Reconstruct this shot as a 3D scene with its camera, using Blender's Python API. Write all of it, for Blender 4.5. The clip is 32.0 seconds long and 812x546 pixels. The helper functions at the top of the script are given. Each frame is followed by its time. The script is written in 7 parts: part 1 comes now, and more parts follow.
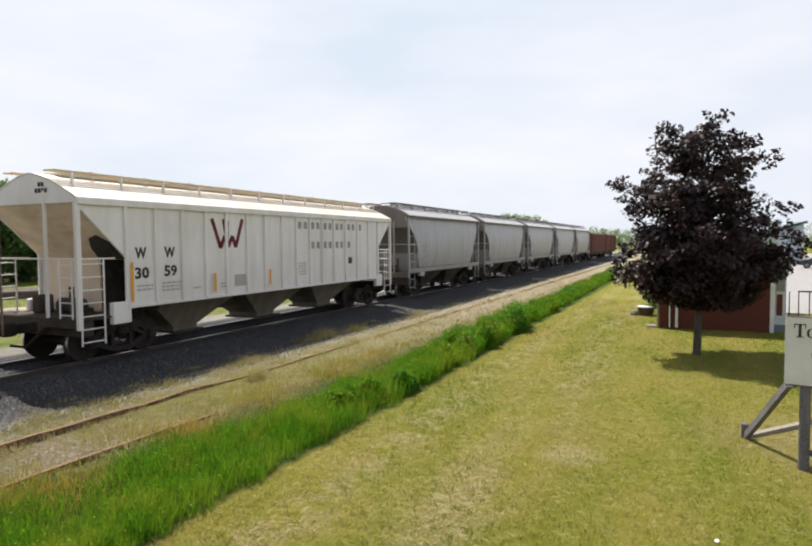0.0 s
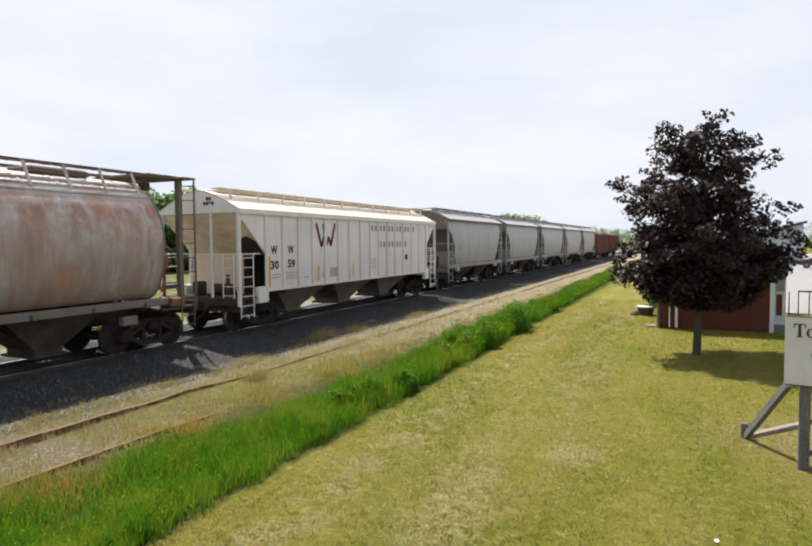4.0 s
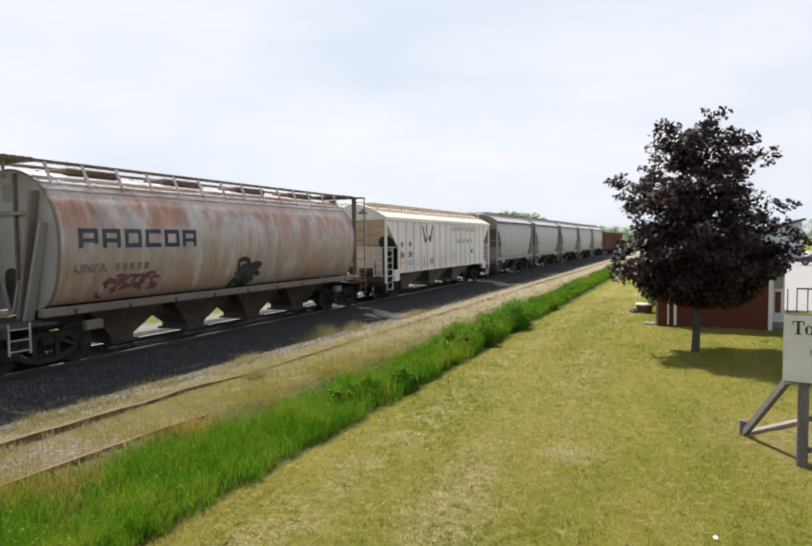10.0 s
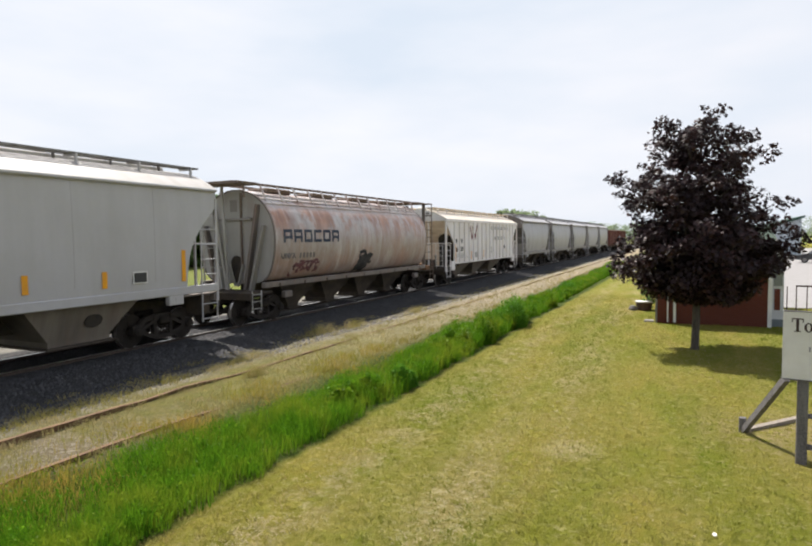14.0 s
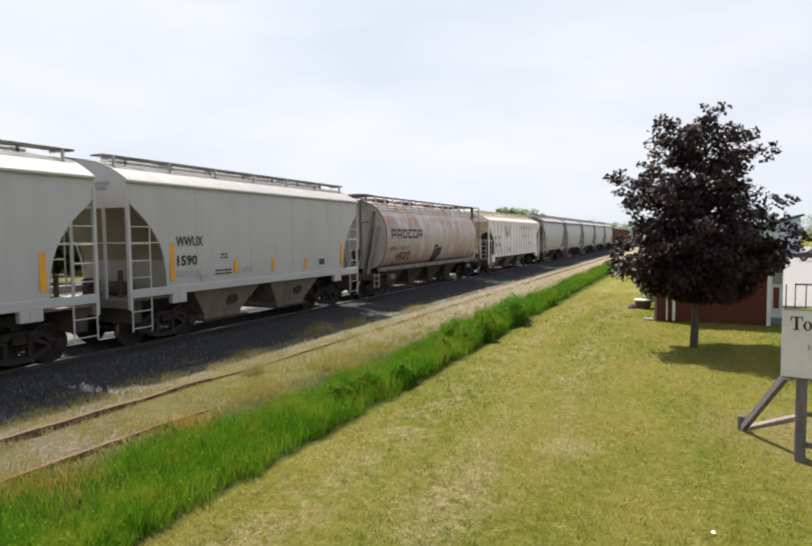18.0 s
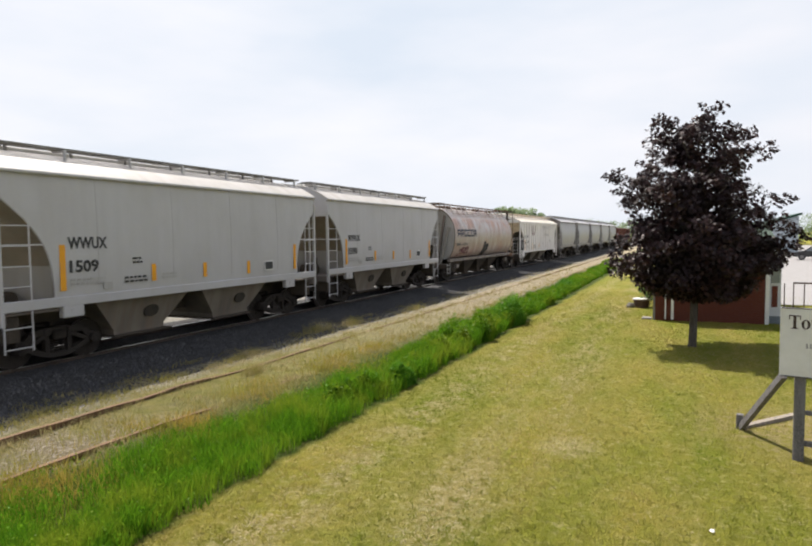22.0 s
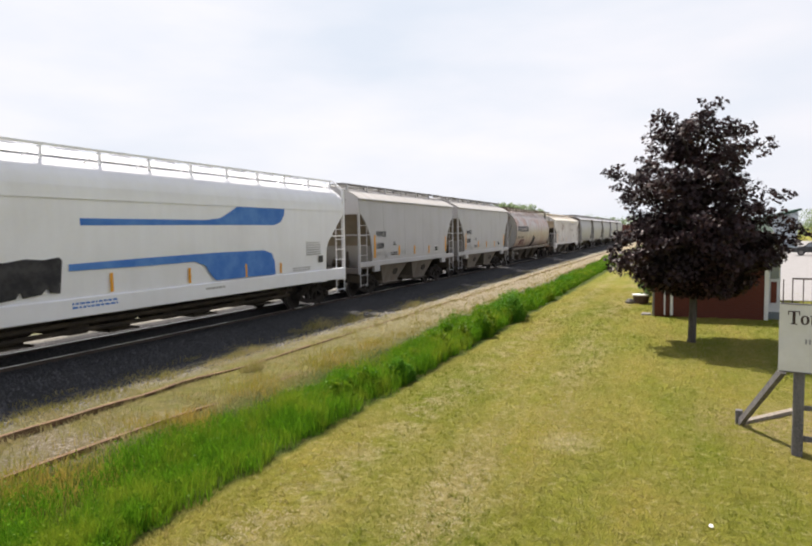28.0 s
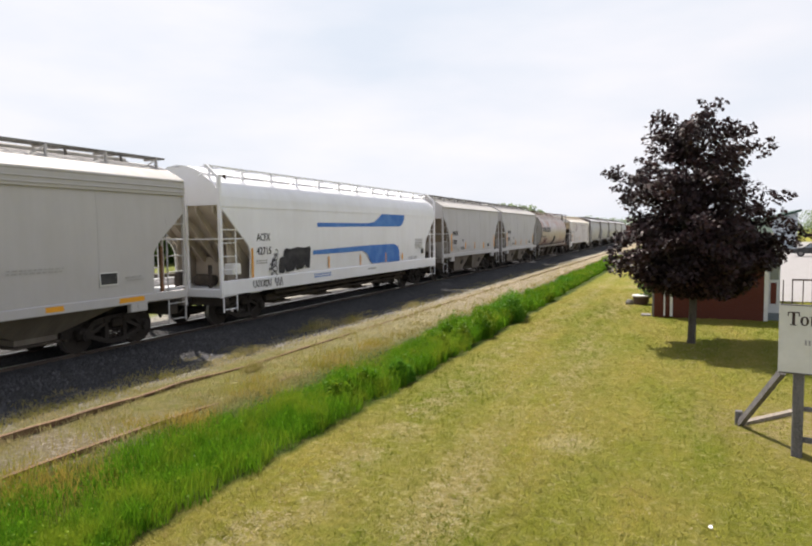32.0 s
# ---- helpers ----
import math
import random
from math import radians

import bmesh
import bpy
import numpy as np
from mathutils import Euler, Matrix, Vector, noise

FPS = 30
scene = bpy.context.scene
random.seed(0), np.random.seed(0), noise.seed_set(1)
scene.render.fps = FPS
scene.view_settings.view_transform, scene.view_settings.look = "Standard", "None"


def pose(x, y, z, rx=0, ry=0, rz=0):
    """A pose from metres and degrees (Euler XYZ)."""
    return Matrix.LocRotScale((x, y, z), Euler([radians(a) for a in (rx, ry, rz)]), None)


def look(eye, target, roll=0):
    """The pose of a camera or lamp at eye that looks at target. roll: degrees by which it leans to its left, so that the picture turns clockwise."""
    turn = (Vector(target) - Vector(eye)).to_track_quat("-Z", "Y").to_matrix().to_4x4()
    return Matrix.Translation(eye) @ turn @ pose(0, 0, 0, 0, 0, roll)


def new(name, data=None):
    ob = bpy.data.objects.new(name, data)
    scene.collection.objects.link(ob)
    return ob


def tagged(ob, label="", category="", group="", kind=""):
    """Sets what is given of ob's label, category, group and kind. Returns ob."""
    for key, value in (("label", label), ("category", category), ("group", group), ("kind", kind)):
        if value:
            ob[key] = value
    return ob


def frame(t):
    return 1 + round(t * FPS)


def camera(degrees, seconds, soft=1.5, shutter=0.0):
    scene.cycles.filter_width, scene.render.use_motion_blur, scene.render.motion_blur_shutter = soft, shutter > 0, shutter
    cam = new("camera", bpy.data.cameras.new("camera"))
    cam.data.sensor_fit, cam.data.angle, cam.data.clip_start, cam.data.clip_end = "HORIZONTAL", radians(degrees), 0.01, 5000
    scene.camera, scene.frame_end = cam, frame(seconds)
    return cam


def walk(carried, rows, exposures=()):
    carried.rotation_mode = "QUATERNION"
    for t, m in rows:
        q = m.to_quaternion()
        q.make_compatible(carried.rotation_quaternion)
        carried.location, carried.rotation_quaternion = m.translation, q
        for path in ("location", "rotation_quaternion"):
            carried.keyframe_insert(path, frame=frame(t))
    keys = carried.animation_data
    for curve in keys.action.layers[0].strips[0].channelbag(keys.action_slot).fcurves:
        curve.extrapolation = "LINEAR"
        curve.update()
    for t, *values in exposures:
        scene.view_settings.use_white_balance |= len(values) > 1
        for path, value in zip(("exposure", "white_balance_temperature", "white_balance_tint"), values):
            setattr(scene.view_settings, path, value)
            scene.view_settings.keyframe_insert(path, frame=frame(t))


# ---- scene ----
cam = camera(66.76, 32.0, soft=2.1, shutter=0.4)
EYE = (0.0, 0.0, 3.05)


def aim(yaw, pitch, roll):
    """Pose of the camera on its spot: yaw to the left of the track's direction, pitch up, roll."""
    return Matrix.Translation(EYE) @ pose(0, 0, 0, 0, 0, yaw) @ pose(0, 0, 0, 90 + pitch, 0, 0) @ pose(0, 0, 0, 0, 0, roll)


walk(cam, [(t, aim(a, b, c)) for t, a, b, c in (
    (0, 24.68, -2.87, -0.40), (0.5, 24.67, -2.95, -0.47), (1, 24.71, -3.01, -0.47), (1.5, 24.72, -2.98, -0.42),
    (2, 24.72, -2.90, -0.42), (2.5, 24.69, -2.81, -0.38), (3, 24.68, -2.82, -0.38), (3.5, 24.68, -2.88, -0.40),
    (5.5, 24.59, -2.77, -0.44), (6, 24.61, -2.76, -0.34), (6.5, 24.60, -2.75, -0.33), (7, 24.57, -2.67, -0.33),
    (7.5, 24.51, -2.69, -0.32), (8, 24.52, -2.73, -0.32), (8.5, 24.53, -2.71, -0.32), (9, 24.56, -2.75, -0.31),
    (9.5, 24.59, -2.87, -0.42), (10, 24.57, -3.06, -0.51), (10.5, 24.58, -3.22, -0.52), (11, 24.56, -3.11, -0.48),
    (11.5, 24.56, -2.97, -0.35), (12, 24.53, -2.89, -0.40), (12.5, 24.56, -3.12, -0.55), (13, 24.56, -3.23, -0.53),
    (13.5, 24.58, -3.23, -0.52), (14, 24.53, -3.27, -0.56), (14.5, 24.51, -3.24, -0.47), (16.5, 24.54, -3.19, -0.46),
    (17, 24.52, -3.26, -0.62), (17.5, 24.47, -3.43, -0.61), (18, 24.47, -3.44, -0.54), (18.5, 24.42, -3.45, -0.59),
    (19, 24.40, -3.58, -0.73), (19.5, 24.43, -3.52, -0.58), (20, 24.46, -3.51, -0.60), (20.5, 24.44, -3.51, -0.67),
    (21, 24.48, -3.55, -0.60), (21.5, 24.41, -3.50, -0.59), (22, 24.35, -3.49, -0.64), (22.5, 24.37, -3.51, -0.61),
    (23, 24.36, -3.52, -0.62), (23.5, 24.35, -3.61, -0.71), (24, 24.47, -3.85, -0.75), (24.5, 24.42, -3.92, -0.73),
    (25, 24.36, -3.91, -0.70), (25.5, 24.33, -3.89, -0.69), (27.5, 24.34, -3.91, -0.75), (28, 24.30, -3.82, -0.75),
    (28.5, 24.33, -3.82, -0.67), (29, 24.33, -3.84, -0.68), (29.5, 24.37, -3.98, -0.70), (30, 24.36, -3.99, -0.73),
    (30.5, 24.37, -3.94, -0.68), (31, 24.25, -3.81, -0.67), (31.5, 24.27, -3.76, -0.65), (32, 24.28, -3.77, -0.68),
)], exposures=((0, 0.66, 6450, 11.0), (14, 0.66, 6450, 11.0), (22, 0.67, 6520, 11.5), (28, 0.69, 6600, 13.0), (32, 0.69, 6600, 13.0)))

# ---- world, sun ----
SUN_EL, SUN_FROM = 55.0, (-0.80, 0.60)      # height in degrees; the way to the sun, seen from above
scene.view_settings.exposure = 0.68
world = bpy.data.worlds.new("sky")
scene.world = world
world.use_nodes = True
wn, wl = world.node_tree.nodes, world.node_tree.links
wbg = wn["Background"]
sky = wn.new("ShaderNodeTexSky")
sky.sky_type, sky.sun_disc = "NISHITA", False
sky.sun_elevation = radians(SUN_EL)
sky.sun_rotation = math.atan2(SUN_FROM[0], SUN_FROM[1])
sky.air_density, sky.dust_density, sky.ozone_density = 1.0, 2.5, 1.0
wtc = wn.new("ShaderNodeTexCoord")
wmap = wn.new("ShaderNodeMapping")
wmap.inputs["Scale"].default_value = (1.3, 1.3, 4.5)
wmap.inputs["Rotation"].default_value = (0.12, 0.05, 0.6)
wl.new(wtc.outputs["Generated"], wmap.inputs["Vector"])
wno = wn.new("ShaderNodeTexNoise")
wno.inputs["Scale"].default_value, wno.inputs["Detail"].default_value, wno.inputs["Roughness"].default_value = 1.5, 5, 0.5
wl.new(wmap.outputs["Vector"], wno.inputs["Vector"])
wr = wn.new("ShaderNodeValToRGB")
wr.color_ramp.elements[0].position, wr.color_ramp.elements[0].color = 0.32, (0.15, 0.15, 0.15, 1)
wr.color_ramp.elements[1].position, wr.color_ramp.elements[1].color = 0.64, (1, 1, 1, 1)
wl.new(wno.outputs["Fac"], wr.inputs["Fac"])
wmix = wn.new("ShaderNodeMix")
wmix.data_type = "RGBA"
# thin bright cloud, brighter on the sun's side of the sky
wdot = wn.new("ShaderNodeVectorMath")
wdot.operation = "DOT_PRODUCT"
wdot.inputs[1].default_value = (SUN_FROM[0] * 0.8, SUN_FROM[1] * 0.8, 0.25)
wl.new(wtc.outputs["Generated"], wdot.inputs[0])
wside = wn.new("ShaderNodeMapRange")
wside.inputs["From Min"].default_value, wside.inputs["From Max"].default_value = -0.7, 0.7
wl.new(wdot.outputs["Value"], wside.inputs["Value"])
wcloud = wn.new("ShaderNodeMix")
wcloud.data_type = "RGBA"
wcloud.inputs[6].default_value, wcloud.inputs[7].default_value = (8.3, 8.5, 9.1, 1), (10.3, 10.45, 10.9, 1)
wl.new(wside.outputs["Result"], wcloud.inputs[0])
# pale blue veil between the clouds; the cover thins towards the zenith, where the sky is blue
wveil = wn.new("ShaderNodeMix")
wveil.data_type = "RGBA"
wveil.inputs[6].default_value = (7.7, 8.7, 9.85, 1)
wl.new(wr.outputs["Color"], wveil.inputs[0])
wl.new(wcloud.outputs[2], wveil.inputs[7])
wsep = wn.new("ShaderNodeSeparateXYZ")
wl.new(wtc.outputs["Generated"], wsep.inputs[0])
wcover = wn.new("ShaderNodeMapRange")
wcover.inputs["From Min"].default_value, wcover.inputs["From Max"].default_value = 0.50, 0.85
wcover.inputs["To Min"].default_value, wcover.inputs["To Max"].default_value = 0.96, 0.34
wl.new(wsep.outputs["Z"], wcover.inputs["Value"])
wl.new(wcover.outputs["Result"], wmix.inputs[0])
wl.new(wveil.outputs[2], wmix.inputs[7])
wl.new(sky.outputs["Color"], wmix.inputs[6])
wl.new(wmix.outputs[2], wbg.inputs["Color"])
wbg.inputs["Strength"].default_value = 0.060

sun = new("sun", bpy.data.lights.new("sun", "SUN"))
sun.data.energy, sun.data.angle, sun.data.color = 5.5, radians(0.55), (1.0, 0.94, 0.855)
_h = math.cos(radians(SUN_EL))
_n = math.hypot(*SUN_FROM)
sun.matrix_world = look((SUN_FROM[0] / _n * _h * 60, SUN_FROM[1] / _n * _h * 60, math.sin(radians(SUN_EL)) * 60), (0, 0, 0))


# ---- materials ----
def shader(name, rough=0.8, metal=0.0, spec=0.3):
    m = bpy.data.materials.new(name)
    m.use_nodes = True
    b = m.node_tree.nodes["Principled BSDF"]
    b.inputs["Roughness"].default_value, b.inputs["Metallic"].default_value = rough, metal
    b.inputs["Specular IOR Level"].default_value = spec
    return m, m.node_tree.nodes, m.node_tree.links, b


def coords(nt, ln, scale, space="Object"):
    tc, mp = nt.new("ShaderNodeTexCoord"), nt.new("ShaderNodeMapping")
    mp.inputs["Scale"].default_value = scale
    ln.new(tc.outputs[space], mp.inputs["Vector"])
    return mp.outputs["Vector"]


def noise_fac(nt, ln, vec, scale, detail=5, rough=0.6, lo=0.4, hi=0.6):
    n, r = nt.new("ShaderNodeTexNoise"), nt.new("ShaderNodeMapRange")
    n.inputs["Scale"].default_value, n.inputs["Detail"].default_value, n.inputs["Roughness"].default_value = scale, detail, rough
    r.inputs["From Min"].default_value, r.inputs["From Max"].default_value = lo, hi
    ln.new(vec, n.inputs["Vector"])
    ln.new(n.outputs["Fac"], r.inputs["Value"])
    return r.outputs["Result"]


def mixed(nt, ln, fac, a, b):
    """A colour between a and b (colours or sockets)."""
    m = nt.new("ShaderNodeMix")
    m.data_type = "RGBA"
    for s, v in ((0, fac), (6, a), (7, b)):
        if isinstance(v, (tuple, list)):
            m.inputs[s].default_value = (*v, 1)
        elif isinstance(v, float):
            m.inputs[s].default_value = v
        else:
            ln.new(v, m.inputs[s])
    return m.outputs[2]


def times(nt, ln, a, b):
    m = nt.new("ShaderNodeMath")
    m.operation = "MULTIPLY"
    for s, v in ((0, a), (1, b)):
        if isinstance(v, float):
            m.inputs[s].default_value = v
        else:
            ln.new(v, m.inputs[s])
    return m.outputs[0]


def bumped(nt, ln, b, fac, dist, strength=0.6):
    n = nt.new("ShaderNodeBump")
    n.inputs["Distance"].default_value, n.inputs["Strength"].default_value = dist, strength
    ln.new(fac, n.inputs["Height"])
    ln.new(n.outputs["Normal"], b.inputs["Normal"])


def surface(name, base, other, fine=None, scale=1.5, fine_scale=30.0, stretch=(1, 1, 1), rough=0.8, metal=0.0, bump=0.004, lo=0.4, hi=0.62, spec=0.3):
    """A worn surface: two colours in patches, a third in fine grain, and a fine relief."""
    m, nt, ln, b = shader(name, rough, metal, spec)
    v = coords(nt, ln, stretch)
    c = mixed(nt, ln, noise_fac(nt, ln, v, scale, 6, 0.62, lo, hi), base, other)
    f = noise_fac(nt, ln, coords(nt, ln, (1, 1, 1)), fine_scale, 4, 0.7, 0.35, 0.68)
    if fine:
        c = mixed(nt, ln, times(nt, ln, f, 0.55), c, fine)
    ln.new(c, b.inputs["Base Color"])
    if bump:
        bumped(nt, ln, b, f, bump)
    return m


def car_paint(name, base, dirt, rust, streak=0.5, rusty=0.0, rough=0.55, edge=0.5):
    """Weathered car paint: vertical dirt streaks, blotches, rust runs."""
    m, nt, ln, b = shader(name, rough, 0.0, 0.35)
    v1 = coords(nt, ln, (1.0, 2.2, 0.22))
    v2 = coords(nt, ln, (1.0, 1.0, 1.0))
    v3 = coords(nt, ln, (1.0, 5.0, 0.35))
    c = mixed(nt, ln, times(nt, ln, noise_fac(nt, ln, v1, 1.3, 4, 0.55, 0.36, 0.72), streak), base, dirt)
    c = mixed(nt, ln, times(nt, ln, noise_fac(nt, ln, v2, 0.55, 5, 0.6, 0.42, 0.7), edge * 0.6), c, dirt)
    if rusty > 0:
        c = mixed(nt, ln, times(nt, ln, times(nt, ln, noise_fac(nt, ln, v3, 0.9, 7, 0.66, 0.47, 0.66), noise_fac(nt, ln, v2, 0.45, 3, 0.5, 0.36, 0.58)), rusty), c, rust)
    f = noise_fac(nt, ln, v2, 22.0, 4, 0.7, 0.3, 0.7)
    c = mixed(nt, ln, times(nt, ln, f, 0.12), c, dirt)
    ln.new(c, b.inputs["Base Color"])
    w = noise_fac(nt, ln, coords(nt, ln, (1, 1.2, 0.5)), 1.1, 3, 0.5, 0.2, 0.8)
    bumped(nt, ln, b, w, 0.02, 0.5)
    return m


def leafy(name, a, b2, c3=None, rough=0.6, translucent=0.35, patch=0.9, lo=0.42, hi=0.66, spec=0.12, stretch=(1, 1, 1)):
    """Leaves and blades: colour differs from piece to piece, and light shines through."""
    m, nt, ln, b = shader(name, rough, 0.0, spec)
    g = nt.new("ShaderNodeNewGeometry")
    c = mixed(nt, ln, g.outputs["Random Per Island"], a, b2)
    if c3:
        c = mixed(nt, ln, noise_fac(nt, ln, coords(nt, ln, stretch), patch, 4, 0.6, lo, hi), c, c3)
    ln.new(c, b.inputs["Base Color"])
    t = nt.new("ShaderNodeBsdfTranslucent")
    ln.new(c, t.inputs["Color"])
    x = nt.new("ShaderNodeMixShader")
    x.inputs[0].default_value = translucent
    ln.new(b.outputs[0], x.inputs[1])
    ln.new(t.outputs[0], x.inputs[2])
    ln.new(x.outputs[0], nt["Material Output"].inputs["Surface"])
    return m


def barrel_paint():
    """Old pale tank paint: tan low down and paler above, rust blotches and runs on the shoulder, white streaks,
    highlights painted along the top.
    """
    m, nt, ln, b = shader("rusty_pale_tank_paint", 0.36, 0.0, 0.5)
    o = coords(nt, ln, (1, 1, 1))
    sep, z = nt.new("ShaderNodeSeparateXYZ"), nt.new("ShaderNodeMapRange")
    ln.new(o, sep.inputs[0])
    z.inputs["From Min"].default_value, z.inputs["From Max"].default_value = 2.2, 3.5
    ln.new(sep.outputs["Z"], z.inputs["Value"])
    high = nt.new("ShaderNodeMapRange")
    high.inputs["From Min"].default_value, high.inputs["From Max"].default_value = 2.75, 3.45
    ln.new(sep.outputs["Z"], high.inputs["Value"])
    streak = noise_fac(nt, ln, coords(nt, ln, (1.0, 1.0, 0.10)), 2.4, 7, 0.66, 0.40, 0.64)
    blotch = noise_fac(nt, ln, coords(nt, ln, (0.6, 0.62, 0.42)), 1.15, 7, 0.66, 0.42, 0.52)
    runs = noise_fac(nt, ln, coords(nt, ln, (1.0, 2.6, 0.16)), 1.3, 6, 0.6, 0.42, 0.64)
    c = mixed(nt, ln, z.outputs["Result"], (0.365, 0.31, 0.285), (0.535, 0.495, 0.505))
    c = mixed(nt, ln, times(nt, ln, streak, 0.45), c, (0.29, 0.235, 0.195))
    rust = mixed(nt, ln, streak, (0.50, 0.225, 0.11), (0.27, 0.105, 0.065))
    patches = noise_fac(nt, ln, coords(nt, ln, (1.0, 1.3, 0.6)), 2.6, 7, 0.7, 0.48, 0.62)
    c = mixed(nt, ln, times(nt, ln, patches, 0.5), c, (0.26, 0.19, 0.17))
    top = nt.new("ShaderNodeMapRange")
    top.inputs["From Min"].default_value, top.inputs["From Max"].default_value = 3.65, 3.95
    top.inputs["To Min"].default_value, top.inputs["To Max"].default_value = 0.9, 0.35
    ln.new(sep.outputs["Z"], top.inputs["Value"])
    c = mixed(nt, ln, times(nt, ln, times(nt, ln, blotch, high.outputs["Result"]), top.outputs["Result"]), c, rust)
    c = mixed(nt, ln, times(nt, ln, times(nt, ln, runs, blotch), 0.6), c, (0.27, 0.13, 0.075))
    white = noise_fac(nt, ln, coords(nt, ln, (1.0, 1.6, 0.16)), 1.5, 7, 0.68, 0.52, 0.70)
    c = mixed(nt, ln, times(nt, ln, white, 0.62), c, (0.66, 0.64, 0.665))
    flank = noise_fac(nt, ln, coords(nt, ln, (0.5, 0.42, 0.55)), 1.0, 7, 0.68, 0.50, 0.60)
    c = mixed(nt, ln, times(nt, ln, flank, 0.45), c, mixed(nt, ln, streak, (0.42, 0.215, 0.135), (0.24, 0.125, 0.095)))
    # long pale highlights along the top, painted into the colour
    highlight = nt.new("ShaderNodeMapRange")
    highlight.inputs["From Min"].default_value, highlight.inputs["From Max"].default_value = 3.75, 4.15
    ln.new(sep.outputs["Z"], highlight.inputs["Value"])
    c = mixed(nt, ln, times(nt, ln, times(nt, ln, noise_fac(nt, ln, coords(nt, ln, (1.0, 0.35, 3.0)), 1.6, 6, 0.66, 0.38, 0.60), highlight.outputs["Result"]), 0.75), c, (0.70, 0.67, 0.66))
    f = noise_fac(nt, ln, o, 18.0, 5, 0.7, 0.3, 0.7)
    c = mixed(nt, ln, times(nt, ln, f, 0.22), c, (0.22, 0.17, 0.145))
    ln.new(c, b.inputs["Base Color"])
    bumped(nt, ln, b, noise_fac(nt, ln, o, 1.2, 3, 0.5, 0.2, 0.8), 0.02, 0.5)
    return m


M = {}
M["white_car"] = car_paint("white_car_paint", (0.80, 0.775, 0.775), (0.50, 0.44, 0.40), (0.25, 0.1, 0.04), 0.35, 0.0)
M["white_car_roof"] = car_paint("white_car_roof", (0.62, 0.59, 0.54), (0.47, 0.38, 0.27), (0.25, 0.1, 0.04), 0.5, 0.0)
# grey cars' recessed ends: dust, with the recess's shade put into the tone
M["tan_end"] = car_paint("dusty_shaded_tan_sheet", (0.215, 0.18, 0.135), (0.13, 0.105, 0.078), (0.2, 0.08, 0.03), 0.7, 0.2)
M["dark_end"] = car_paint("grimy_shaded_end_sheet", (0.15, 0.145, 0.14), (0.09, 0.08, 0.075), (0.2, 0.08, 0.03), 0.6, 0.2)
M["panel_grey"] = car_paint("dim_dusty_grey_panel", (0.29, 0.28, 0.265), (0.20, 0.175, 0.15), (0.2, 0.08, 0.03), 0.6, 0.1)
M["cream_end"] = car_paint("soiled_cream_end_sheet", (0.82, 0.69, 0.56), (0.50, 0.36, 0.25), (0.2, 0.08, 0.03), 0.75, 0.2)
M["beige_end"] = car_paint("dusty_beige_end_sheet", (0.52, 0.46, 0.38), (0.30, 0.25, 0.19), (0.2, 0.08, 0.03), 0.6, 0.1)
# near black: shade painted on car ends and openings, grease on the brackets
M["shade_grease_black"] = surface("near_black_plate", (0.03, 0.027, 0.025), (0.055, 0.045, 0.035), None, scale=3, bump=0)
M["rusty_gear"] = surface("rusty_brake_gear", (0.20, 0.10, 0.05), (0.11, 0.06, 0.04), (0.30, 0.18, 0.10), rough=0.9)
M["grey_car"] = car_paint("light_grey_car_paint", (0.46, 0.455, 0.475), (0.33, 0.31, 0.295), (0.25, 0.1, 0.04), 0.20, 0.0)
M["seam_grey"] = car_paint("soiled_grey_seam", (0.44, 0.43, 0.445), (0.31, 0.29, 0.275), (0.25, 0.1, 0.04), 0.3, 0.0)
M["pale_grey"] = car_paint("pale_grey_car_paint", (0.475, 0.462, 0.47), (0.37, 0.347, 0.33), (0.25, 0.1, 0.04), 0.22, 0.0)
M["grey_roof"] = car_paint("light_grey_roof", (0.45, 0.44, 0.43), (0.29, 0.265, 0.235), (0.25, 0.1, 0.04), 0.55, 0.0)
M["old_grey"] = car_paint("faded_grey_car_paint", (0.40, 0.40, 0.425), (0.25, 0.24, 0.235), (0.22, 0.1, 0.05), 0.6, 0.15, 0.42)
M["rusty"] = barrel_paint()
M["tank_end"] = car_paint("grey_tank_end", (0.44, 0.44, 0.425), (0.24, 0.22, 0.20), (0.22, 0.10, 0.05), 0.6, 0.3)
M["clean_white"] = car_paint("clean_white_car_paint", (0.80, 0.805, 0.84), (0.60, 0.58, 0.57), (0.25, 0.1, 0.04), 0.16, 0.0, 0.36)
M["red_car"] = car_paint("oxide_red_car_paint", (0.16, 0.045, 0.036), (0.09, 0.04, 0.03), (0.2, 0.08, 0.04), 0.5, 0.0)
M["blue"] = surface("blue_paint", (0.055, 0.17, 0.50), (0.10, 0.24, 0.56), None, bump=0)
M["maroon"] = surface("maroon_paint", (0.13, 0.02, 0.025), (0.18, 0.04, 0.04), None, bump=0)
M["navy"] = surface("faded_navy_paint", (0.035, 0.045, 0.075), (0.07, 0.08, 0.11), None, bump=0)
M["cream_board"] = surface("tan_cream_walkway", (0.68, 0.57, 0.42), (0.58, 0.46, 0.31), (0.46, 0.35, 0.22), rough=0.7)
M["ink"] = surface("black_paint", (0.035, 0.035, 0.037), (0.07, 0.07, 0.07), None, bump=0)
M["block_grey"] = surface("faded_dark_grey_paint", (0.27, 0.265, 0.27), (0.36, 0.355, 0.36), None, scale=4, bump=0)
M["faint"] = surface("faint_grey_paint", (0.36, 0.35, 0.34), (0.42, 0.41, 0.40), None, bump=0)
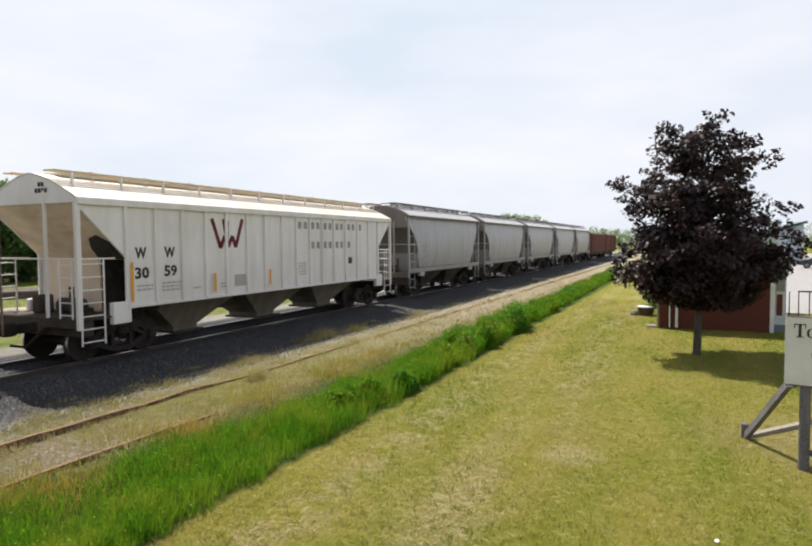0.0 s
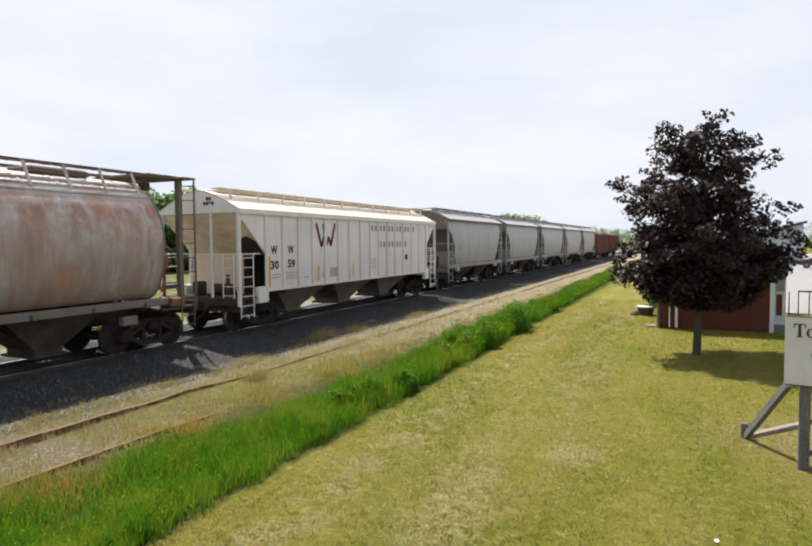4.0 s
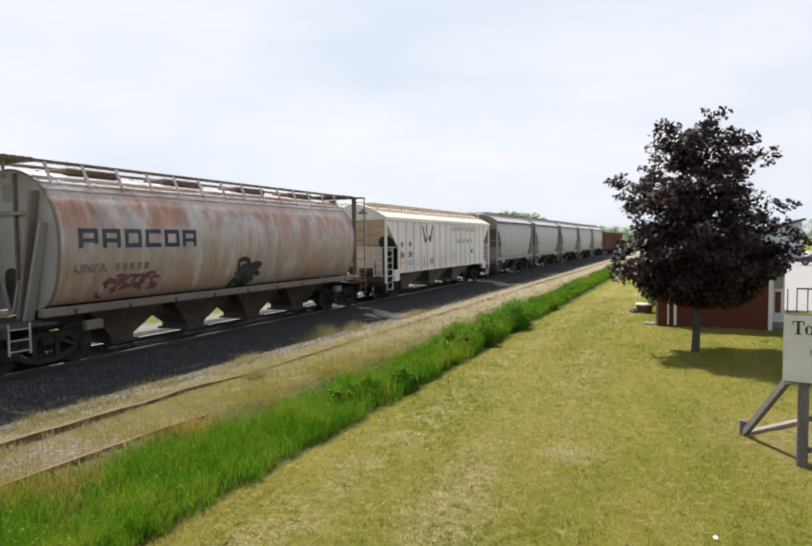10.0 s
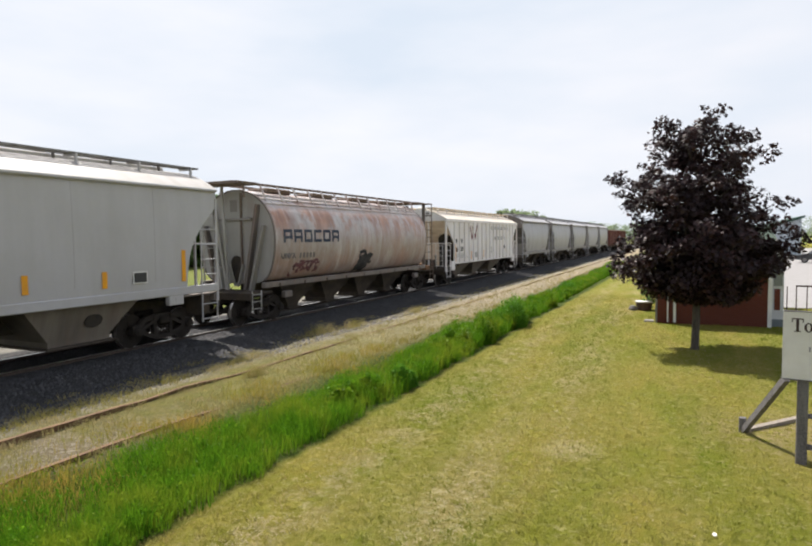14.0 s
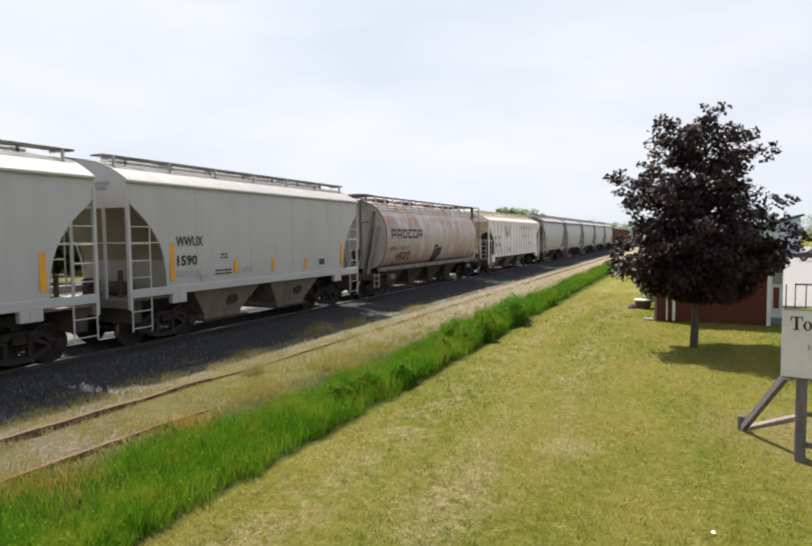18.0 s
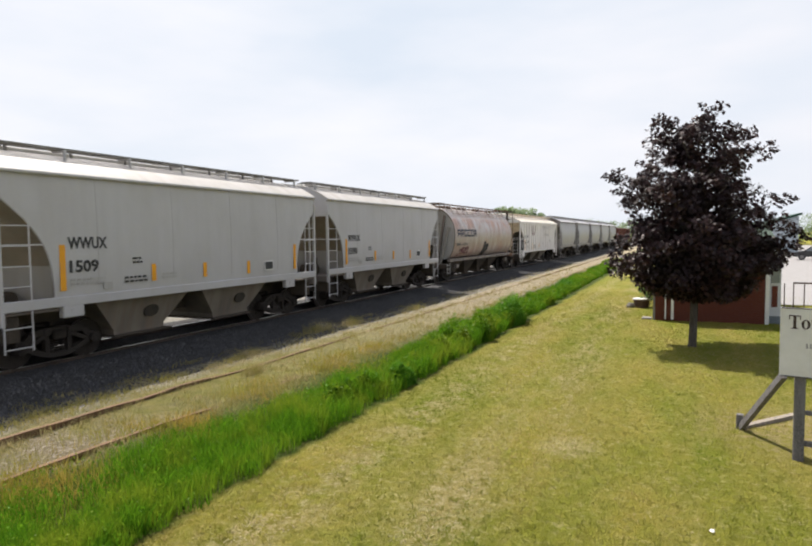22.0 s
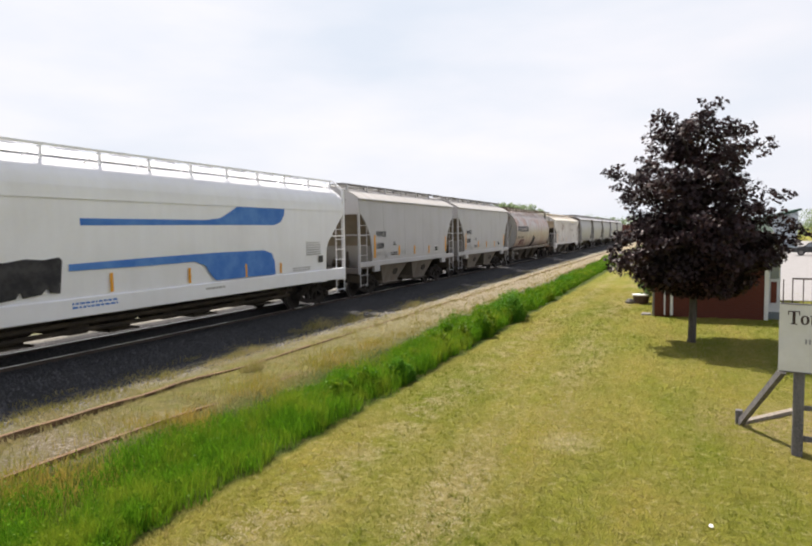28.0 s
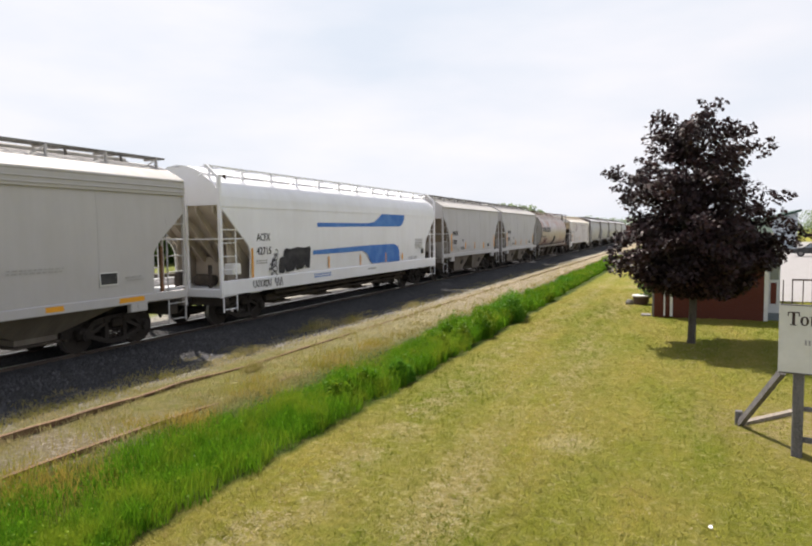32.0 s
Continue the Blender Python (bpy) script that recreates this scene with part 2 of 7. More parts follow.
M["orange"] = surface("orange_yellow_reflector", (0.80, 0.36, 0.02), (0.70, 0.32, 0.04), None, bump=0)
M["faded_mark"] = surface("faded_dark_stencil_paint", (0.13, 0.12, 0.12), (0.19, 0.175, 0.17), None, scale=3, bump=0)
M["graffiti"] = surface("black_spray_paint", (0.022, 0.022, 0.025), (0.055, 0.052, 0.054), None, scale=3, bump=0)
M["graffiti_red"] = surface("faded_red_spray_paint", (0.17, 0.075, 0.085), (0.10, 0.055, 0.065), None, scale=3, bump=0)
M["sill_grime"] = car_paint("grimy_sill_paint", (0.19, 0.165, 0.15), (0.10, 0.085, 0.075), (0.24, 0.11, 0.06), 0.6, 0.4)
M["frame_steel"] = surface("dusty_side_frame_steel", (0.036, 0.031, 0.028), (0.022, 0.019, 0.018), (0.060, 0.051, 0.044), scale=4, rough=0.9, spec=0.1)
M["truck"] = surface("grimy_cast_steel", (0.024, 0.021, 0.019), (0.05, 0.041, 0.034), (0.014, 0.013, 0.013), rough=0.9, spec=0.08)
M["under"] = surface("dusty_dark_underframe", (0.065, 0.055, 0.047), (0.105, 0.084, 0.064), (0.03, 0.027, 0.025), rough=0.9, spec=0.1)
M["bay"] = car_paint("dusty_hopper_bay", (0.19, 0.165, 0.135), (0.09, 0.076, 0.062), (0.2, 0.09, 0.05), 0.8, 0.2, 0.8)
M["wheel"] = surface("worn_wheel_steel", (0.03, 0.026, 0.024), (0.05, 0.041, 0.035), (0.018, 0.017, 0.016), rough=0.85, spec=0.1)
M["tread"] = surface("polished_wheel_tread", (0.5, 0.49, 0.48), (0.42, 0.4, 0.38), None, rough=0.3, metal=0.9, bump=0)
M["galv"] = surface("galvanised_grating", (0.26, 0.26, 0.26), (0.18, 0.17, 0.16), (0.12, 0.1, 0.08), rough=0.6, metal=0.4)
M["rust_grate"] = surface("rusty_grating", (0.16, 0.105, 0.08), (0.22, 0.18, 0.15), (0.08, 0.055, 0.04), rough=0.85)
M["rail"] = surface("worn_rail_steel", (0.085, 0.065, 0.052), (0.06, 0.047, 0.04), (0.1, 0.075, 0.06), rough=0.75)
M["railhead"] = surface("bright_rail_head", (0.56, 0.55, 0.54), (0.48, 0.47, 0.45), None, rough=0.28, metal=0.95, bump=0)
M["rust_rail"] = surface("rusted_siding_rail", (0.155, 0.09, 0.05), (0.08, 0.05, 0.03), (0.23, 0.145, 0.08), rough=0.9)
M["tie"] = surface("weathered_sleeper_wood", (0.13, 0.11, 0.095), (0.20, 0.17, 0.14), (0.07, 0.06, 0.05), stretch=(0.6, 6, 6), rough=0.95)
M["stone"] = leafy("ballast_stone", (0.042, 0.042, 0.047), (0.115, 0.113, 0.114), (0.062, 0.062, 0.067), 0.9, 0.0)
M["tall_grass"] = leafy("tall_green_grass", (0.042, 0.13, 0.006), (0.135, 0.29, 0.014), (0.19, 0.26, 0.02), 0.5, 0.45, 1.6, 0.46, 0.64)
M["weed"] = leafy("dark_green_weed", (0.06, 0.17, 0.012), (0.12, 0.28, 0.025), None, 0.5, 0.4)
M["dry_grass"] = leafy("dry_pale_grass", (0.335, 0.285, 0.105), (0.225, 0.215, 0.045), (0.41, 0.345, 0.18), 0.8, 0.35, 1.3, 0.42, 0.62)
M["lawn_blade"] = leafy("mown_lawn_blade", (0.27, 0.242, 0.040), (0.45, 0.37, 0.145), (0.158, 0.197, 0.017), 0.7, 0.35, 0.55, 0.40, 0.60, stretch=(1, 0.28, 1))
M["clipping"] = leafy("dry_pale_clipping", (0.46, 0.39, 0.22), (0.36, 0.285, 0.12), (0.44, 0.38, 0.25), 0.9, 0.25, 3.0)
M["seed_head"] = leafy("orange_yellow_seed_head", (0.32, 0.26, 0.05), (0.19, 0.235, 0.028), (0.39, 0.275, 0.065), 0.8, 0.4)
M["leaf"] = leafy("dark_purple_maple_leaf", (0.015, 0.010, 0.013), (0.066, 0.031, 0.030), (0.026, 0.017, 0.021), 0.55, 0.12, spec=0.26)
# far leaves: distance haze put into a paler, greyer green
M["hazy_leaf"] = leafy("hazy_green_tree_leaf", (0.19, 0.255, 0.14), (0.27, 0.33, 0.19), (0.19, 0.25, 0.145), 0.6, 0.7)
M["hedge_leaf"] = leafy("mid_green_tree_leaf", (0.085, 0.16, 0.045), (0.16, 0.25, 0.08), (0.12, 0.19, 0.065), 0.6, 0.5)
M["bark"] = surface("grey_brown_bark", (0.085, 0.075, 0.066), (0.045, 0.04, 0.036), (0.13, 0.115, 0.10), stretch=(6, 6, 1), scale=3, rough=0.95, bump=0.02)
M["brick"] = surface("dark_red_brick", (0.135, 0.039, 0.024), (0.095, 0.029, 0.02), (0.17, 0.055, 0.037), rough=0.9)
M["mortar"] = surface("grey_mortar", (0.11, 0.06, 0.05), (0.085, 0.05, 0.04), None, rough=0.95)
M["white_trim"] = surface("white_painted_trim", (0.76, 0.76, 0.75), (0.66, 0.66, 0.64), None, rough=0.6)
M["pale_wall"] = surface("pale_grey_siding", (0.62, 0.64, 0.66), (0.55, 0.57, 0.60), None, rough=0.7)
M["green_trim"] = surface("dark_green_metal_trim", (0.02, 0.055, 0.04), (0.03, 0.07, 0.05), None, rough=0.5)
M["roofing"] = surface("dark_green_shingle", (0.035, 0.06, 0.045), (0.05, 0.07, 0.055), None, rough=0.9)
M["hall_wall"] = surface("blue_grey_siding", (0.44, 0.49, 0.54), (0.40, 0.45, 0.50), None, rough=0.7)
M["step_stone"] = surface("dull_stone_step", (0.22, 0.21, 0.19), (0.17, 0.16, 0.15), None, rough=0.9)
M["brown_wood"] = surface("weathered_brown_plank", (0.24, 0.205, 0.165), (0.12, 0.10, 0.085), (0.36, 0.32, 0.27), stretch=(5, 5, 5), scale=3, rough=0.9)
M["pavement"] = surface("pale_sunlit_pavement", (0.27, 0.262, 0.262), (0.24, 0.233, 0.23), (0.21, 0.205, 0.20), rough=0.9)
M["glass"] = surface("window_glass", (0.16, 0.19, 0.22), (0.2, 0.23, 0.26), None, rough=0.08, spec=0.8, bump=0)
M["sign_face"] = surface("off_white_sign_board", (0.70, 0.69, 0.67), (0.62, 0.61, 0.58), None, scale=2, rough=0.6, bump=0.001)
M["sign_text"] = surface("dark_brown_sign_paint", (0.045, 0.03, 0.028), (0.06, 0.04, 0.035), None, bump=0)
M["grey_wood"] = surface("weathered_grey_wood", (0.15, 0.145, 0.15), (0.085, 0.08, 0.085), (0.24, 0.225, 0.22), stretch=(5, 5, 0.6), scale=3, fine_scale=40, rough=0.9, bump=0.01)
M["dark_metal"] = surface("dark_painted_metal", (0.07, 0.042, 0.038), (0.10, 0.065, 0.055), None, rough=0.6)
M["dark_stuff"] = surface("dark_stacked_timber", (0.06, 0.05, 0.045), (0.10, 0.085, 0.07), (0.16, 0.13, 0.11), rough=0.95)
M["pale_timber"] = surface("pale_sawn_timber", (0.34, 0.29, 0.23), (0.24, 0.20, 0.16), None, rough=0.9)
M["white_plastic"] = surface("white_plastic", (0.75, 0.75, 0.74), (0.66, 0.66, 0.65), None, rough=0.5)


def ground_material():
    """Lawn, ditch, siding bed, ballast and field, told apart by how far they lie from the track."""
    m, nt, ln, b = shader("ground_cover", 0.95, 0.0, 0.1)
    g = nt.new("ShaderNodeNewGeometry")
    sep = nt.new("ShaderNodeSeparateXYZ")
    ln.new(g.outputs["Position"], sep.inputs[0])
    v = g.outputs["Position"]
    wob = nt.new("ShaderNodeTexNoise")
    wob.inputs["Scale"].default_value, wob.inputs["Detail"].default_value = 1.3, 6
    ln.new(v, wob.inputs["Vector"])

    def step(at, soft, wobble):
        a = nt.new("ShaderNodeMath")
        a.operation = "MULTIPLY_ADD"
        a.inputs[1].default_value = wobble
        ln.new(wob.outputs["Fac"], a.inputs[0])
        ln.new(sep.outputs["X"], a.inputs[2])
        r = nt.new("ShaderNodeMapRange")
        r.inputs["From Min"].default_value, r.inputs["From Max"].default_value = at + wobble / 2 - soft, at + wobble / 2 + soft
        ln.new(a.outputs[0], r.inputs["Value"])
        return r.outputs["Result"]

    stripes = nt.new("ShaderNodeMapping")
    stripes.inputs["Scale"].default_value = (1.0, 0.28, 1.0)
    ln.new(v, stripes.inputs["Vector"])
    big = noise_fac(nt, ln, v, 0.8, 7, 0.68, 0.40, 0.60)
    mid = noise_fac(nt, ln, v, 2.6, 6, 0.7, 0.40, 0.66)
    fine = noise_fac(nt, ln, v, 26.0, 5, 0.75, 0.35, 0.66)
    clump = noise_fac(nt, ln, v, 5.0, 7, 0.78, 0.43, 0.58)
    patch = noise_fac(nt, ln, stripes.outputs["Vector"], 0.55, 5, 0.62, 0.40, 0.62)
    def row(at, half):
        """A worn row along the track's direction, at x, that wanders a little."""
        a, d, r = nt.new("ShaderNodeMath"), nt.new("ShaderNodeMath"), nt.new("ShaderNodeMapRange")
        a.operation, a.inputs[1].default_value = "MULTIPLY_ADD", 0.8
        ln.new(wob.outputs["Fac"], a.inputs[0])
        ln.new(sep.outputs["X"], a.inputs[2])
        r.inputs["From Min"].default_value, r.inputs["From Max"].default_value = half, half * 0.2
        d.operation, d.inputs[1].default_value = "SUBTRACT", at + 0.4
        ln.new(a.outputs[0], d.inputs[0])
        u = nt.new("ShaderNodeMath")
        u.operation = "ABSOLUTE"
        ln.new(d.outputs[0], u.inputs[0])
        ln.new(u.outputs[0], r.inputs["Value"])
        return r.outputs["Result"]

    tuft = noise_fac(nt, ln, v, 6.0, 8, 0.74, 0.44, 0.58)
    hay = noise_fac(nt, ln, stripes.outputs["Vector"], 0.9, 7, 0.72, 0.44, 0.60)
    wisp = noise_fac(nt, ln, v, 9.0, 8, 0.8, 0.50, 0.58)
    lawn = mixed(nt, ln, patch, (0.308, 0.260, 0.046), (0.170, 0.205, 0.017))
    lawn = mixed(nt, ln, times(nt, ln, big, 0.5), lawn, (0.195, 0.215, 0.022))
    lawn = mixed(nt, ln, times(nt, ln, hay, 0.35), lawn, (0.36, 0.28, 0.10))
    lawn = mixed(nt, ln, times(nt, ln, tuft, 0.42), lawn, (0.15, 0.17, 0.02))
    lawn = mixed(nt, ln, times(nt, ln, fine, 0.34), lawn, (0.145, 0.15, 0.016))
    worn = mixed(nt, ln, wisp, (0.33, 0.265, 0.115), (0.46, 0.40, 0.25))
    lawn = mixed(nt, ln, times(nt, ln, times(nt, ln, row(-4.0, 0.6), noise_fac(nt, ln, v, 1.7, 6, 0.7, 0.44, 0.56)), 0.6), lawn, worn)
    lawn = mixed(nt, ln, times(nt, ln, times(nt, ln, row(-2.35, 0.9), hay), 0.6), lawn, worn)
    lawn = mixed(nt, ln, times(nt, ln, times(nt, ln, wisp, mid), 0.5), lawn, (0.48, 0.41, 0.22))
    def spot(cx, cy, r, soft):
        d, m = nt.new("ShaderNodeVectorMath"), nt.new("ShaderNodeMapRange")
        d.operation, d.inputs[1].default_value = "DISTANCE", (cx, cy, 0.0)
        ln.new(v, d.inputs[0])
        m.inputs["From Min"].default_value, m.inputs["From Max"].default_value = r + soft, r
        ln.new(d.outputs["Value"], m.inputs["Value"])
        return m.outputs["Result"]

    # bare earth by the sign's brace, and a pale mown patch
    lawn = mixed(nt, ln, times(nt, ln, times(nt, ln, spot(1.45, 10.8, 0.5, 1.2), tuft), 0.85), lawn, (0.36, 0.28, 0.15))
    lawn = mixed(nt, ln, times(nt, ln, spot(-1.5, 8.85, 0.15, 0.4), 0.55), lawn, (0.42, 0.38, 0.18))
    ditch = mixed(nt, ln, mid, (0.045, 0.085, 0.012), (0.10, 0.105, 0.025))
    bed = mixed(nt, ln, big, (0.275, 0.228, 0.07), (0.205, 0.195, 0.035))
    bed = mixed(nt, ln, times(nt, ln, mid, 0.5), bed, (0.30, 0.265, 0.155))
    bed = mixed(nt, ln, times(nt, ln, clump, 0.8), bed, (0.14, 0.15, 0.028))
    bed = mixed(nt, ln, times(nt, ln, fine, 0.5), bed, (0.17, 0.15, 0.075))
    dusty = nt.new("ShaderNodeMapRange")
    dusty.inputs["From Min"].default_value, dusty.inputs["From Max"].default_value = 11.0, 26.0
    ln.new(sep.outputs["Y"], dusty.inputs["Value"])
    grit = noise_fac(nt, ln, v, 14.0, 7, 0.8, 0.50, 0.60)
    stony = noise_fac(nt, ln, v, 0.55, 5, 0.6, 0.46, 0.60)
    open_end = nt.new("ShaderNodeMapRange")
    open_end.inputs["From Min"].default_value, open_end.inputs["From Max"].default_value = 9.0, 5.5
    ln.new(sep.outputs["Y"], open_end.inputs["Value"])
    stony = times(nt, ln, stony, open_end.outputs["Result"])
    bed = mixed(nt, ln, times(nt, ln, stony, 0.85), bed, (0.215, 0.175, 0.12))
    bed = mixed(nt, ln, times(nt, ln, times(nt, ln, grit, stony), 0.9), bed, (0.42, 0.375, 0.31))
    bed = mixed(nt, ln, times(nt, ln, dusty.outputs["Result"], 0.75), bed, (0.35, 0.295, 0.225))
    rock = mixed(nt, ln, mid, (0.056, 0.056, 0.059), (0.040, 0.040, 0.043))
    rock = mixed(nt, ln, times(nt, ln, fine, 0.7), rock, (0.11, 0.108, 0.106))
    pale = mixed(nt, ln, mid, (0.34, 0.32, 0.285), (0.22, 0.21, 0.17))
    field = mixed(nt, ln, big, (0.12, 0.165, 0.03), (0.19, 0.205, 0.05))
    field = mixed(nt, ln, times(nt, ln, mid, 0.4), field, (0.22, 0.20, 0.10))
    c = mixed(nt, ln, step(-18.7, 0.4, 1.2), field, pale)
    c = mixed(nt, ln, step(-17.0, 0.3, 0.6), c, rock)
    gravel = mixed(nt, ln, fine, (0.36, 0.33, 0.285), (0.24, 0.22, 0.185))
    gravel = mixed(nt, ln, times(nt, ln, clump, 0.5), gravel, (0.20, 0.19, 0.08))
    c = mixed(nt, ln, step(-10.55, 0.2, 0.9), c, gravel)
    c = mixed(nt, ln, step(-9.55, 0.3, 1.3), c, bed)
    c = mixed(nt, ln, step(-7.15, 0.3, 0.9), c, ditch)
    c = mixed(nt, ln, step(-5.0, 0.12, 0.5), c, lawn)
    ln.new(c, b.inputs["Base Color"])
    rough_up = nt.new("ShaderNodeMath")
    rough_up.operation = "ADD"
    ln.new(fine, rough_up.inputs[0])
    ln.new(clump, rough_up.inputs[1])
    bumped(nt, ln, b, rough_up.outputs[0], 0.035, 0.9)
    return m


M["ground"] = ground_material()


# ---- mesh building ----
class Geo:
    """Collects corners and faces of one mesh."""

    def __init__(self):
        self.v, self.f = [], []

    def put(self, pts, faces):
        n = len(self.v)
        self.v += [tuple(p) for p in pts]
        self.f += [tuple(n + i for i in f) for f in faces]
        return self

    def box(self, x0, x1, y0, y1, z0, z1, ch=0.0, m=None):
        lo, hi = (min(x0, x1), min(y0, y1), min(z0, z1)), (max(x0, x1), max(y0, y1), max(z0, z1))
        if ch <= 0:
            p = [(x, y, z) for x in (lo[0], hi[0]) for y in (lo[1], hi[1]) for z in (lo[2], hi[2])]
            f = [(0, 1, 3, 2), (4, 6, 7, 5), (0, 4, 5, 1), (2, 3, 7, 6), (0, 2, 6, 4), (1, 5, 7, 3)]
        else:
            p, idx, f = [], {}, []
            for s in ((a, b, c) for a in (0, 1) for b in (0, 1) for c in (0, 1)):
                for ax in range(3):
                    q = []
                    for k in range(3):
                        e = (lo, hi)[s[k]][k]
                        q.append(e if k == ax else e + (ch if s[k] == 0 else -ch))
                    idx[s, ax] = len(p)
                    p.append(tuple(q))
            for ax in range(3):
                b1, b2 = (ax + 1) % 3, (ax + 2) % 3
                for side in (0, 1):
                    loop = []
                    for u, w in ((0, 0), (1, 0), (1, 1), (0, 1)):
                        s = [0, 0, 0]
                        s[ax], s[b1], s[b2] = side, u, w
                        loop.append(idx[tuple(s), ax])
                    f.append(tuple(loop if side else loop[::-1]))
                for u in (0, 1):
                    for w in (0, 1):
                        s0, s1 = [0, 0, 0], [0, 0, 0]
                        s0[b1], s0[b2], s1[b1], s1[b2] = u, w, u, w
                        s1[ax] = 1
                        loop = [idx[tuple(s0), b1], idx[tuple(s1), b1], idx[tuple(s1), b2], idx[tuple(s0), b2]]
                        f.append(tuple(loop if (u + w) % 2 == 0 else loop[::-1]))
            for s in ((a, b, c) for a in (0, 1) for b in (0, 1) for c in (0, 1)):
                loop = [idx[s, 0], idx[s, 1], idx[s, 2]]
                f.append(tuple(loop if sum(s) % 2 else loop[::-1]))
        if m is not None:
            p = [m @ Vector(q) for q in p]
        return self.put(p, f)

    def tube(self, a, b, r, n=8, r2=None, caps=True):
        a, b = Vector(a), Vector(b)
        w = (b - a).normalized()
        u = w.orthogonal().normalized()
        k = w.cross(u)
        r2 = r if r2 is None else r2
        p = [a + (u * math.cos(t) + k * math.sin(t)) * r for t in [2 * math.pi * i / n for i in range(n)]]
        p += [b + (u * math.cos(t) + k * math.sin(t)) * r2 for t in [2 * math.pi * i / n for i in range(n)]]
        f = [(i, (i + 1) % n, n + (i + 1) % n, n + i) for i in range(n)]
        if caps:
            f += [tuple(range(n))[::-1], tuple(range(n, 2 * n))]
        return self.put(p, f)

    def bar(self, a, b, w, h, up=(0, 0, 1)):
        """A square bar from a to b, w wide and h deep along up."""
        a, b = Vector(a), Vector(b)
        d = (b - a).normalized()
        u = Vector(up)
        s = d.cross(u)
        s = (s if s.length > 1e-4 else d.orthogonal()).normalized()
        u = s.cross(d)
        p = [e + s * (w / 2 * i) + u * (h / 2 * j) for e in (a, b) for i, j in ((-1, -1), (1, -1), (1, 1), (-1, 1))]
        return self.put(p, [(0, 1, 2, 3), (7, 6, 5, 4), (0, 4, 5, 1), (1, 5, 6, 2), (2, 6, 7, 3), (3, 7, 4, 0)])

    def plate(self, poly, off):
        """A flat piece of outline poly, thick by the vector off."""
        n, off = len(poly), Vector(off)
        p = [Vector(q) for q in poly]
        p += [q + off for q in p]
        return self.put(p, [tuple(range(n))[::-1], tuple(range(n, 2 * n))] + [(i, (i + 1) % n, n + (i + 1) % n, n + i) for i in range(n)])

    def shell(self, prof, ends, cols, t):
        """A bent sheet: profile (x, z), its two ends at ends(z), thickness t towards the middle."""
        k = len(prof)
        nrm = []
        for i in range(k):
            a, b = prof[max(i - 1, 0)], prof[min(i + 1, k - 1)]
            dx, dz = b[0] - a[0], b[1] - a[1]
            q = math.hypot(dx, dz) or 1
            nrm.append((-dz / q, dx / q))
        p = []
        for lay in (0, 1):
            for i, (x, z) in enumerate(prof):
                y0, y1 = ends(x, z)
                for c in range(cols + 1):
                    p.append((x + nrm[i][0] * t * lay, y0 + (y1 - y0) * c / cols, z + nrm[i][1] * t * lay))
        w, o = cols + 1, k * (cols + 1)
        f = []
        for i in range(k - 1):
            for c in range(cols):
                q = (i * w + c, (i + 1) * w + c, (i + 1) * w + c + 1, i * w + c + 1)
                f += [q[::-1], tuple(o + j for j in q)]
        for i in range(k - 1):
            for c in (0, cols):
                q = (i * w + c, (i + 1) * w + c, o + (i + 1) * w + c, o + i * w + c)
                f.append(q if c == 0 else q[::-1])
        for i in (0, k - 1):
            for c in range(cols):
                q = (i * w + c, i * w + c + 1, o + i * w + c + 1, o + i * w + c)
                f.append(q[::-1] if i == 0 else q)
        return self.put(p, f)

    def mesh(self, name, material, smooth=0.6):
        me = bpy.data.meshes.new(name)
        me.from_pydata(self.v, [], self.f)
        if smooth:
            me.polygons.foreach_set("use_smooth", [True] * len(me.polygons))
            me.set_sharp_from_angle(angle=smooth)
        if material:
            me.materials.append(M[material])
        me.update()
        return me


def part(name, geo, material, parent=None, label="", at=None, smooth=0.6):
    """Links geo (or a ready mesh) as one object under a thing or part."""
    ob = new(name, geo.mesh(name, material, smooth) if isinstance(geo, Geo) else geo)
    if parent is not None:
        ob.parent = parent
    if at is not None:
        ob.matrix_basis = at
    return tagged(ob, label) if label else ob


def holder(name, label, category, group="", at=None, kind=""):
    e = new(name)
    e.empty_display_size = 0.3
    if at is not None:
        e.matrix_basis = at
    return tagged(e, label, category, group, kind)


def letters(text, size, depth=0.004, spread=1.0, fat=0.0):
    """Mesh of a line of words in the built-in font; x along the line, y up, from its lower left corner."""
    cu = bpy.data.curves.new("lettering", "FONT")
    cu.body, cu.size, cu.extrude, cu.space_character, cu.offset = text, size / 0.72, depth / 2, spread, fat
    cu.resolution_u = 2
    ob = new("lettering", cu)
    dg = bpy.context.evaluated_depsgraph_get()
    me = bpy.data.meshes.new_from_object(ob.evaluated_get(dg))
    bpy.data.objects.remove(ob)
    bpy.data.curves.remove(cu)
    return me


SIDE = Matrix(((0, 0, 1, 0), (1, 0, 0, 0), (0, 1, 0, 0), (0, 0, 0, 1)))      # writing on a car's near side


def sprayed(parent, name, text, size, x, y, z, material, width=None, label="", fat=0.0):
    me = letters(text, size, fat=fat)
    me.materials.append(M[material])
    w = max(v.co.x for v in me.vertices) - min(v.co.x for v in me.vertices)
    k = width / w if width else 1.0
    for v in me.vertices:
        v.co.x *= k
    return part(name, me, None, parent, label, Matrix.Translation((x, y, z)) @ SIDE)


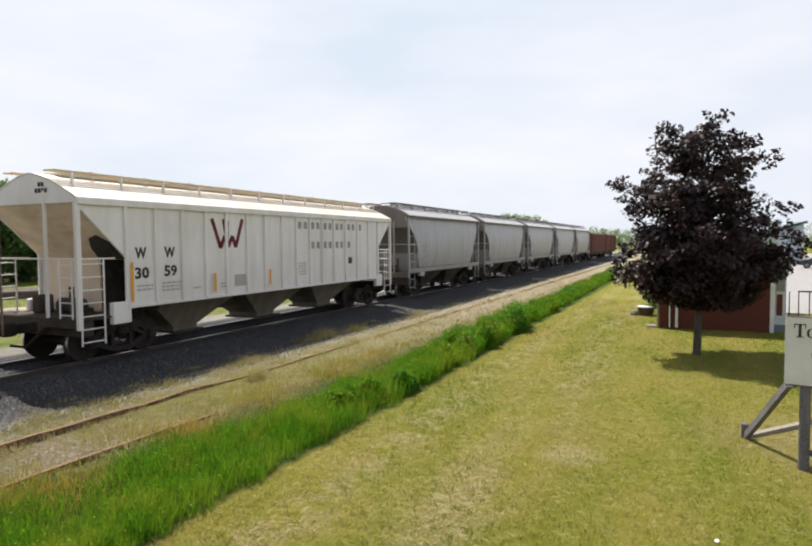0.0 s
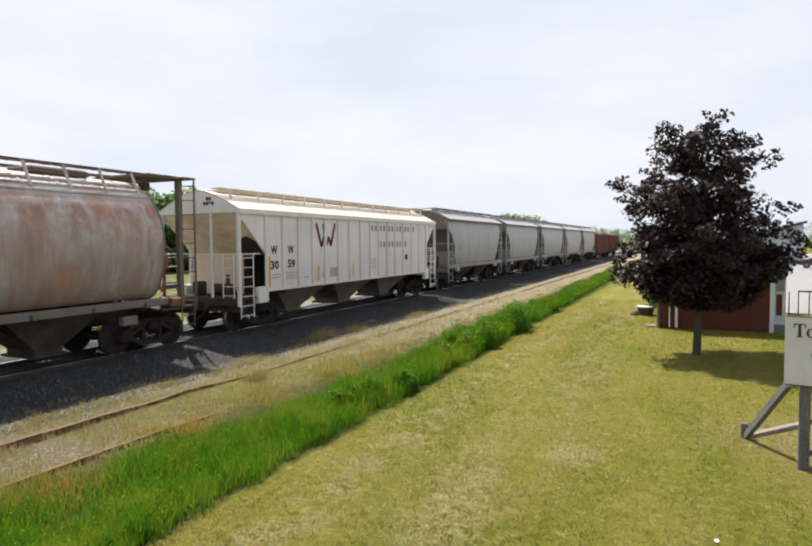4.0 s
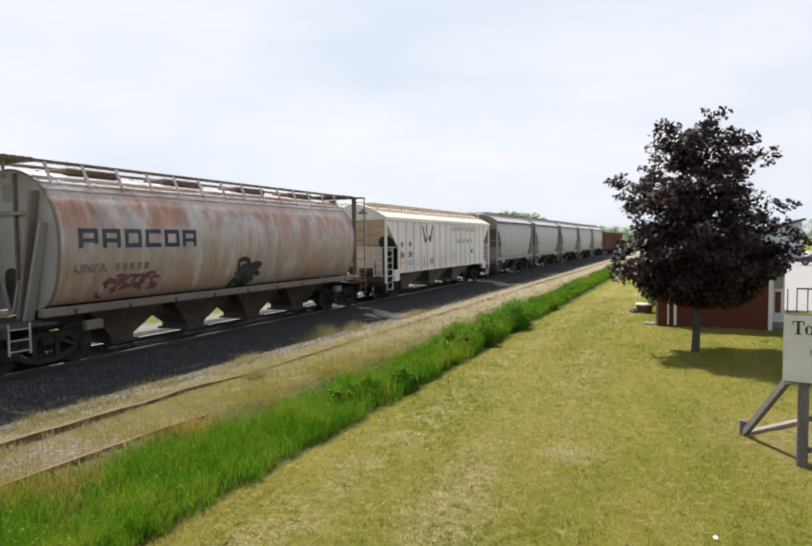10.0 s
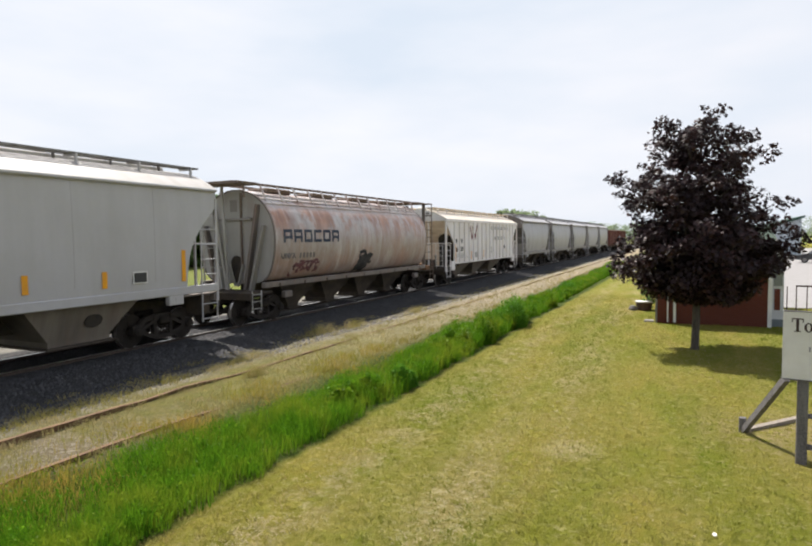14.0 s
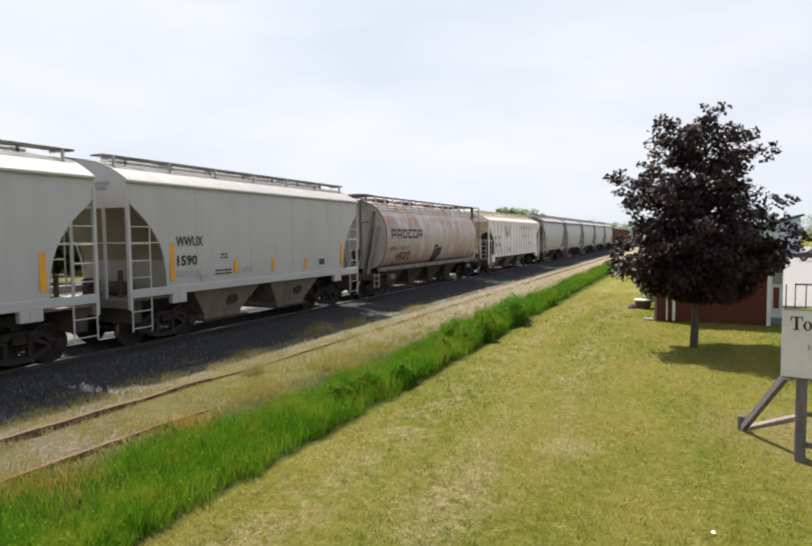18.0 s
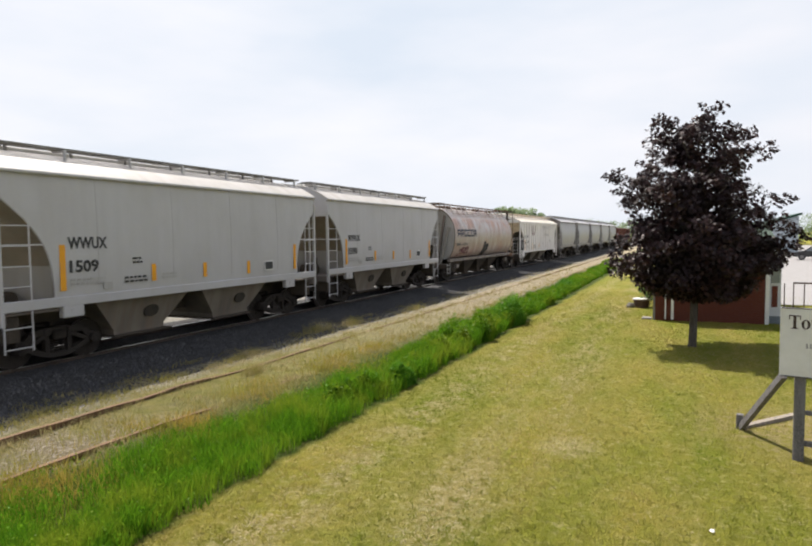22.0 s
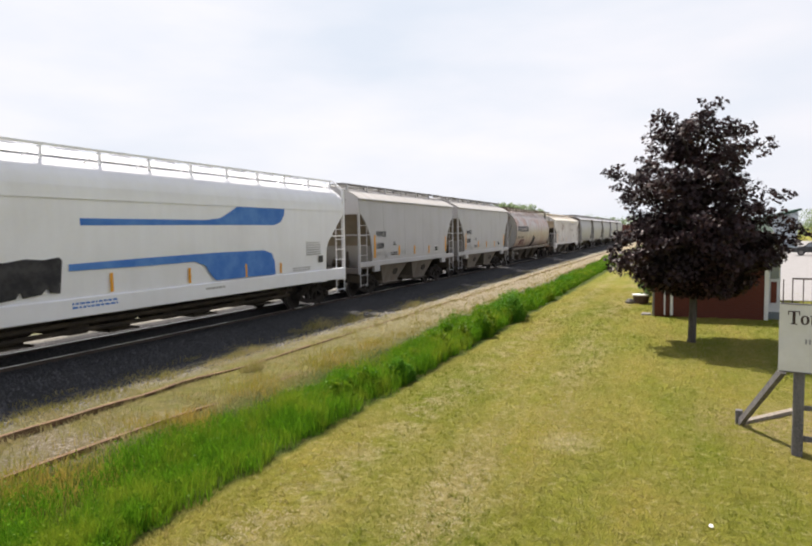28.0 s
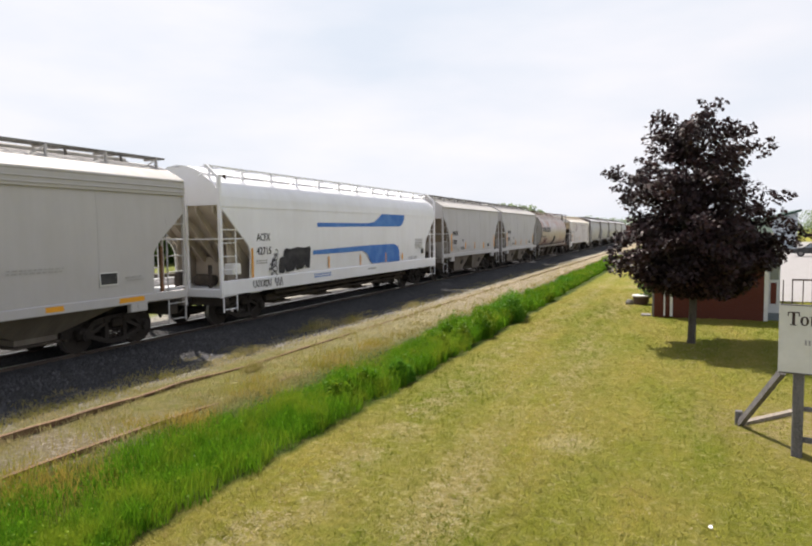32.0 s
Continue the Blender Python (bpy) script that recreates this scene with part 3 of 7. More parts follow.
def lerp_table(tab, z):
    """Value at z in a table of (z, value), falling in z."""
    if z >= tab[0][0]:
        return tab[0][1]
    for (z0, a), (z1, b) in zip(tab, tab[1:]):
        if z >= z1:
            return a + (b - a) * (z0 - z) / (z0 - z1)
    return tab[-1][1]


# ---- ground, tracks ----
RAIL_Z, MAIN_X, SIDE_X, SIDE_Z = 0.26, -13.95, -8.18, 0.18


def ground_z(x, y):
    prof = ((60, 0.0), (-4.6, 0.0), (-5.2, -0.03), (-6.0, -0.12), (-6.9, 0.02), (-7.3, 0.09), (-9.2, 0.09), (-10.2, 0.04), (-11.0, 0.0), (-12.3, 0.175),
            (-15.6, 0.175), (-16.9, 0.0), (-18.5, -0.06), (-30, -0.1), (-4000, -0.1))
    for (a, z0), (b, z1) in zip(prof, prof[1:]):
        if x >= b:
            z = z0 + (z1 - z0) * (a - x) / (a - b) if x < a else z0
            break
    if abs(y) < 120 and abs(x) < 40:
        z += 0.025 * noise.noise((x * 0.5, y * 0.5, 0)) + 0.012 * noise.noise((x * 2.1, y * 2.1, 3)) * (1 if x < -4.5 else 0.6)
    return z


def build_ground():
    xs = [-3500, -1500, -600, -250, -120, -70, -45] + list(np.arange(-32, -17, 1.5)) + list(np.arange(-17, 6.01, 0.25)) + [7, 8.5, 10, 13, 17, 23, 32, 50, 90, 180, 400, 1000, 3500]
    ys = [-1200, -300, -90, -40, -20, -10, -4] + list(np.arange(0, 30, 0.25)) + list(np.arange(30, 60, 0.6)) + list(np.arange(60, 121, 3)) + [140, 180, 250, 400, 700, 1400, 3500]
    nx = len(xs)
    v = [(x, y, ground_z(x, y)) for y in ys for x in xs]
    f = [(j * nx + i, j * nx + i + 1, (j + 1) * nx + i + 1, (j + 1) * nx + i) for j in range(len(ys) - 1) for i in range(nx - 1)]
    return tagged(part("ground", Geo().put(v, f), "ground"), "mown yellow-green lawn, grassy ditch, track bed and field", "ground", kind="structure")


build_ground()

RAIL_PROFILE = ((-0.036, 0.0), (0.036, 0.0), (0.036, -0.035), (0.010, -0.05), (0.010, -0.13), (0.07, -0.15), (0.07, -0.165), (-0.07, -0.165), (-0.07, -0.15), (-0.010, -0.13), (-0.010, -0.05), (-0.036, -0.035))


def rail_strip(x, z, y0, y1, step, wob, sink=lambda y: 0.0):
    g = Geo()
    n = int((y1 - y0) / step)
    k = len(RAIL_PROFILE)
    for i in range(n + 1):
        y = y0 + (y1 - y0) * i / n
        dx, dz = wob * noise.noise((y * 0.25, x, 0)), wob * 1.3 * noise.noise((y * 0.8, x, 7)) - sink(y)
        g.v += [(x + px + dx, y, z + pz + dz) for px, pz in RAIL_PROFILE]
    for i in range(n):
        g.f += [(i * k + j, i * k + (j + 1) % k, (i + 1) * k + (j + 1) % k, (i + 1) * k + j) for j in range(k)]
    return g


def build_track():
    main = holder("railway_track", "main line of two steel rails on wooden sleepers in ballast", "railway track", kind="structure")
    for s in (-1, 1):
        r = part("rail", rail_strip(MAIN_X + s * 0.755, RAIL_Z, -60, 420, 4, 0.0), "rail", main)
        part("rail_head", Geo().box(MAIN_X + s * 0.755 - 0.034, MAIN_X + s * 0.755 + 0.034, -60, 420, RAIL_Z - 0.001, RAIL_Z + 0.003), "railhead", r, "bright worn rail top")
    siding = holder("siding_track", "overgrown siding with two rusty rails sunk in dry grass", "railway track", kind="structure")
    part("rail", rail_strip(SIDE_X - 0.755, SIDE_Z, -8, 130, 0.5, 0.03, lambda y: 0.076 * max(0, min(1, (y - 9.2) / 1.6)) * (1 if y < 36 else max(0.45, 1 - (y - 36) / 8))), "rust_rail", siding, "rusty rail")
    part("rail", rail_strip(SIDE_X + 0.755, SIDE_Z, -8, 130, 0.5, 0.03, lambda y: 0.015 + 0.10 * max(0, min(1, (y - 7.0) / 1.8)) * (1 if y < 40 else max(0.5, 1 - (y - 40) / 8))), "rust_rail", siding, "rusty rail half buried")
    return main, siding


MAIN_TRACK, SIDING = build_track()


# ---- rolling stock ----
WHEEL_R = 0.44


def wheelset_mesh():
    g = Geo()
    g.tube((-0.95, 0, 0), (0.95, 0, 0), 0.075, 10)
    for s in (-1, 1):
        a = s * 0.755
        for r, w0, w1 in ((WHEEL_R + 0.028, -0.066, -0.04), (WHEEL_R, -0.04, 0.065)):
            g.tube((a + s * w0, 0, 0), (a + s * w1, 0, 0), r, 28)
        for i in range(6):
            t = math.pi * i / 3
            g.tube((a + s * 0.06, 0.2 * math.cos(t), 0.2 * math.sin(t)), (a + s * 0.085, 0.2 * math.cos(t), 0.2 * math.sin(t)), 0.05, 8)
        g.tube((a + s * 0.05, 0, 0), (a + s * 0.12, 0, 0), 0.14, 14)
    me = g.mesh("wheelset", "wheel", 0.6)
    me.materials.append(M["tread"])
    for p in me.polygons:
        c = p.center
        if abs(math.hypot(c.y, c.z) - WHEEL_R) < 0.02 and abs(p.normal.x) < 0.1:
            p.material_index = 1
    return me


def side_frame_mesh():
    g = Geo()
    x0, x1 = 0.93, 1.07
    top = [(0.80, 0.52), (0.62, 0.70), (0.30, 0.76), (-0.30, 0.76), (-0.62, 0.70), (-0.80, 0.52)]
    for (a, za), (b, zb) in zip(top, top[1:]):
        g.bar(((x0 + x1) / 2, a, za), ((x0 + x1) / 2, b, zb), 0.15, 0.13)
    low = [(0.78, 0.42), (0.42, 0.26), (0.20, 0.20), (-0.20, 0.20), (-0.42, 0.26), (-0.78, 0.42)]
    for (a, za), (b, zb) in zip(low, low[1:]):
        g.bar(((x0 + x1) / 2, a, za), ((x0 + x1) / 2, b, zb), 0.15, 0.11)
    for s in (-1, 1):
        g.bar((1.0, s * 0.27, 0.22), (1.0, s * 0.27, 0.74), 0.13, 0.10, (0, 1, 0))
        g.box(0.90, 1.10, s * 0.78, s * 1.02, 0.33, 0.60, 0.03)
        g.tube((1.06, s * 0.89, 0.44), (1.16, s * 0.89, 0.44), 0.12, 14)
        g.tube((1.16, s * 0.89, 0.44), (1.18, s * 0.89, 0.44), 0.07, 10)
        g.bar((1.0, s * 0.74, 0.44), (1.0, s * 0.30, 0.66), 0.14, 0.09)
        g.bar((1.0, s * 0.62, 0.36), (1.0, s * 0.34, 0.26), 0.16, 0.07)
        g.box(0.95, 1.12, s * 0.20, s * 0.36, 0.66, 0.80, 0.02)
    for i in range(3):
        y = -0.14 + 0.14 * i
        for k in range(5):
            g.tube((0.98, y, 0.27 + 0.06 * k), (0.98, y, 0.30 + 0.06 * k), 0.062, 8)
    return g.mesh("side_frame", "frame_steel", 0.6)


def bolster_mesh():
    g = Geo()
    g.box(-1.15, 1.15, -0.16, 0.16, 0.54, 0.76, 0.03)
    g.box(-0.4, 0.4, -0.3, 0.3, 0.74, 0.86, 0.03)
    for s in (-1, 1):
        g.bar((-0.8, s * 0.45, 0.40), (0.8, s * 0.45, 0.40), 0.10, 0.12)
    return g.mesh("bolster", "truck", 0.6)


MESH_WHEEL, MESH_FRAME, MESH_BOLSTER = wheelset_mesh(), side_frame_mesh(), bolster_mesh()
WHEELS = []


def truck(car, y):
    t = part("truck", MESH_BOLSTER, None, car, "grimy two-axle freight truck", pose(0, y, 0))
    for s in (0, 180):
        part("side_frame", MESH_FRAME, None, t, "", pose(0, 0, 0, 0, 0, s))
    for s in (-1, 1):
        WHEELS.append(part("wheelset", MESH_WHEEL, None, t, "", pose(0, s * 0.89, WHEEL_R)))
    return t


def coupler(car, y, s):
    g = Geo()
    g.box(-0.09, 0.09, y, y + s * 0.52, 0.76, 0.98, 0.02)
    g.box(-0.17, 0.13, y + s * 0.44, y + s * 0.74, 0.72, 1.02, 0.05)
    g.tube((0.35, y - s * 0.05, 0.85), (0.22, y + s * 0.35, 0.45), 0.035, 8)
    g.tube((0.22, y + s * 0.35, 0.45), (0.05, y + s * 0.60, 0.52), 0.03, 8)
    part("coupler", g, "truck", car, "knuckle coupler with air hose")


def ladder_mesh(y0, y1, x, z0, z1, n, r=0.015):
    g = Geo()
    for y in (y0, y1):
        g.bar((x, y, z0), (x, y, z1), 0.028, 0.028, (1, 0, 0))
    for i in range(n):
        z = z0 + 0.08 + (z1 - z0 - 0.2) * i / (n - 1)
        g.tube((x, y0, z), (x, y1, z), r, 6)
    return g


def bay_mesh(y, top, wy, wx, bot=0.27, by=0.42, bx=0.8):
    g = Geo()
    p = [(sx * wx, y + sy * wy, top) for sx, sy in ((-1, -1), (1, -1), (1, 1), (-1, 1))]
    p += [(sx * bx, y + sy * by, bot + 0.12) for sx, sy in ((-1, -1), (1, -1), (1, 1), (-1, 1))]
    p += [(sx * bx, y + sy * by, bot) for sx, sy in ((-1, -1), (1, -1), (1, 1), (-1, 1))]
    f = [(3, 2, 1, 0), (8, 9, 10, 11)]
    for k in (0, 4):
        f += [(k + i, k + (i + 1) % 4, k + 4 + (i + 1) % 4, k + 4 + i) for i in range(4)]
    return g.put(p, f)


def add_bay(car, y, top, wy, wx, mat="bay", bot=0.27, by=0.42, bx=0.8):
    b = part("hopper_bay", bay_mesh(y, top, wy, wx, bot, by, bx), mat, car, "sloping discharge hopper under the car")
    g = Geo().box(-bx - 0.12, bx + 0.12, y - by - 0.08, y + by + 0.08, bot - 0.06, bot, 0.01)
    g.tube((-bx - 0.25, y + by + 0.04, bot - 0.02), (bx + 0.25, y + by + 0.04, bot - 0.02), 0.03, 8)
    part("outlet_gate", g, "under", b)
    if by > 0.7:
        # brackets for the shaker, black with grease, on both sloping sides
        for s in (-1, 1):
            k = 0.45
            x, z = s * (bx + (wx - bx) * k + 0.015), bot + 0.12 + (top - bot - 0.12) * k
            lean = (wx - bx) / (top - bot)
            part("shaker_bracket", Geo().plate([(x + s * lean * 0.16 * math.sin(a), y + 0.26 + 0.24 * math.cos(a), z + 0.16 * math.sin(a)) for a in [math.pi * i / 6 for i in range(12)]], (s * 0.03, 0, 0)), "shade_grease_black", b, "greasy black shaker bracket")
    return b


def running_boards(car, half, z, x, mat, posts, roof_z, width=0.42, back=0.0, stay=""):
    for s in (-1, 1):
        g = Geo()
        for k in range(5):
            xx = s * x + (k - 2) * width / 4.6
            g.box(xx - 0.022, xx + 0.022, -half, half, z - 0.02, z + 0.02)
        n = int(half * 2 / 0.35)
        for i in range(n + 1):
            y = -half + 2 * half * i / n
            g.box(s * x - width / 2, s * x + width / 2, y - 0.012, y + 0.012, z - 0.024, z + 0.016)
        part("running_board", g, mat, car, "open grating walkway on the roof")
    for i in range(posts):
        y = -half + 0.3 + (2 * half - 0.6) * i / (posts - 1)
        for s in (-1, 1):
            g = Geo()
            xo = s * (x + width / 2)
            g.bar((xo, y, z - 0.01), (xo, y, roof_z(xo) - 0.03), 0.06, 0.05, (0, 1, 0))
            g.bar((xo, y, z - 0.05), (s * (x - width / 2), y, z - 0.05), 0.05, 0.05)
            if back:
                g.bar((xo, y, z - 0.05), (xo, y - 0.38, roof_z(xo) - 0.02), 0.03, 0.03, (1, 0, 0))
            part("walkway_bracket", g, stay or mat, car)


def side_ends(half, cut):
    return lambda x, z: (-(half - lerp_table(cut, z)), half - lerp_table(cut, z))


def end_works(car, half, P, posts=True):
    """Platform, slope sheet, gable panel, ladders and posts at both ends."""
    paint, endp, eave, floor, slope_z, inset = P["paint"], P["endp"], P["eave"], P["floor"], P["slope"], P["inset"]
    pad = P.get("pad", 1.36)
    for s in (-1, 1):
        e = s * half
        # gable panel under the roof
        arch = [(x, e - s * 0.05, P["roofz"](x)) for x in np.linspace(-1.53, 1.53, 11)]
        part("end_panel", Geo().plate([(-1.53, e - s * 0.05, slope_z), (1.53, e - s * 0.05, slope_z)] + arch[::-1], (0, s * 0.04, 0)), P.get("gable", paint), car)
        # slope sheet, from under the panel down to the hopper
        yi = e - s * inset
        if "curve" in P:
            line = [(e - s * (0.05 + i), z) for z, i in P["curve"] if z <= slope_z + 0.3] + [(e - s * (0.05 + P["curve"][-1][1]), floor)]
            g = Geo()
            g.v = [(x, yy, z) for yy, z in line for x in (-1.54, 1.54)] + [(x, yy - s * 0.04, z - 0.02) for yy, z in line for x in (-1.54, 1.54)]
            n = len(line)
            for i in range(n - 1):
                a = 2 * i
                g.f += [(a, a + 1, a + 3, a + 2), (2 * n + a + 2, 2 * n + a + 3, 2 * n + a + 1, 2 * n + a), (a, a + 2, 2 * n + a + 2, 2 * n + a), (a + 1, 2 * n + a + 1, 2 * n + a + 3, a + 3)]
            g.f += [(0, 2 * n, 2 * n + 1, 1), (2 * n - 2, 2 * n - 1, 4 * n - 1, 4 * n - 2)]
            part("slope_sheet", g, endp, car, "curved dusty end sheet, shade put into its colour")
            # panel darker than the sides, shade of the recess included in its grey
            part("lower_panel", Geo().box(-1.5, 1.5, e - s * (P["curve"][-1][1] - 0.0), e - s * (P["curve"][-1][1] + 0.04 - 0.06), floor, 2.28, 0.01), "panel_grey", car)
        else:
            part("slope_sheet", Geo().plate([(-1.52, e - s * 0.06, slope_z), (1.52, e - s * 0.06, slope_z), (1.52, e - s * P["knee"][1], P["knee"][0]), (-1.52, e - s * P["knee"][1], P["knee"][0])] if "knee" in P else [(-1.52, e - s * 0.06, slope_z), (1.52, e - s * 0.06, slope_z), (1.52, yi, floor + 0.1), (-1.52, yi, floor + 0.1)], (0, -s * 0.03, -0.05)), endp, car, "sloping dusty end sheet")
        if "knee" in P:
            kz, ki = P["knee"]
            part("end_bulkhead", Geo().box(-1.45, 0.62, e - s * ki, e - s * (ki + 0.05), floor, kz + 0.06, 0.01), endp, car, "upright cream end sheet")
            u = Vector((0, -s * (ki - 0.06), kz - slope_z))
            o = Vector((0, e - s * 0.09 + s * 0.004, slope_z - 0.054))
            # thin dark plate paints the shade low on the sloping sheet
            part("near_black_plate", Geo().plate([o + u * q + Vector((x, 0, 0)) for x, q in ((0.60, 0.99), (1.5, 0.99), (1.5, 0.66), (1.25, 0.52), (0.9, 0.58), (0.68, 0.75))], (0, s * 0.003, -0.003)), "shade_grease_black", car, "black plate for the shade on the sloping sheet")
            # the recess's shade is put into the lining's colour
            part("recess_lining", Geo().box(0.58, 0.615, e - s * (ki + 0.06), e - s * (ki + 1.0), floor, kz).box(0.58, 1.5, e - s * (ki + 1.0), e - s * (ki + 1.04), floor, kz), "shade_grease_black", car, "recess lining coloured dark for its shade")
        g = Geo()
        for x in () if "curve" in P or "knee" in P else (-1.0, 1.0):
            g.plate([(x, e - s * (inset * 0.35), floor), (x, e - s * (inset * 0.35), floor + (slope_z - floor) * 0.62), (x, yi, floor)], (0.04 if x > 0 else -0.04, 0, 0))
        for x in P.get("slope_ribs", ()):
            yl, zl = e - s * (inset * 0.72), slope_z + (floor + 0.1 - slope_z) * 0.72
            part("slope_rib", Geo().plate([(x, e - s * 0.05, slope_z), (x, e - s * 0.05, slope_z - 0.22), (x * 0.84, yl + s * 0.34, zl - 0.05), (x * 0.84, yl, zl - 0.05), (x * 0.84, yl, zl + 0.02)], (0.05, 0, 0)), endp, car, "deep stiffening rib")
        if "curve" not in P and "knee" not in P:
            g.box(-0.9, 0.9, e - s * (inset * 0.62), e - s * (inset * 0.62 + 0.04), floor, floor + (slope_z - floor) * 0.36)
            part("end_bulkhead", g, P.get("bulk", endp), car)
        part("buffer_beam", Geo().box(-1.42, 1.42, e - s * 0.18, e - s * 0.5, 0.66, floor - 0.06, 0.02), "under", car)
        # platform and end sill
        g = Geo().box(-1.52, 1.52, e - s * 1.35, e - s * 0.04, floor - 0.05, floor, 0.01)
        g.box(-1.56, 1.56, e - s * 0.02, e - s * 0.14, floor - 0.24, floor + 0.01, 0.02)
        part("end_platform", g, P.get("plat", paint), car)
        g = Geo().box(-0.85, -0.55, e - s * 0.95, e - s * 0.55, floor, floor + 0.45, 0.04)
        part("valve_box", g, "under", car, "brake valve on the end platform")
        part("brake_cylinder", Geo().tube((-0.2, e - s * 0.9, floor + 0.19), (0.5, e - s * 0.9, floor + 0.19), 0.19, 14), "under", car)
        part("vent_pipe", Geo().tube((0.75, e - s * 0.45, floor), (0.75, e - s * 0.45, floor + 0.7), 0.06, 8), "under", car)
        g = Geo()
        g.box(-0.22, 0.22, e - s * 1.6, e, 0.70, 1.04, 0.03)
        part("draft_sill", g, "under", car)
        coupler(car, e, s)
        for sx in (-1, 1):
            x = sx * 1.555
            part("corner_post", Geo().bar((x, e - s * 0.03, floor - 0.25), (x, e - s * 0.03, P["post_top"]), P.get("post_w", 0.065), 0.09, (1, 0, 0)), paint, car)
            part("ladder", ladder_mesh(e - s * 0.06, e - s * 0.66, x + sx * 0.03, 0.48, P["ladder"], 7), paint, car, "steel side ladder")
            g = Geo().bar((x, e - s * 0.04, P["rail"]), (x, e - s * 1.0, P["rail"]), 0.035, 0.035)
            part("grab_rail", g, paint, car)
            part("jacking_pad", Geo().box(sx * 1.44, sx * 1.60, e - s * pad, e - s * (pad + 0.52), floor - 0.22, floor + 0.10 + P.get("pad_up", 0), 0.02).tube((sx * 1.58, e - s * (pad + 0.26), floor - 0.08), (sx * 1.612, e - s * (pad + 0.26), floor - 0.08), 0.07, 10), paint, car)
        g = Geo()
        g.tube((-1.55, e - s * 0.02, P["rail"]), (1.55, e - s * 0.02, P["rail"]), 0.02, 6)
        part("end_rail", g, paint, car)
        for x in P.get("end_posts", (-0.52, 0.58)):
            part("end_post", Geo().bar((x, e - s * 0.02, floor), (x, e - s * 0.02, slope_z + 0.3), 0.06, 0.06, (1, 0, 0)), paint, car)
        if P.get("end_ladder"):
            g = ladder_mesh(0, 0.42, 0, floor, P["end_ladder"], 5)
            g.v = [(0.95 + v[1], e - s * 0.0 + v[0], v[2]) for v in g.v]
            part("end_ladder", g, paint, car)


def round_hopper(name, label, half, y, paint, roofp, bays, P, cut, top=4.17, crown=4.78, sill=1.33, group="", trucks=4.15, boards=4.86, band=False, seams=6, belly=0.05, seam="", bay="bay", sillm="", lip=""):
    """Covered hopper with smooth sides, curved end openings and an arched roof."""
    car = holder(name, label, "freight car", group, pose(MAIN_X, y, RAIL_Z))
    zs = list(np.linspace(sill + 0.2, top, 15))
    ends = side_ends(half, cut)
    for s in (-1, 1):
        prof = [(s * (1.60 - belly * ((z - 2.7) / 1.5) ** 2), z) for z in zs]
        part("side_sheet", Geo().shell(prof if s < 0 else prof, ends, 16, 0.05 if s > 0 else -0.05), paint, car)
        part("side_sill", Geo().box(s * 1.50, s * 1.605, -half + 0.02, half - 0.02, sill - 0.02, sill + 0.20, 0.02), sillm or paint, car)
        for k in range(1, seams):
            yy = -half + 2 * half * k / seams
            line = [(px + s * 0.004, pz) for px, pz in prof if pz > sill + 0.3]
            part("weld_seam", Geo().shell(line, lambda x, z, q=yy: (q - 0.013, q + 0.013), 1, 0.010 if s > 0 else -0.012), seam or paint, car)
        part("roof_lip", Geo().box(s * 1.53, s * 1.645, -half, half, top - 0.02, top + 0.06, 0.02), lip or paint, car)

    def roof_z(x):
        return top + 0.05 + (crown - top - 0.05) * (1 - (x / 1.62) ** 2)

    P = dict(P, paint=paint, roofz=roof_z, eave=top)
    part("roof", Geo().shell([(x, roof_z(x)) for x in np.linspace(1.62, -1.62, 13)], lambda x, z: (-half, half), 14, 0.04), roofp, car, "pale arched roof")
    g = Geo().box(-0.32, 0.32, -half + 0.7, half - 0.7, crown - 0.1, crown + 0.08, 0.03)
    part("hatch_trough", g, roofp, car, "long roof hatch")
    n = int(half * 2 / 1.6)
    for i in range(n):
        yy = -half + 1.0 + (2 * half - 2.0) * i / (n - 1)
        part("hatch_clamp", Geo().bar((-0.42, yy, crown + 0.14), (0.42, yy, crown + 0.14), 0.06, 0.05).bar((0.42, yy, crown + 0.14), (0.46, yy, crown - 0.05), 0.05, 0.05), "galv", car)
    running_boards(car, half + 0.05, boards, 0.68, "galv", int(half * 2 / 1.45), roof_z, back=band, stay=paint)
    end_works(car, half, P)
    part("centre_sill", Geo().box(-0.3, 0.3, -half + 1.0, half - 1.0, 0.72, 1.1, 0.02), "under", car)
    for by, wy in bays:
        add_bay(car, by, sill + 0.05, wy, 1.42, bay, 0.42, 0.8 if wy < 1.6 else 0.5, 1.15 if wy < 1.6 else 0.8)
    truck(car, -trucks), truck(car, trucks)
    return car


CURVED = [(3.72, 0.0), (3.5, 0.26), (3.26, 0.53), (2.95, 0.80), (2.68, 0.97), (2.4, 1.09), (2.07, 1.16), (1.7, 1.2), (1.3, 1.2)]
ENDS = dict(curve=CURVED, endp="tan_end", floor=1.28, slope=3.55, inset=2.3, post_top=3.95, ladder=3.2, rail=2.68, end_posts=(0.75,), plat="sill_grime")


def bars_of_writing(car, x, y, z, rows, width, height, mat="faint"):
    """Small unreadable lines of stencilled writing."""
    g = Geo()
    rng = random.Random(int(y * 100) + 7)
    for r in range(rows):
        yy = y
        zz = z - r * height * 1.9
        while yy < y + width:
            w = rng.uniform(0.04, 0.14)
            g.box(x, x + 0.004, yy, min(yy + w, y + width), zz, zz + height)
            yy += w + 0.035
    tagged(part("stencil_writing", g, mat, car, "small unreadable stencilling"), kind="stuff")


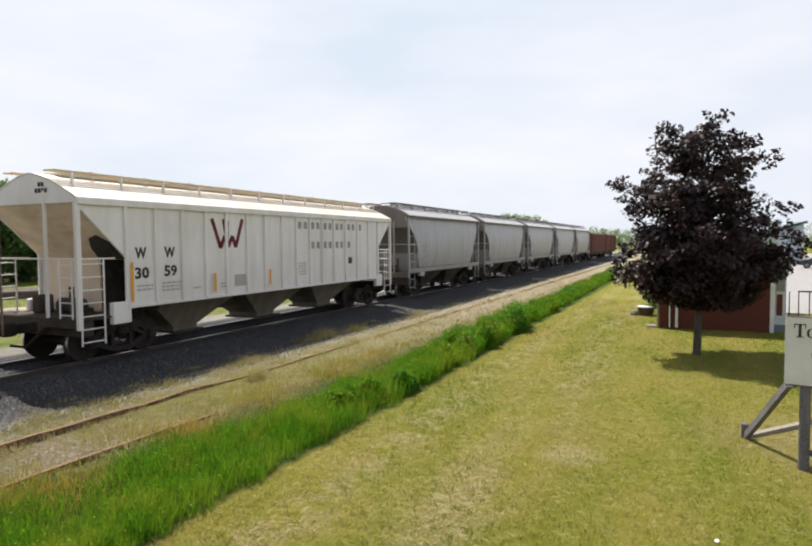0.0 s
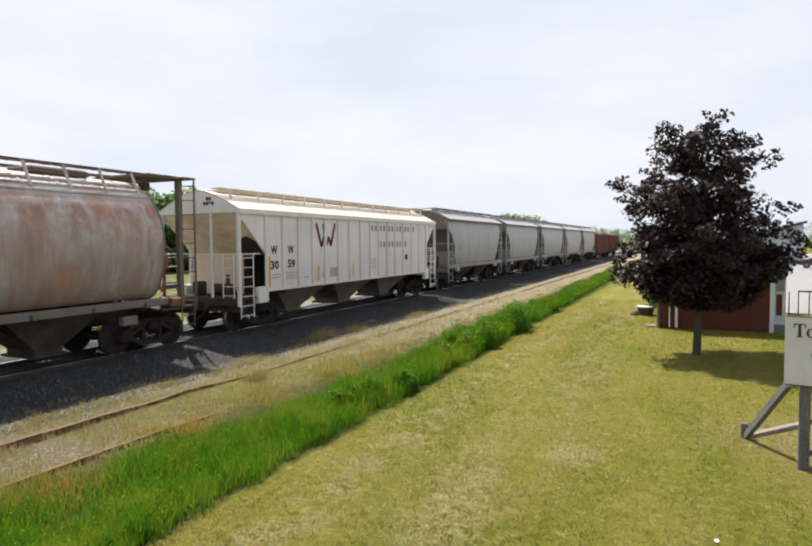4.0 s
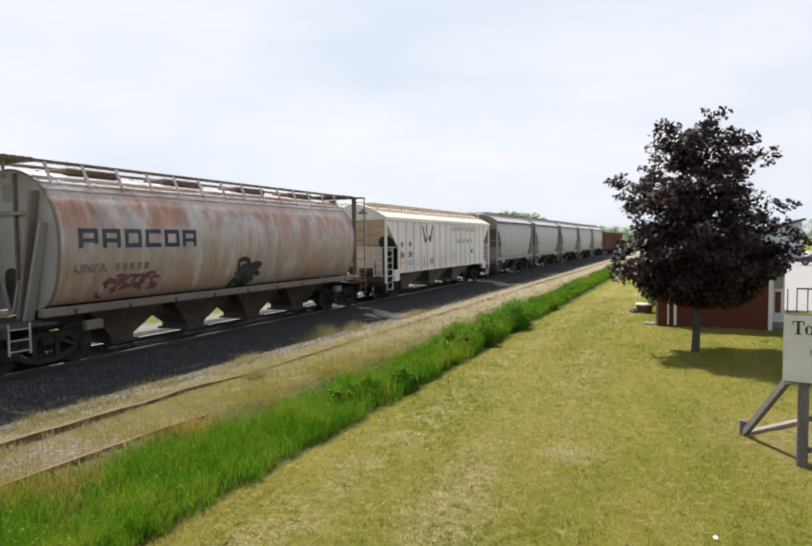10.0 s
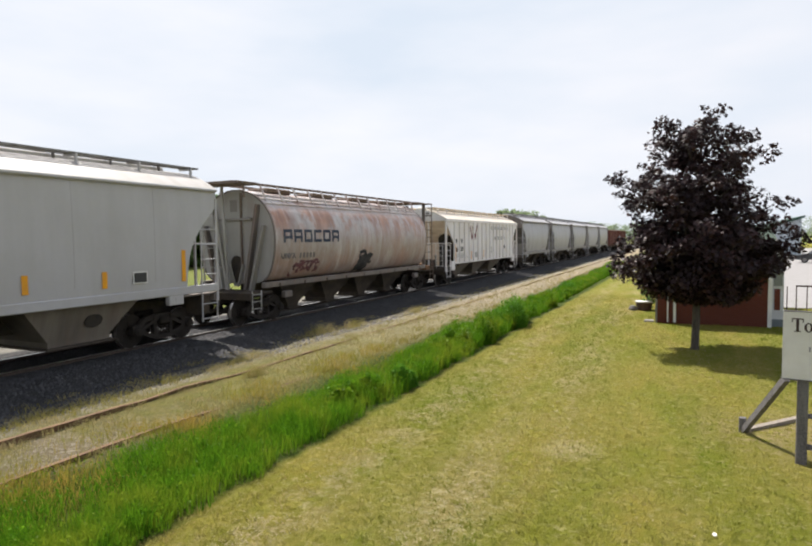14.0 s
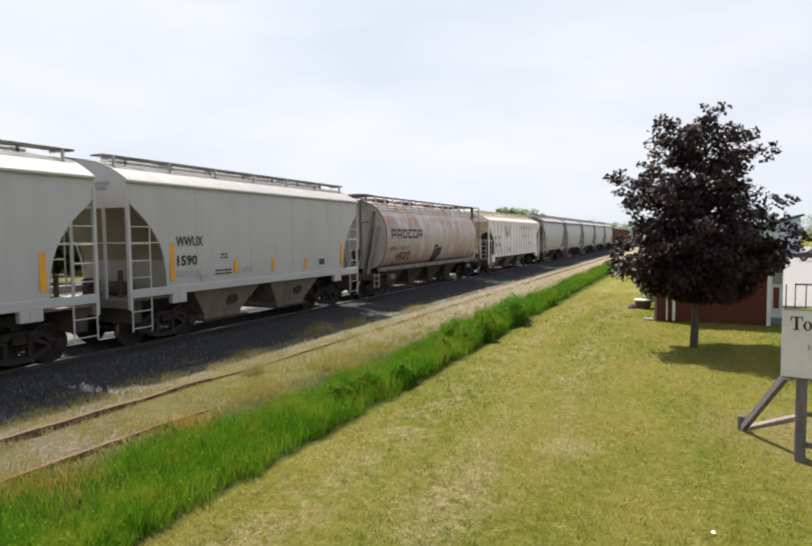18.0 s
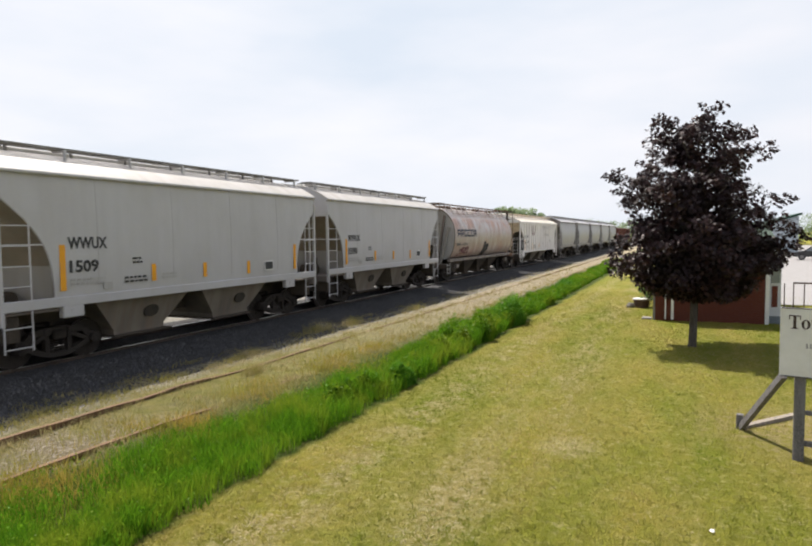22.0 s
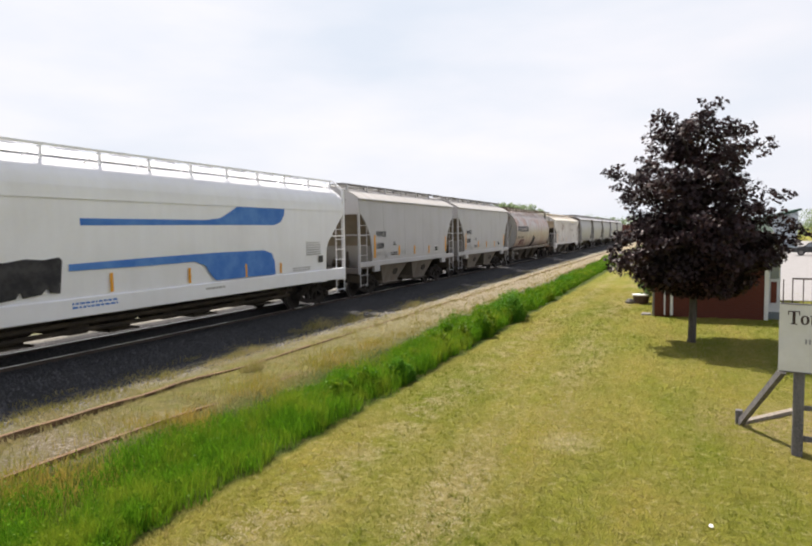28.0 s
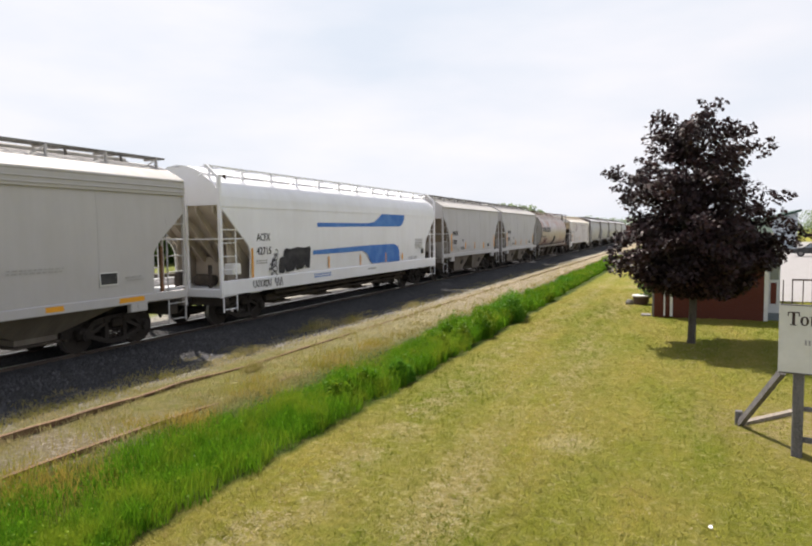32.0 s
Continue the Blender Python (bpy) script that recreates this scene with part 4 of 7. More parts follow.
def reflectors(car, ys, x=1.604, w=0.10):
    for yy, z0, z1 in ys:
        part("reflector_strip", Geo().box(x, x + 0.005, yy - w / 2, yy + w / 2, z0, z1), "orange", car, "orange reflective strip")


def grey_pair(y, number):
    car = round_hopper("covered_hopper", "light grey covered hopper car with orange reflector strips", 5.75, y, "grey_car", "grey_roof",
                       ((-1.95, 1.55), (1.55, 1.55)), ENDS, CURVED, group="freight train", seam="seam_grey", seams=5)
    for zz, n in ((4.12, 4), (3.99, 3)):
        for k in range(n):
            part("gable_mark", Geo().box(0.55 + 0.12 * k, 0.64 + 0.12 * k, -5.758, -5.764, zz, zz + 0.085), "block_grey", car, "small dark painted mark")
    reflectors(car, ((-4.37, 1.66, 2.67), (-1.84, 1.71, 2.14), (0.0, 1.69, 2.09), (1.91, 1.67, 2.06), (4.4, 1.68, 2.52)), 1.604, 0.14)
    sprayed(car, "reporting_mark", "WWUX", 0.26, 1.606, -4.22, 2.58, "ink", 1.02, "black stencilled letters", 0.012)
    sprayed(car, "car_number", number, 0.26, 1.606, -4.27, 2.06, "ink", 0.74, "black stencilled numerals", 0.012)
    bars_of_writing(car, 1.606, -4.2, 1.86, 2, 0.9, 0.05)
    bars_of_writing(car, 1.606, -2.5, 2.28, 2, 0.3, 0.05, "ink")
    bars_of_writing(car, 1.606, -2.75, 1.82, 2, 0.7, 0.05, "ink")
    bars_of_writing(car, 1.606, -1.55, 1.84, 2, 0.5, 0.05)
    part("notice_plate", Geo().box(1.604, 1.610, 2.72, 3.16, 1.72, 2.02), "white_trim", car, "white plate edge")
    part("notice_plate", Geo().box(1.610, 1.616, 2.75, 3.13, 1.75, 1.99), "ink", car, "small black notice plate")
    part("notice_plate", Geo().box(1.604, 1.61, -3.35, -3.1, 1.62, 1.78), "faint", car)
    return car


CARS = [grey_pair(-14.98, "1590"), grey_pair(-27.36, "1509")]


def old_grey(y, mat, half=5.45):
    car = round_hopper("covered_hopper", "faded grey covered hopper car with dark sloping ends", half, y, mat, "old_grey",
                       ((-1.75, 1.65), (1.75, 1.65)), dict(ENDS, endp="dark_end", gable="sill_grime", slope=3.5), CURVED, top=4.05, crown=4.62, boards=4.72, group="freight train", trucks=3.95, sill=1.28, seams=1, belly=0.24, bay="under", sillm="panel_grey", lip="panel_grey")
    bars_of_writing(car, 1.606, -3.9, 2.5, 2, 0.6, 0.12)
    bars_of_writing(car, 1.606, -3.9, 1.9, 2, 0.8, 0.05)
    bars_of_writing(car, 1.606, 2.0, 1.8, 1, 1.0, 0.06, "faint")
    return car


CARS += [old_grey(32.75 + 12.2 * i, m) for i, m in enumerate(("old_grey", "old_grey", "old_grey", "grey_car", "old_grey"))]


def last_hopper(y):
    cut = [(3.42, 0.0), (2.6, 0.95), (2.35, 1.1), (1.0, 1.12)]
    car = round_hopper("covered_hopper", "pale grey covered hopper car with orange patches on its sill", 8.2, y, "pale_grey", "grey_roof",
                       ((-4.4, 2.0), (0, 2.0), (4.4, 2.0)), dict({k: v for k, v in ENDS.items() if k != "curve"}, slope=3.45, floor=1.12, inset=2.62, bulk="tan_end"), cut, top=4.2, crown=4.78, boards=4.88, sill=1.12, trucks=6.3, group="freight train", band=True)
    for s in (-1, 1):
        part("roof_band", Geo().box(s * 1.57, s * 1.63, -8.2, 8.2, 3.84, 4.19, 0.01), "pale_grey", car, "stiffened band under the roof")
        for zz in (3.93, 4.05):
            part("band_rib", Geo().box(s * 1.62, s * 1.655, -8.2, 8.2, zz - 0.018, zz + 0.018, 0.006), "pale_grey", car)
    for yy, w in ((4.3, 0.42), (6.35, 0.75), (0.3, 0.42), (-3.5, 0.42)):
        part("sill_patch", Geo().box(1.604, 1.609, yy - w / 2, yy + w / 2, 1.16, 1.28), "orange", car, "orange reflective patch")
    part("air_tank", Geo().tube((0.7, 7.3, 1.14), (0.7, 7.3, 2.75), 0.2, 14), "under", car, "dark upright tank on the end platform")
    part("brake_lever", Geo().bar((1.2, 7.7, 1.14), (1.15, 7.75, 2.5), 0.07, 0.07, (0, 1, 0)), "rusty_gear", car)
    bars_of_writing(car, 1.606, 3.3, 2.08, 2, 1.25, 0.035, "faint")
    bars_of_writing(car, 1.606, 6.2, 1.76, 2, 0.5, 0.04, "faint")
    part("notice_plate", Geo().box(1.604, 1.612, 5.45, 5.95, 1.62, 1.93), "white_trim", car)
    part("notice_plate", Geo().box(1.613, 1.618, 5.47, 5.93, 1.65, 1.91), "ink", car, "black notice plate")
    return car


CARS.append(last_hopper(-52.8 - 8.2))


def rib_hopper(y):
    """White hopper with flat ribbed sides and triangular end openings."""
    half, top, sill = 7.92, 3.74, 1.27
    car = holder("ribbed_hopper", "white rib-sided covered hopper car with dark red emblem", "freight car", "freight train", pose(MAIN_X, y, RAIL_Z))
    cut = [(3.70, 0.0), (2.48, 1.30), (2.47, 1.36), (1.0, 1.36)]
    ends = side_ends(half, cut)

    def roof_z(x):
        return 3.84 + 0.62 * (1 - abs(x / 1.62) ** 1.5)

    for s in (-1, 1):
        prof = [(s * 1.56, z) for z in list(np.linspace(sill, 2.46, 5)) + list(np.linspace(2.48, top, 9))]
        part("side_sheet", Geo().shell(prof, ends, 20, 0.05 if s > 0 else -0.05), "white_car", car)
        part("top_chord", Geo().box(s * 1.52, s * 1.64, -half, half, top - 0.06, top + 0.12, 0.02), "white_car", car)
        part("bottom_flange", Geo().box(s * 1.50, s * 1.60, -half + 1.36, half - 1.36, sill - 0.05, sill + 0.04, 0.01), "white_car", car)
        for yy in (-6.61, -5.70, -4.79, -3.91, -3.06, -2.13, -1.24, -0.33, 0.5, 1.33, 2.15, 2.98, 3.85, 4.8, 5.75, 6.61):
            part("side_rib", Geo().box(s * 1.555, s * 1.635, yy - 0.045, yy + 0.045, sill, top - 0.04, 0.012), "white_car", car)
    part("roof", Geo().shell([(x, roof_z(x)) for x in np.linspace(1.62, -1.62, 15)], lambda x, z: (-half, half), 18, 0.04), "white_car_roof", car, "sunlit cream roof")
    part("hatch_trough", Geo().box(-0.42, 0.42, -half + 0.5, half - 0.5, 4.38, 4.54, 0.05), "white_car_roof", car, "long cream roof hatch")
    for yy in np.linspace(-6.6, 6.6, 9):
        part("hatch_clamp", Geo().bar((-0.48, yy, 4.56), (0.48, yy, 4.56), 0.05, 0.04).bar((0.48, yy, 4.56), (0.50, yy, 4.40), 0.04, 0.04), "white_car", car)
    for s in (-1, 1):
        g = Geo()
        for k in range(4):
            g.box(s * 0.72 + (k - 1.5) * 0.1 - 0.03, s * 0.72 + (k - 1.5) * 0.1 + 0.03, -half, half, 4.47, 4.50)
        part("running_board", g, "cream_board", car, "tan roof walkway")
        for yy in np.linspace(-7.5, 7.5, 12):
            part("walkway_bracket", Geo().bar((s * 0.93, yy, 4.46), (s * 0.93, yy, roof_z(0.93) - 0.02), 0.05, 0.05, (0, 1, 0)), "white_car", car)
    # end deck uses the dark underframe tone to carry the shade on it
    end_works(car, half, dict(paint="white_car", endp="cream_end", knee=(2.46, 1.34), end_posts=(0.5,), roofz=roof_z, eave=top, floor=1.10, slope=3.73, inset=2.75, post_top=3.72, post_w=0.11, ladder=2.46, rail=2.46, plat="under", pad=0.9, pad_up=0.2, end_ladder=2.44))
    part("centre_sill", Geo().box(-0.35, 0.35, -half + 1.0, half - 1.0, 0.74, 1.2, 0.02), "under", car)
    for yy in (-3.75, 0.0, 3.75):
        add_bay(car, yy, sill + 0.0, 1.78, 1.12, "bay", 0.3, 0.46, 0.6)
    truck(car, -6.35), truck(car, 6.35)
    for zz, n in ((4.12, 2), (3.98, 4)):
        for k in range(n):
            part("gable_mark", Geo().box(0.45 + 0.11 * k - 0.055 * n, 0.53 + 0.11 * k - 0.055 * n, -half + 0.0, -half - 0.006, zz, zz + 0.1), "ink", car, "small black painted mark")
    X = 1.565
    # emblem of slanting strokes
    for (a, za), (b, zb) in (((-3.62, 3.5), (-3.28, 2.66)), ((-3.28, 2.66), (-3.10, 3.0)), ((-3.10, 3.0), (-2.97, 2.66)), ((-3.14, 3.5), (-2.95, 2.66)), ((-2.95, 2.70), (-2.76, 3.0)), ((-2.76, 3.0), (-2.62, 2.68)), ((-2.62, 2.68), (-2.30, 3.52)), ((-3.0, 2.9), (-2.98, 3.45))):
        part("emblem_stroke", Geo().bar((X, a, za), (X, b, zb), 0.125, 0.012, (1, 0, 0)), "maroon", car, "dark red painted stroke")
    sprayed(car, "reporting_mark", "W", 0.27, X, -6.32, 2.44, "ink", 0.36, "black stencilled letter", 0.014)
    sprayed(car, "reporting_mark", "W", 0.27, X, -5.38, 2.44, "ink", 0.36, "black stencilled letter", 0.014)
    sprayed(car, "car_number", "30", 0.27, X, -6.36, 1.94, "ink", 0.44, "black stencilled numerals", 0.014)
    sprayed(car, "car_number", "59", 0.27, X, -5.42, 1.96, "ink", 0.44, "black stencilled numerals", 0.014)
    # the railway's name, as plain blocks two to a panel
    for z, centres in ((3.28, (0.92, 1.74, 2.57, 3.42, 4.33, 5.25)), (2.58, (1.74, 2.57, 3.42, 4.33))):
        for c in centres:
            for d in (-0.17, 0.17):
                if (c, d, z) not in ((5.25, 0.17, 3.28), (4.33, 0.17, 2.58)):
                    part("name_block", Geo().box(X, X + 0.004, c + d - 0.1, c + d + 0.1, z, z + 0.25), "block_grey", car, "faded grey painted block")
    for yy, zz, rows, w in ((-6.3, 1.72, 2, 0.5), (-5.5, 1.75, 3, 0.65), (-4.4, 1.55, 1, 0.3), (0.62, 2.05, 5, 0.5), (-3.3, 1.6, 2, 0.3)):
        bars_of_writing(car, X, yy, zz, rows, w, 0.05)
    reflectors(car, ((-6.5, 1.38, 2.35), (-3.6, 1.42, 1.95), (-1.05, 1.45, 1.95)), 1.637, 0.085)
    part("notice_plate", Geo().box(X, X + 0.006, 4.1, 4.4, 1.95, 2.2), "ink", car, "small dark plate")
    part("notice_plate", Geo().box(X, X + 0.005, -2.7, -2.1, 1.5, 1.85), "faint", car, "pale repainted patch")
    return car


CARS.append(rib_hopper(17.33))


def tank_hopper(y):
    """Rust-streaked hopper with a cylindrical body."""
    car = holder("cylindrical_hopper", "rust-streaked grey cylindrical hopper car with graffiti", "freight car", "freight train", pose(MAIN_X, y, RAIL_Z))
    R, zc, half = 1.60, 2.86, 6.48
    def section(a, k=1.0):
        """Round on top, fuller towards the sill."""
        c, s = math.cos(a), math.sin(a)
        return k * R * math.copysign(abs(c) ** (1.0 if s > 0 else 0.40), c), zc + k * R * s

    prof = [section(a) for a in np.linspace(-1.15, math.pi + 1.15, 48)]
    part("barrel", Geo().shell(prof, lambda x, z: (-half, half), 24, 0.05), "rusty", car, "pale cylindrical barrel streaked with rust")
    for yy in np.linspace(-5.9, 5.9, 14):
        pr = [((R + 0.012) * math.cos(a), zc + (R + 0.012) * math.sin(a)) for a in np.linspace(0.78, math.pi - 0.78, 14)]
        part("roof_strap", Geo().shell(pr, lambda x, z, q=yy: (q - 0.035, q + 0.035), 1, 0.03), "rusty", car)
    for s in (-1, 1):
        e = s * half
        disc = [(section(a, 0.985)[0], e - s * 0.04, section(a, 0.985)[1]) for a in [2 * math.pi * i / 48 for i in range(48)]]
        part("end_disc", Geo().plate(disc, (0, s * 0.05, 0)), "tank_end", car, "flat grey end plate")
        rim = [section(a, 1.006) for a in np.linspace(-1.15, math.pi + 1.15, 40)]
        part("end_rim", Geo().shell(rim, lambda x, z, q=e: (q - 0.03, q + 0.03), 1, 0.04), "sill_grime", car, "dark rolled rim of the barrel")
        for xa, za, xb, zb, w, mat in ((-1.25, 3.25, -0.72, 1.06, 0.09, "sill_grime"), (-0.98, 3.95, -0.50, 1.1, 0.13, "tank_end"), (0.98, 3.95, 0.50, 1.1, 0.10, "sill_grime"), (1.22, 3.25, 0.70, 1.06, 0.09, "panel_grey")):
            part("end_stiffener", Geo().bar((xa, e + s * 0.08, za), (xb, e + s * 0.17, zb), w, 0.20, (0, 1, 0)), mat, car, "slanting end stiffener")
        part("end_stiffener", Geo().box(-0.86, 0.70, e + s * 0.012, e + s * 0.10, 3.42, 3.50, 0.01), "panel_grey", car)
        part("end_stiffener", Geo().box(0.22, 0.28, e + s * 0.012, e + s * 0.09, 1.9, 4.35, 0.01), "rust_grate", car, "rust-stained upright stiffener")
        part("data_plate", Geo().box(-0.24, 0.06, e + s * 0.012, e + s * 0.02, 3.72, 4.12), "panel_grey", car)
        drop = [(0.02 + 0.24 * math.cos(a), 2.0 + 0.24 * math.sin(a)) for a in [math.pi * i / 8 for i in range(9)]] + [(-0.16, 1.62), (-0.04, 1.32), (0.08, 1.32), (0.20, 1.62)]
        # opening drawn as a near-black plate, its inner shade in the colour
        part("valve_opening", Geo().plate([(x, e + s * 0.035, z) for x, z in drop], (0, s * 0.02, 0)), "shade_grease_black", car, "dark drop-shaped opening")
        for q in (-1, 1):
            part("opening_rim", Geo().bar((0.02 + q * 0.29, e + s * 0.06, 1.95), (0.02 + q * 0.05, e + s * 0.06, 1.2), 0.06, 0.08, (0, 1, 0)), "tank_end", car)
        # end platform with cage
        E = s * 7.7
        g = Geo().box(-1.45, 1.45, e, E, 1.02, 1.08, 0.01).box(-1.5, 1.5, E, E - s * 0.12, 0.85, 1.09, 0.02)
        part("end_platform", g, "under", car)
        deck = part("roof_platform", Geo().box(-0.98, 0.98, e, E - s * 0.1, 4.58, 4.615), "rust_grate", car, "rusty grating platform over the car end")
        for k in range(6):
            part("plank", Geo().box(-1.0, 1.0, e + s * (0.1 + k * 0.18), e + s * (0.22 + k * 0.18), 4.62, 4.66, 0.005), "rust_grate", deck)
        if s > 0:
            part("cage_post", Geo().box(0.86, 1.02, 7.6, 7.72, 1.05, 4.60, 0.01), "sill_grime", car, "broad grimy end post")
            part("roof_platform", Geo().box(-0.95, 1.36, 7.45, 7.92, 4.57, 4.62, 0.01), "rust_grate", car, "rusty step over the car end")
            g = Geo().tube((1.33, 7.86, 0.95), (1.33, 7.86, 4.58), 0.026, 6).tube((0.98, 7.74, 0.95), (0.98, 7.74, 4.58), 0.022, 6)
            for k in range(9):
                g.tube((1.33, 7.86, 1.2 + k * 0.4), (0.98, 7.74, 1.2 + k * 0.4), 0.016, 6)
            part("end_ladder", g, "rust_grate", car, "thin rusty end ladder")
            wheel = Geo()
            for k in range(16):
                a, b = 2 * math.pi * k / 16, 2 * math.pi * (k + 1) / 16
                wheel.tube((0.55 + 0.27 * math.cos(a), 7.5, 2.45 + 0.27 * math.sin(a)), (0.55 + 0.27 * math.cos(b), 7.5, 2.45 + 0.27 * math.sin(b)), 0.022, 6)
            for k in range(4):
                a = math.pi * k / 4
                wheel.bar((0.55 - 0.27 * math.cos(a), 7.5, 2.45 - 0.27 * math.sin(a)), (0.55 + 0.27 * math.cos(a), 7.5, 2.45 + 0.27 * math.sin(a)), 0.025, 0.015, (0, 1, 0))
            part("brake_wheel", wheel, "rusty_gear", car, "rusty hand-brake wheel")
            part("brake_rod", Geo().bar((1.2, 6.7, 1.35), (0.5, 7.5, 1.75), 0.07, 0.07).bar((0.55, 7.46, 2.4), (0.55, 7.46, 1.1), 0.06, 0.06, (0, 1, 0)), "rusty_gear", car)
            part("brake_housing", Geo().box(0.3, 0.75, 7.3, 7.46, 2.05, 2.5, 0.04), "rusty_gear", car, "rust-brown brake housing")
            part("gear_box", Geo().box(0.9, 1.4, 6.9, 7.4, 1.08, 1.32, 0.04), "rusty_gear", car, "rust-brown box on the platform")
            part("sand_box", Geo().box(-0.1, 0.18, 7.2, 7.4, 4.28, 4.5, 0.02), "rust_grate", car)
        for xa, xb, w in ((-0.80, -0.20, 0.09), (-0.36, -0.16, 0.07), (-1.2, -1.2, 0.04), (0.92, 0.92, 0.0)) if s < 0 else ((-0.95, -0.95, 0.05), (-0.35, -0.35, 0.05)):
            if w:
                part("cage_post", Geo().bar((xa, e + s * 0.28, 4.60), (xb, e + s * 0.28, 1.05), w, w, (0, 1, 0)), "tank_end" if s < 0 else "rust_grate", car)
            else:
                part("cage_post", Geo().bar((xa, E - s * 0.5, 4.60), (xb, E - s * 0.5, 4.15), 0.05, 0.05, (0, 1, 0)), "rust_grate", car)
        for z in (2.5, 1.85) if s < 0 else (3.6, 2.65, 2.2, 1.7):
            q = e + s * 0.4 if s < 0 else E - s * 0.15
            part("cage_rail", Geo().tube((-1.25 if s < 0 else (-0.95 if z > 3 else -0.35), q, z), (-0.3 if s < 0 else (0.95 if z > 3 else 0.5), q, z), 0.018, 6), "tank_end", car)
        for sx in (-1, 1):
            part("ladder", ladder_mesh(E - s * 0.1, E - s * 0.55, sx * 1.5, 0.5, 1.15 if s < 0 else 1.5, 3 if s < 0 else 4), "tank_end" if s < 0 else "rust_grate", car, "steel side ladder")
        if s > 0:
            part("valve_box", Geo().box(-0.6, -0.2, e + 0.3, e + 0.7, 1.08, 1.5, 0.04), "under", car)
            part("brake_cylinder", Geo().tube((-0.5, e + 0.5, 1.24), (0.15, e + 0.5, 1.24), 0.16, 14), "under", car)
        part("draft_sill", Geo().box(-0.22, 0.22, e - s * 0.6, E, 0.70, 1.02, 0.03), "under", car)
        coupler(car, E, s)
        for sx in (-1, 1):
            part("jacking_pad", Geo().box(sx * 1.25, sx * 1.42, s * 5.3, s * 5.75, 0.78, 1.0, 0.02), "sill_grime", car)
    for s in (-1, 1):
        part("side_sill", Geo().box(s * 1.22, s * 1.40, -half - 0.3, half + 0.3, 1.18, 1.37, 0.02), "sill_grime", car, "stained grey side sill")
        for yy in np.linspace(-6.0, 6.0, 9):
            part("sill_lug", Geo().box(s * 1.39, s * 1.42, yy - 0.035, yy + 0.035, 1.18, 1.30, 0.01), "under", car)
        for zz, xx in ((3.98, 1.152), (4.14, 0.985), (4.27, 0.79)):
            part("roof_seam", Geo().box(s * (xx - 0.02), s * (xx + 0.025), -half, half, zz - 0.015, zz + 0.02), "rusty", car)
        g = Geo()
        for k in range(4):
            g.box(s * 0.62 + (k - 1.5) * 0.1 - 0.014, s * 0.62 + (k - 1.5) * 0.1 + 0.014, -7.6, 7.6, 4.63, 4.67)
        for k in range(36):
            yy = -7.5 + 15.0 * k / 35
            g.box(s * 0.42, s * 0.82, yy - 0.012, yy + 0.012, 4.625, 4.665)
        part("running_board", g, "rust_grate", car, "rusty open roof walkway")
        for yy in np.linspace(-6.2, 6.2, 14):
            part("walkway_bracket", Geo().bar((s * 0.80, yy, 4.62), (s * 1.05, yy, 4.07), 0.05, 0.05, (0, 1, 0)), "rusty", car)
    for yy in (-4.6, -1.6, 1.5, 4.5):
        part("roof_hatch", Geo().box(-0.42, 0.42, yy - 0.75, yy + 0.75, 4.42, 4.60, 0.04), "rust_grate", car, "rusty hatch cover")
    part("centre_sill", Geo().box(-0.3, 0.3, -6.0, 6.0, 0.74, 1.3, 0.02), "under", car)
    for yy in (-4.0, -1.35, 1.35, 4.0):
        add_bay(car, yy, 1.2, 1.28, 0.85, "under", 0.26, 0.34, 0.5)
    truck(car, -6.5), truck(car, 6.5)

    def on_barrel(name, geo, mat, label):
        """Lays a flat pattern (y, z) on the near side of the barrel."""
        def bulge(z):
            k = max(1 - ((z - zc) / R) ** 2, 0)
            return R * k ** (0.5 if z > zc else 0.20)

        geo.v = [(bulge(v[2]) + 0.006 + v[0], v[1], v[2]) for v in geo.v]
        part(name, geo, mat, car, label)

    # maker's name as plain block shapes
    y0, z0, w, h, t = -6.02, 2.67, 0.50, 0.45, 0.105
    for i, sides in enumerate(("LTRM", "LTRMB"[:4], "LTRB", "LTB", "LTRB", "LTRM")):
        yy = y0 + i * 0.624
        for c in sides:
            b = {"L": (yy, yy + t, z0, z0 + h), "R": (yy + w - t, yy + w, z0 + (0.1 if i == 0 else 0), z0 + h), "T": (yy, yy + w, z0 + h - t, z0 + h), "B": (yy, yy + w, z0, z0 + t), "M": (yy, yy + w, z0 + 0.13, z0 + 0.13 + t * 0.9)}[c]
            zz = [b[2] + (b[3] - b[2]) * k / 3 for k in range(4)]
            lift = {"L": 0.0, "R": 0.0, "T": 0.0015, "B": 0.0015, "M": 0.003}[c]
            on_barrel("name_stroke", Geo().plate([(lift, b[0], z) for z in zz] + [(lift, b[1], z) for z in zz[::-1]], (0.004, 0, 0)), "navy", "dark navy painted block shape")
    for i in range(5, 10):
        on_barrel("painted_mark", Geo().box(0, 0.004, -6.1 + i * 0.215, -5.98 + i * 0.215, 2.12, 2.30), "faded_mark", "faded painted mark")
    sprayed(car, "reporting_mark", "UNPX", 0.26, 1.558, -6.12, 2.12, "faded_mark", 0.86, "faded stencilled letters", 0.01)
    rng = random.Random(5)

    def scrawl(cy, cz, wy, wz, n, mat, label, thick):
        for k in range(n):
            g, a = Geo(), rng.uniform(0, math.pi)
            py, pz = cy + rng.uniform(-1, 1) * wy, cz + rng.uniform(-1, 1) * wz
            l = rng.uniform(0.3, 0.8) * min(wy, wz) * 1.5
            for q in range(4):
                t0 = a + q * 0.5
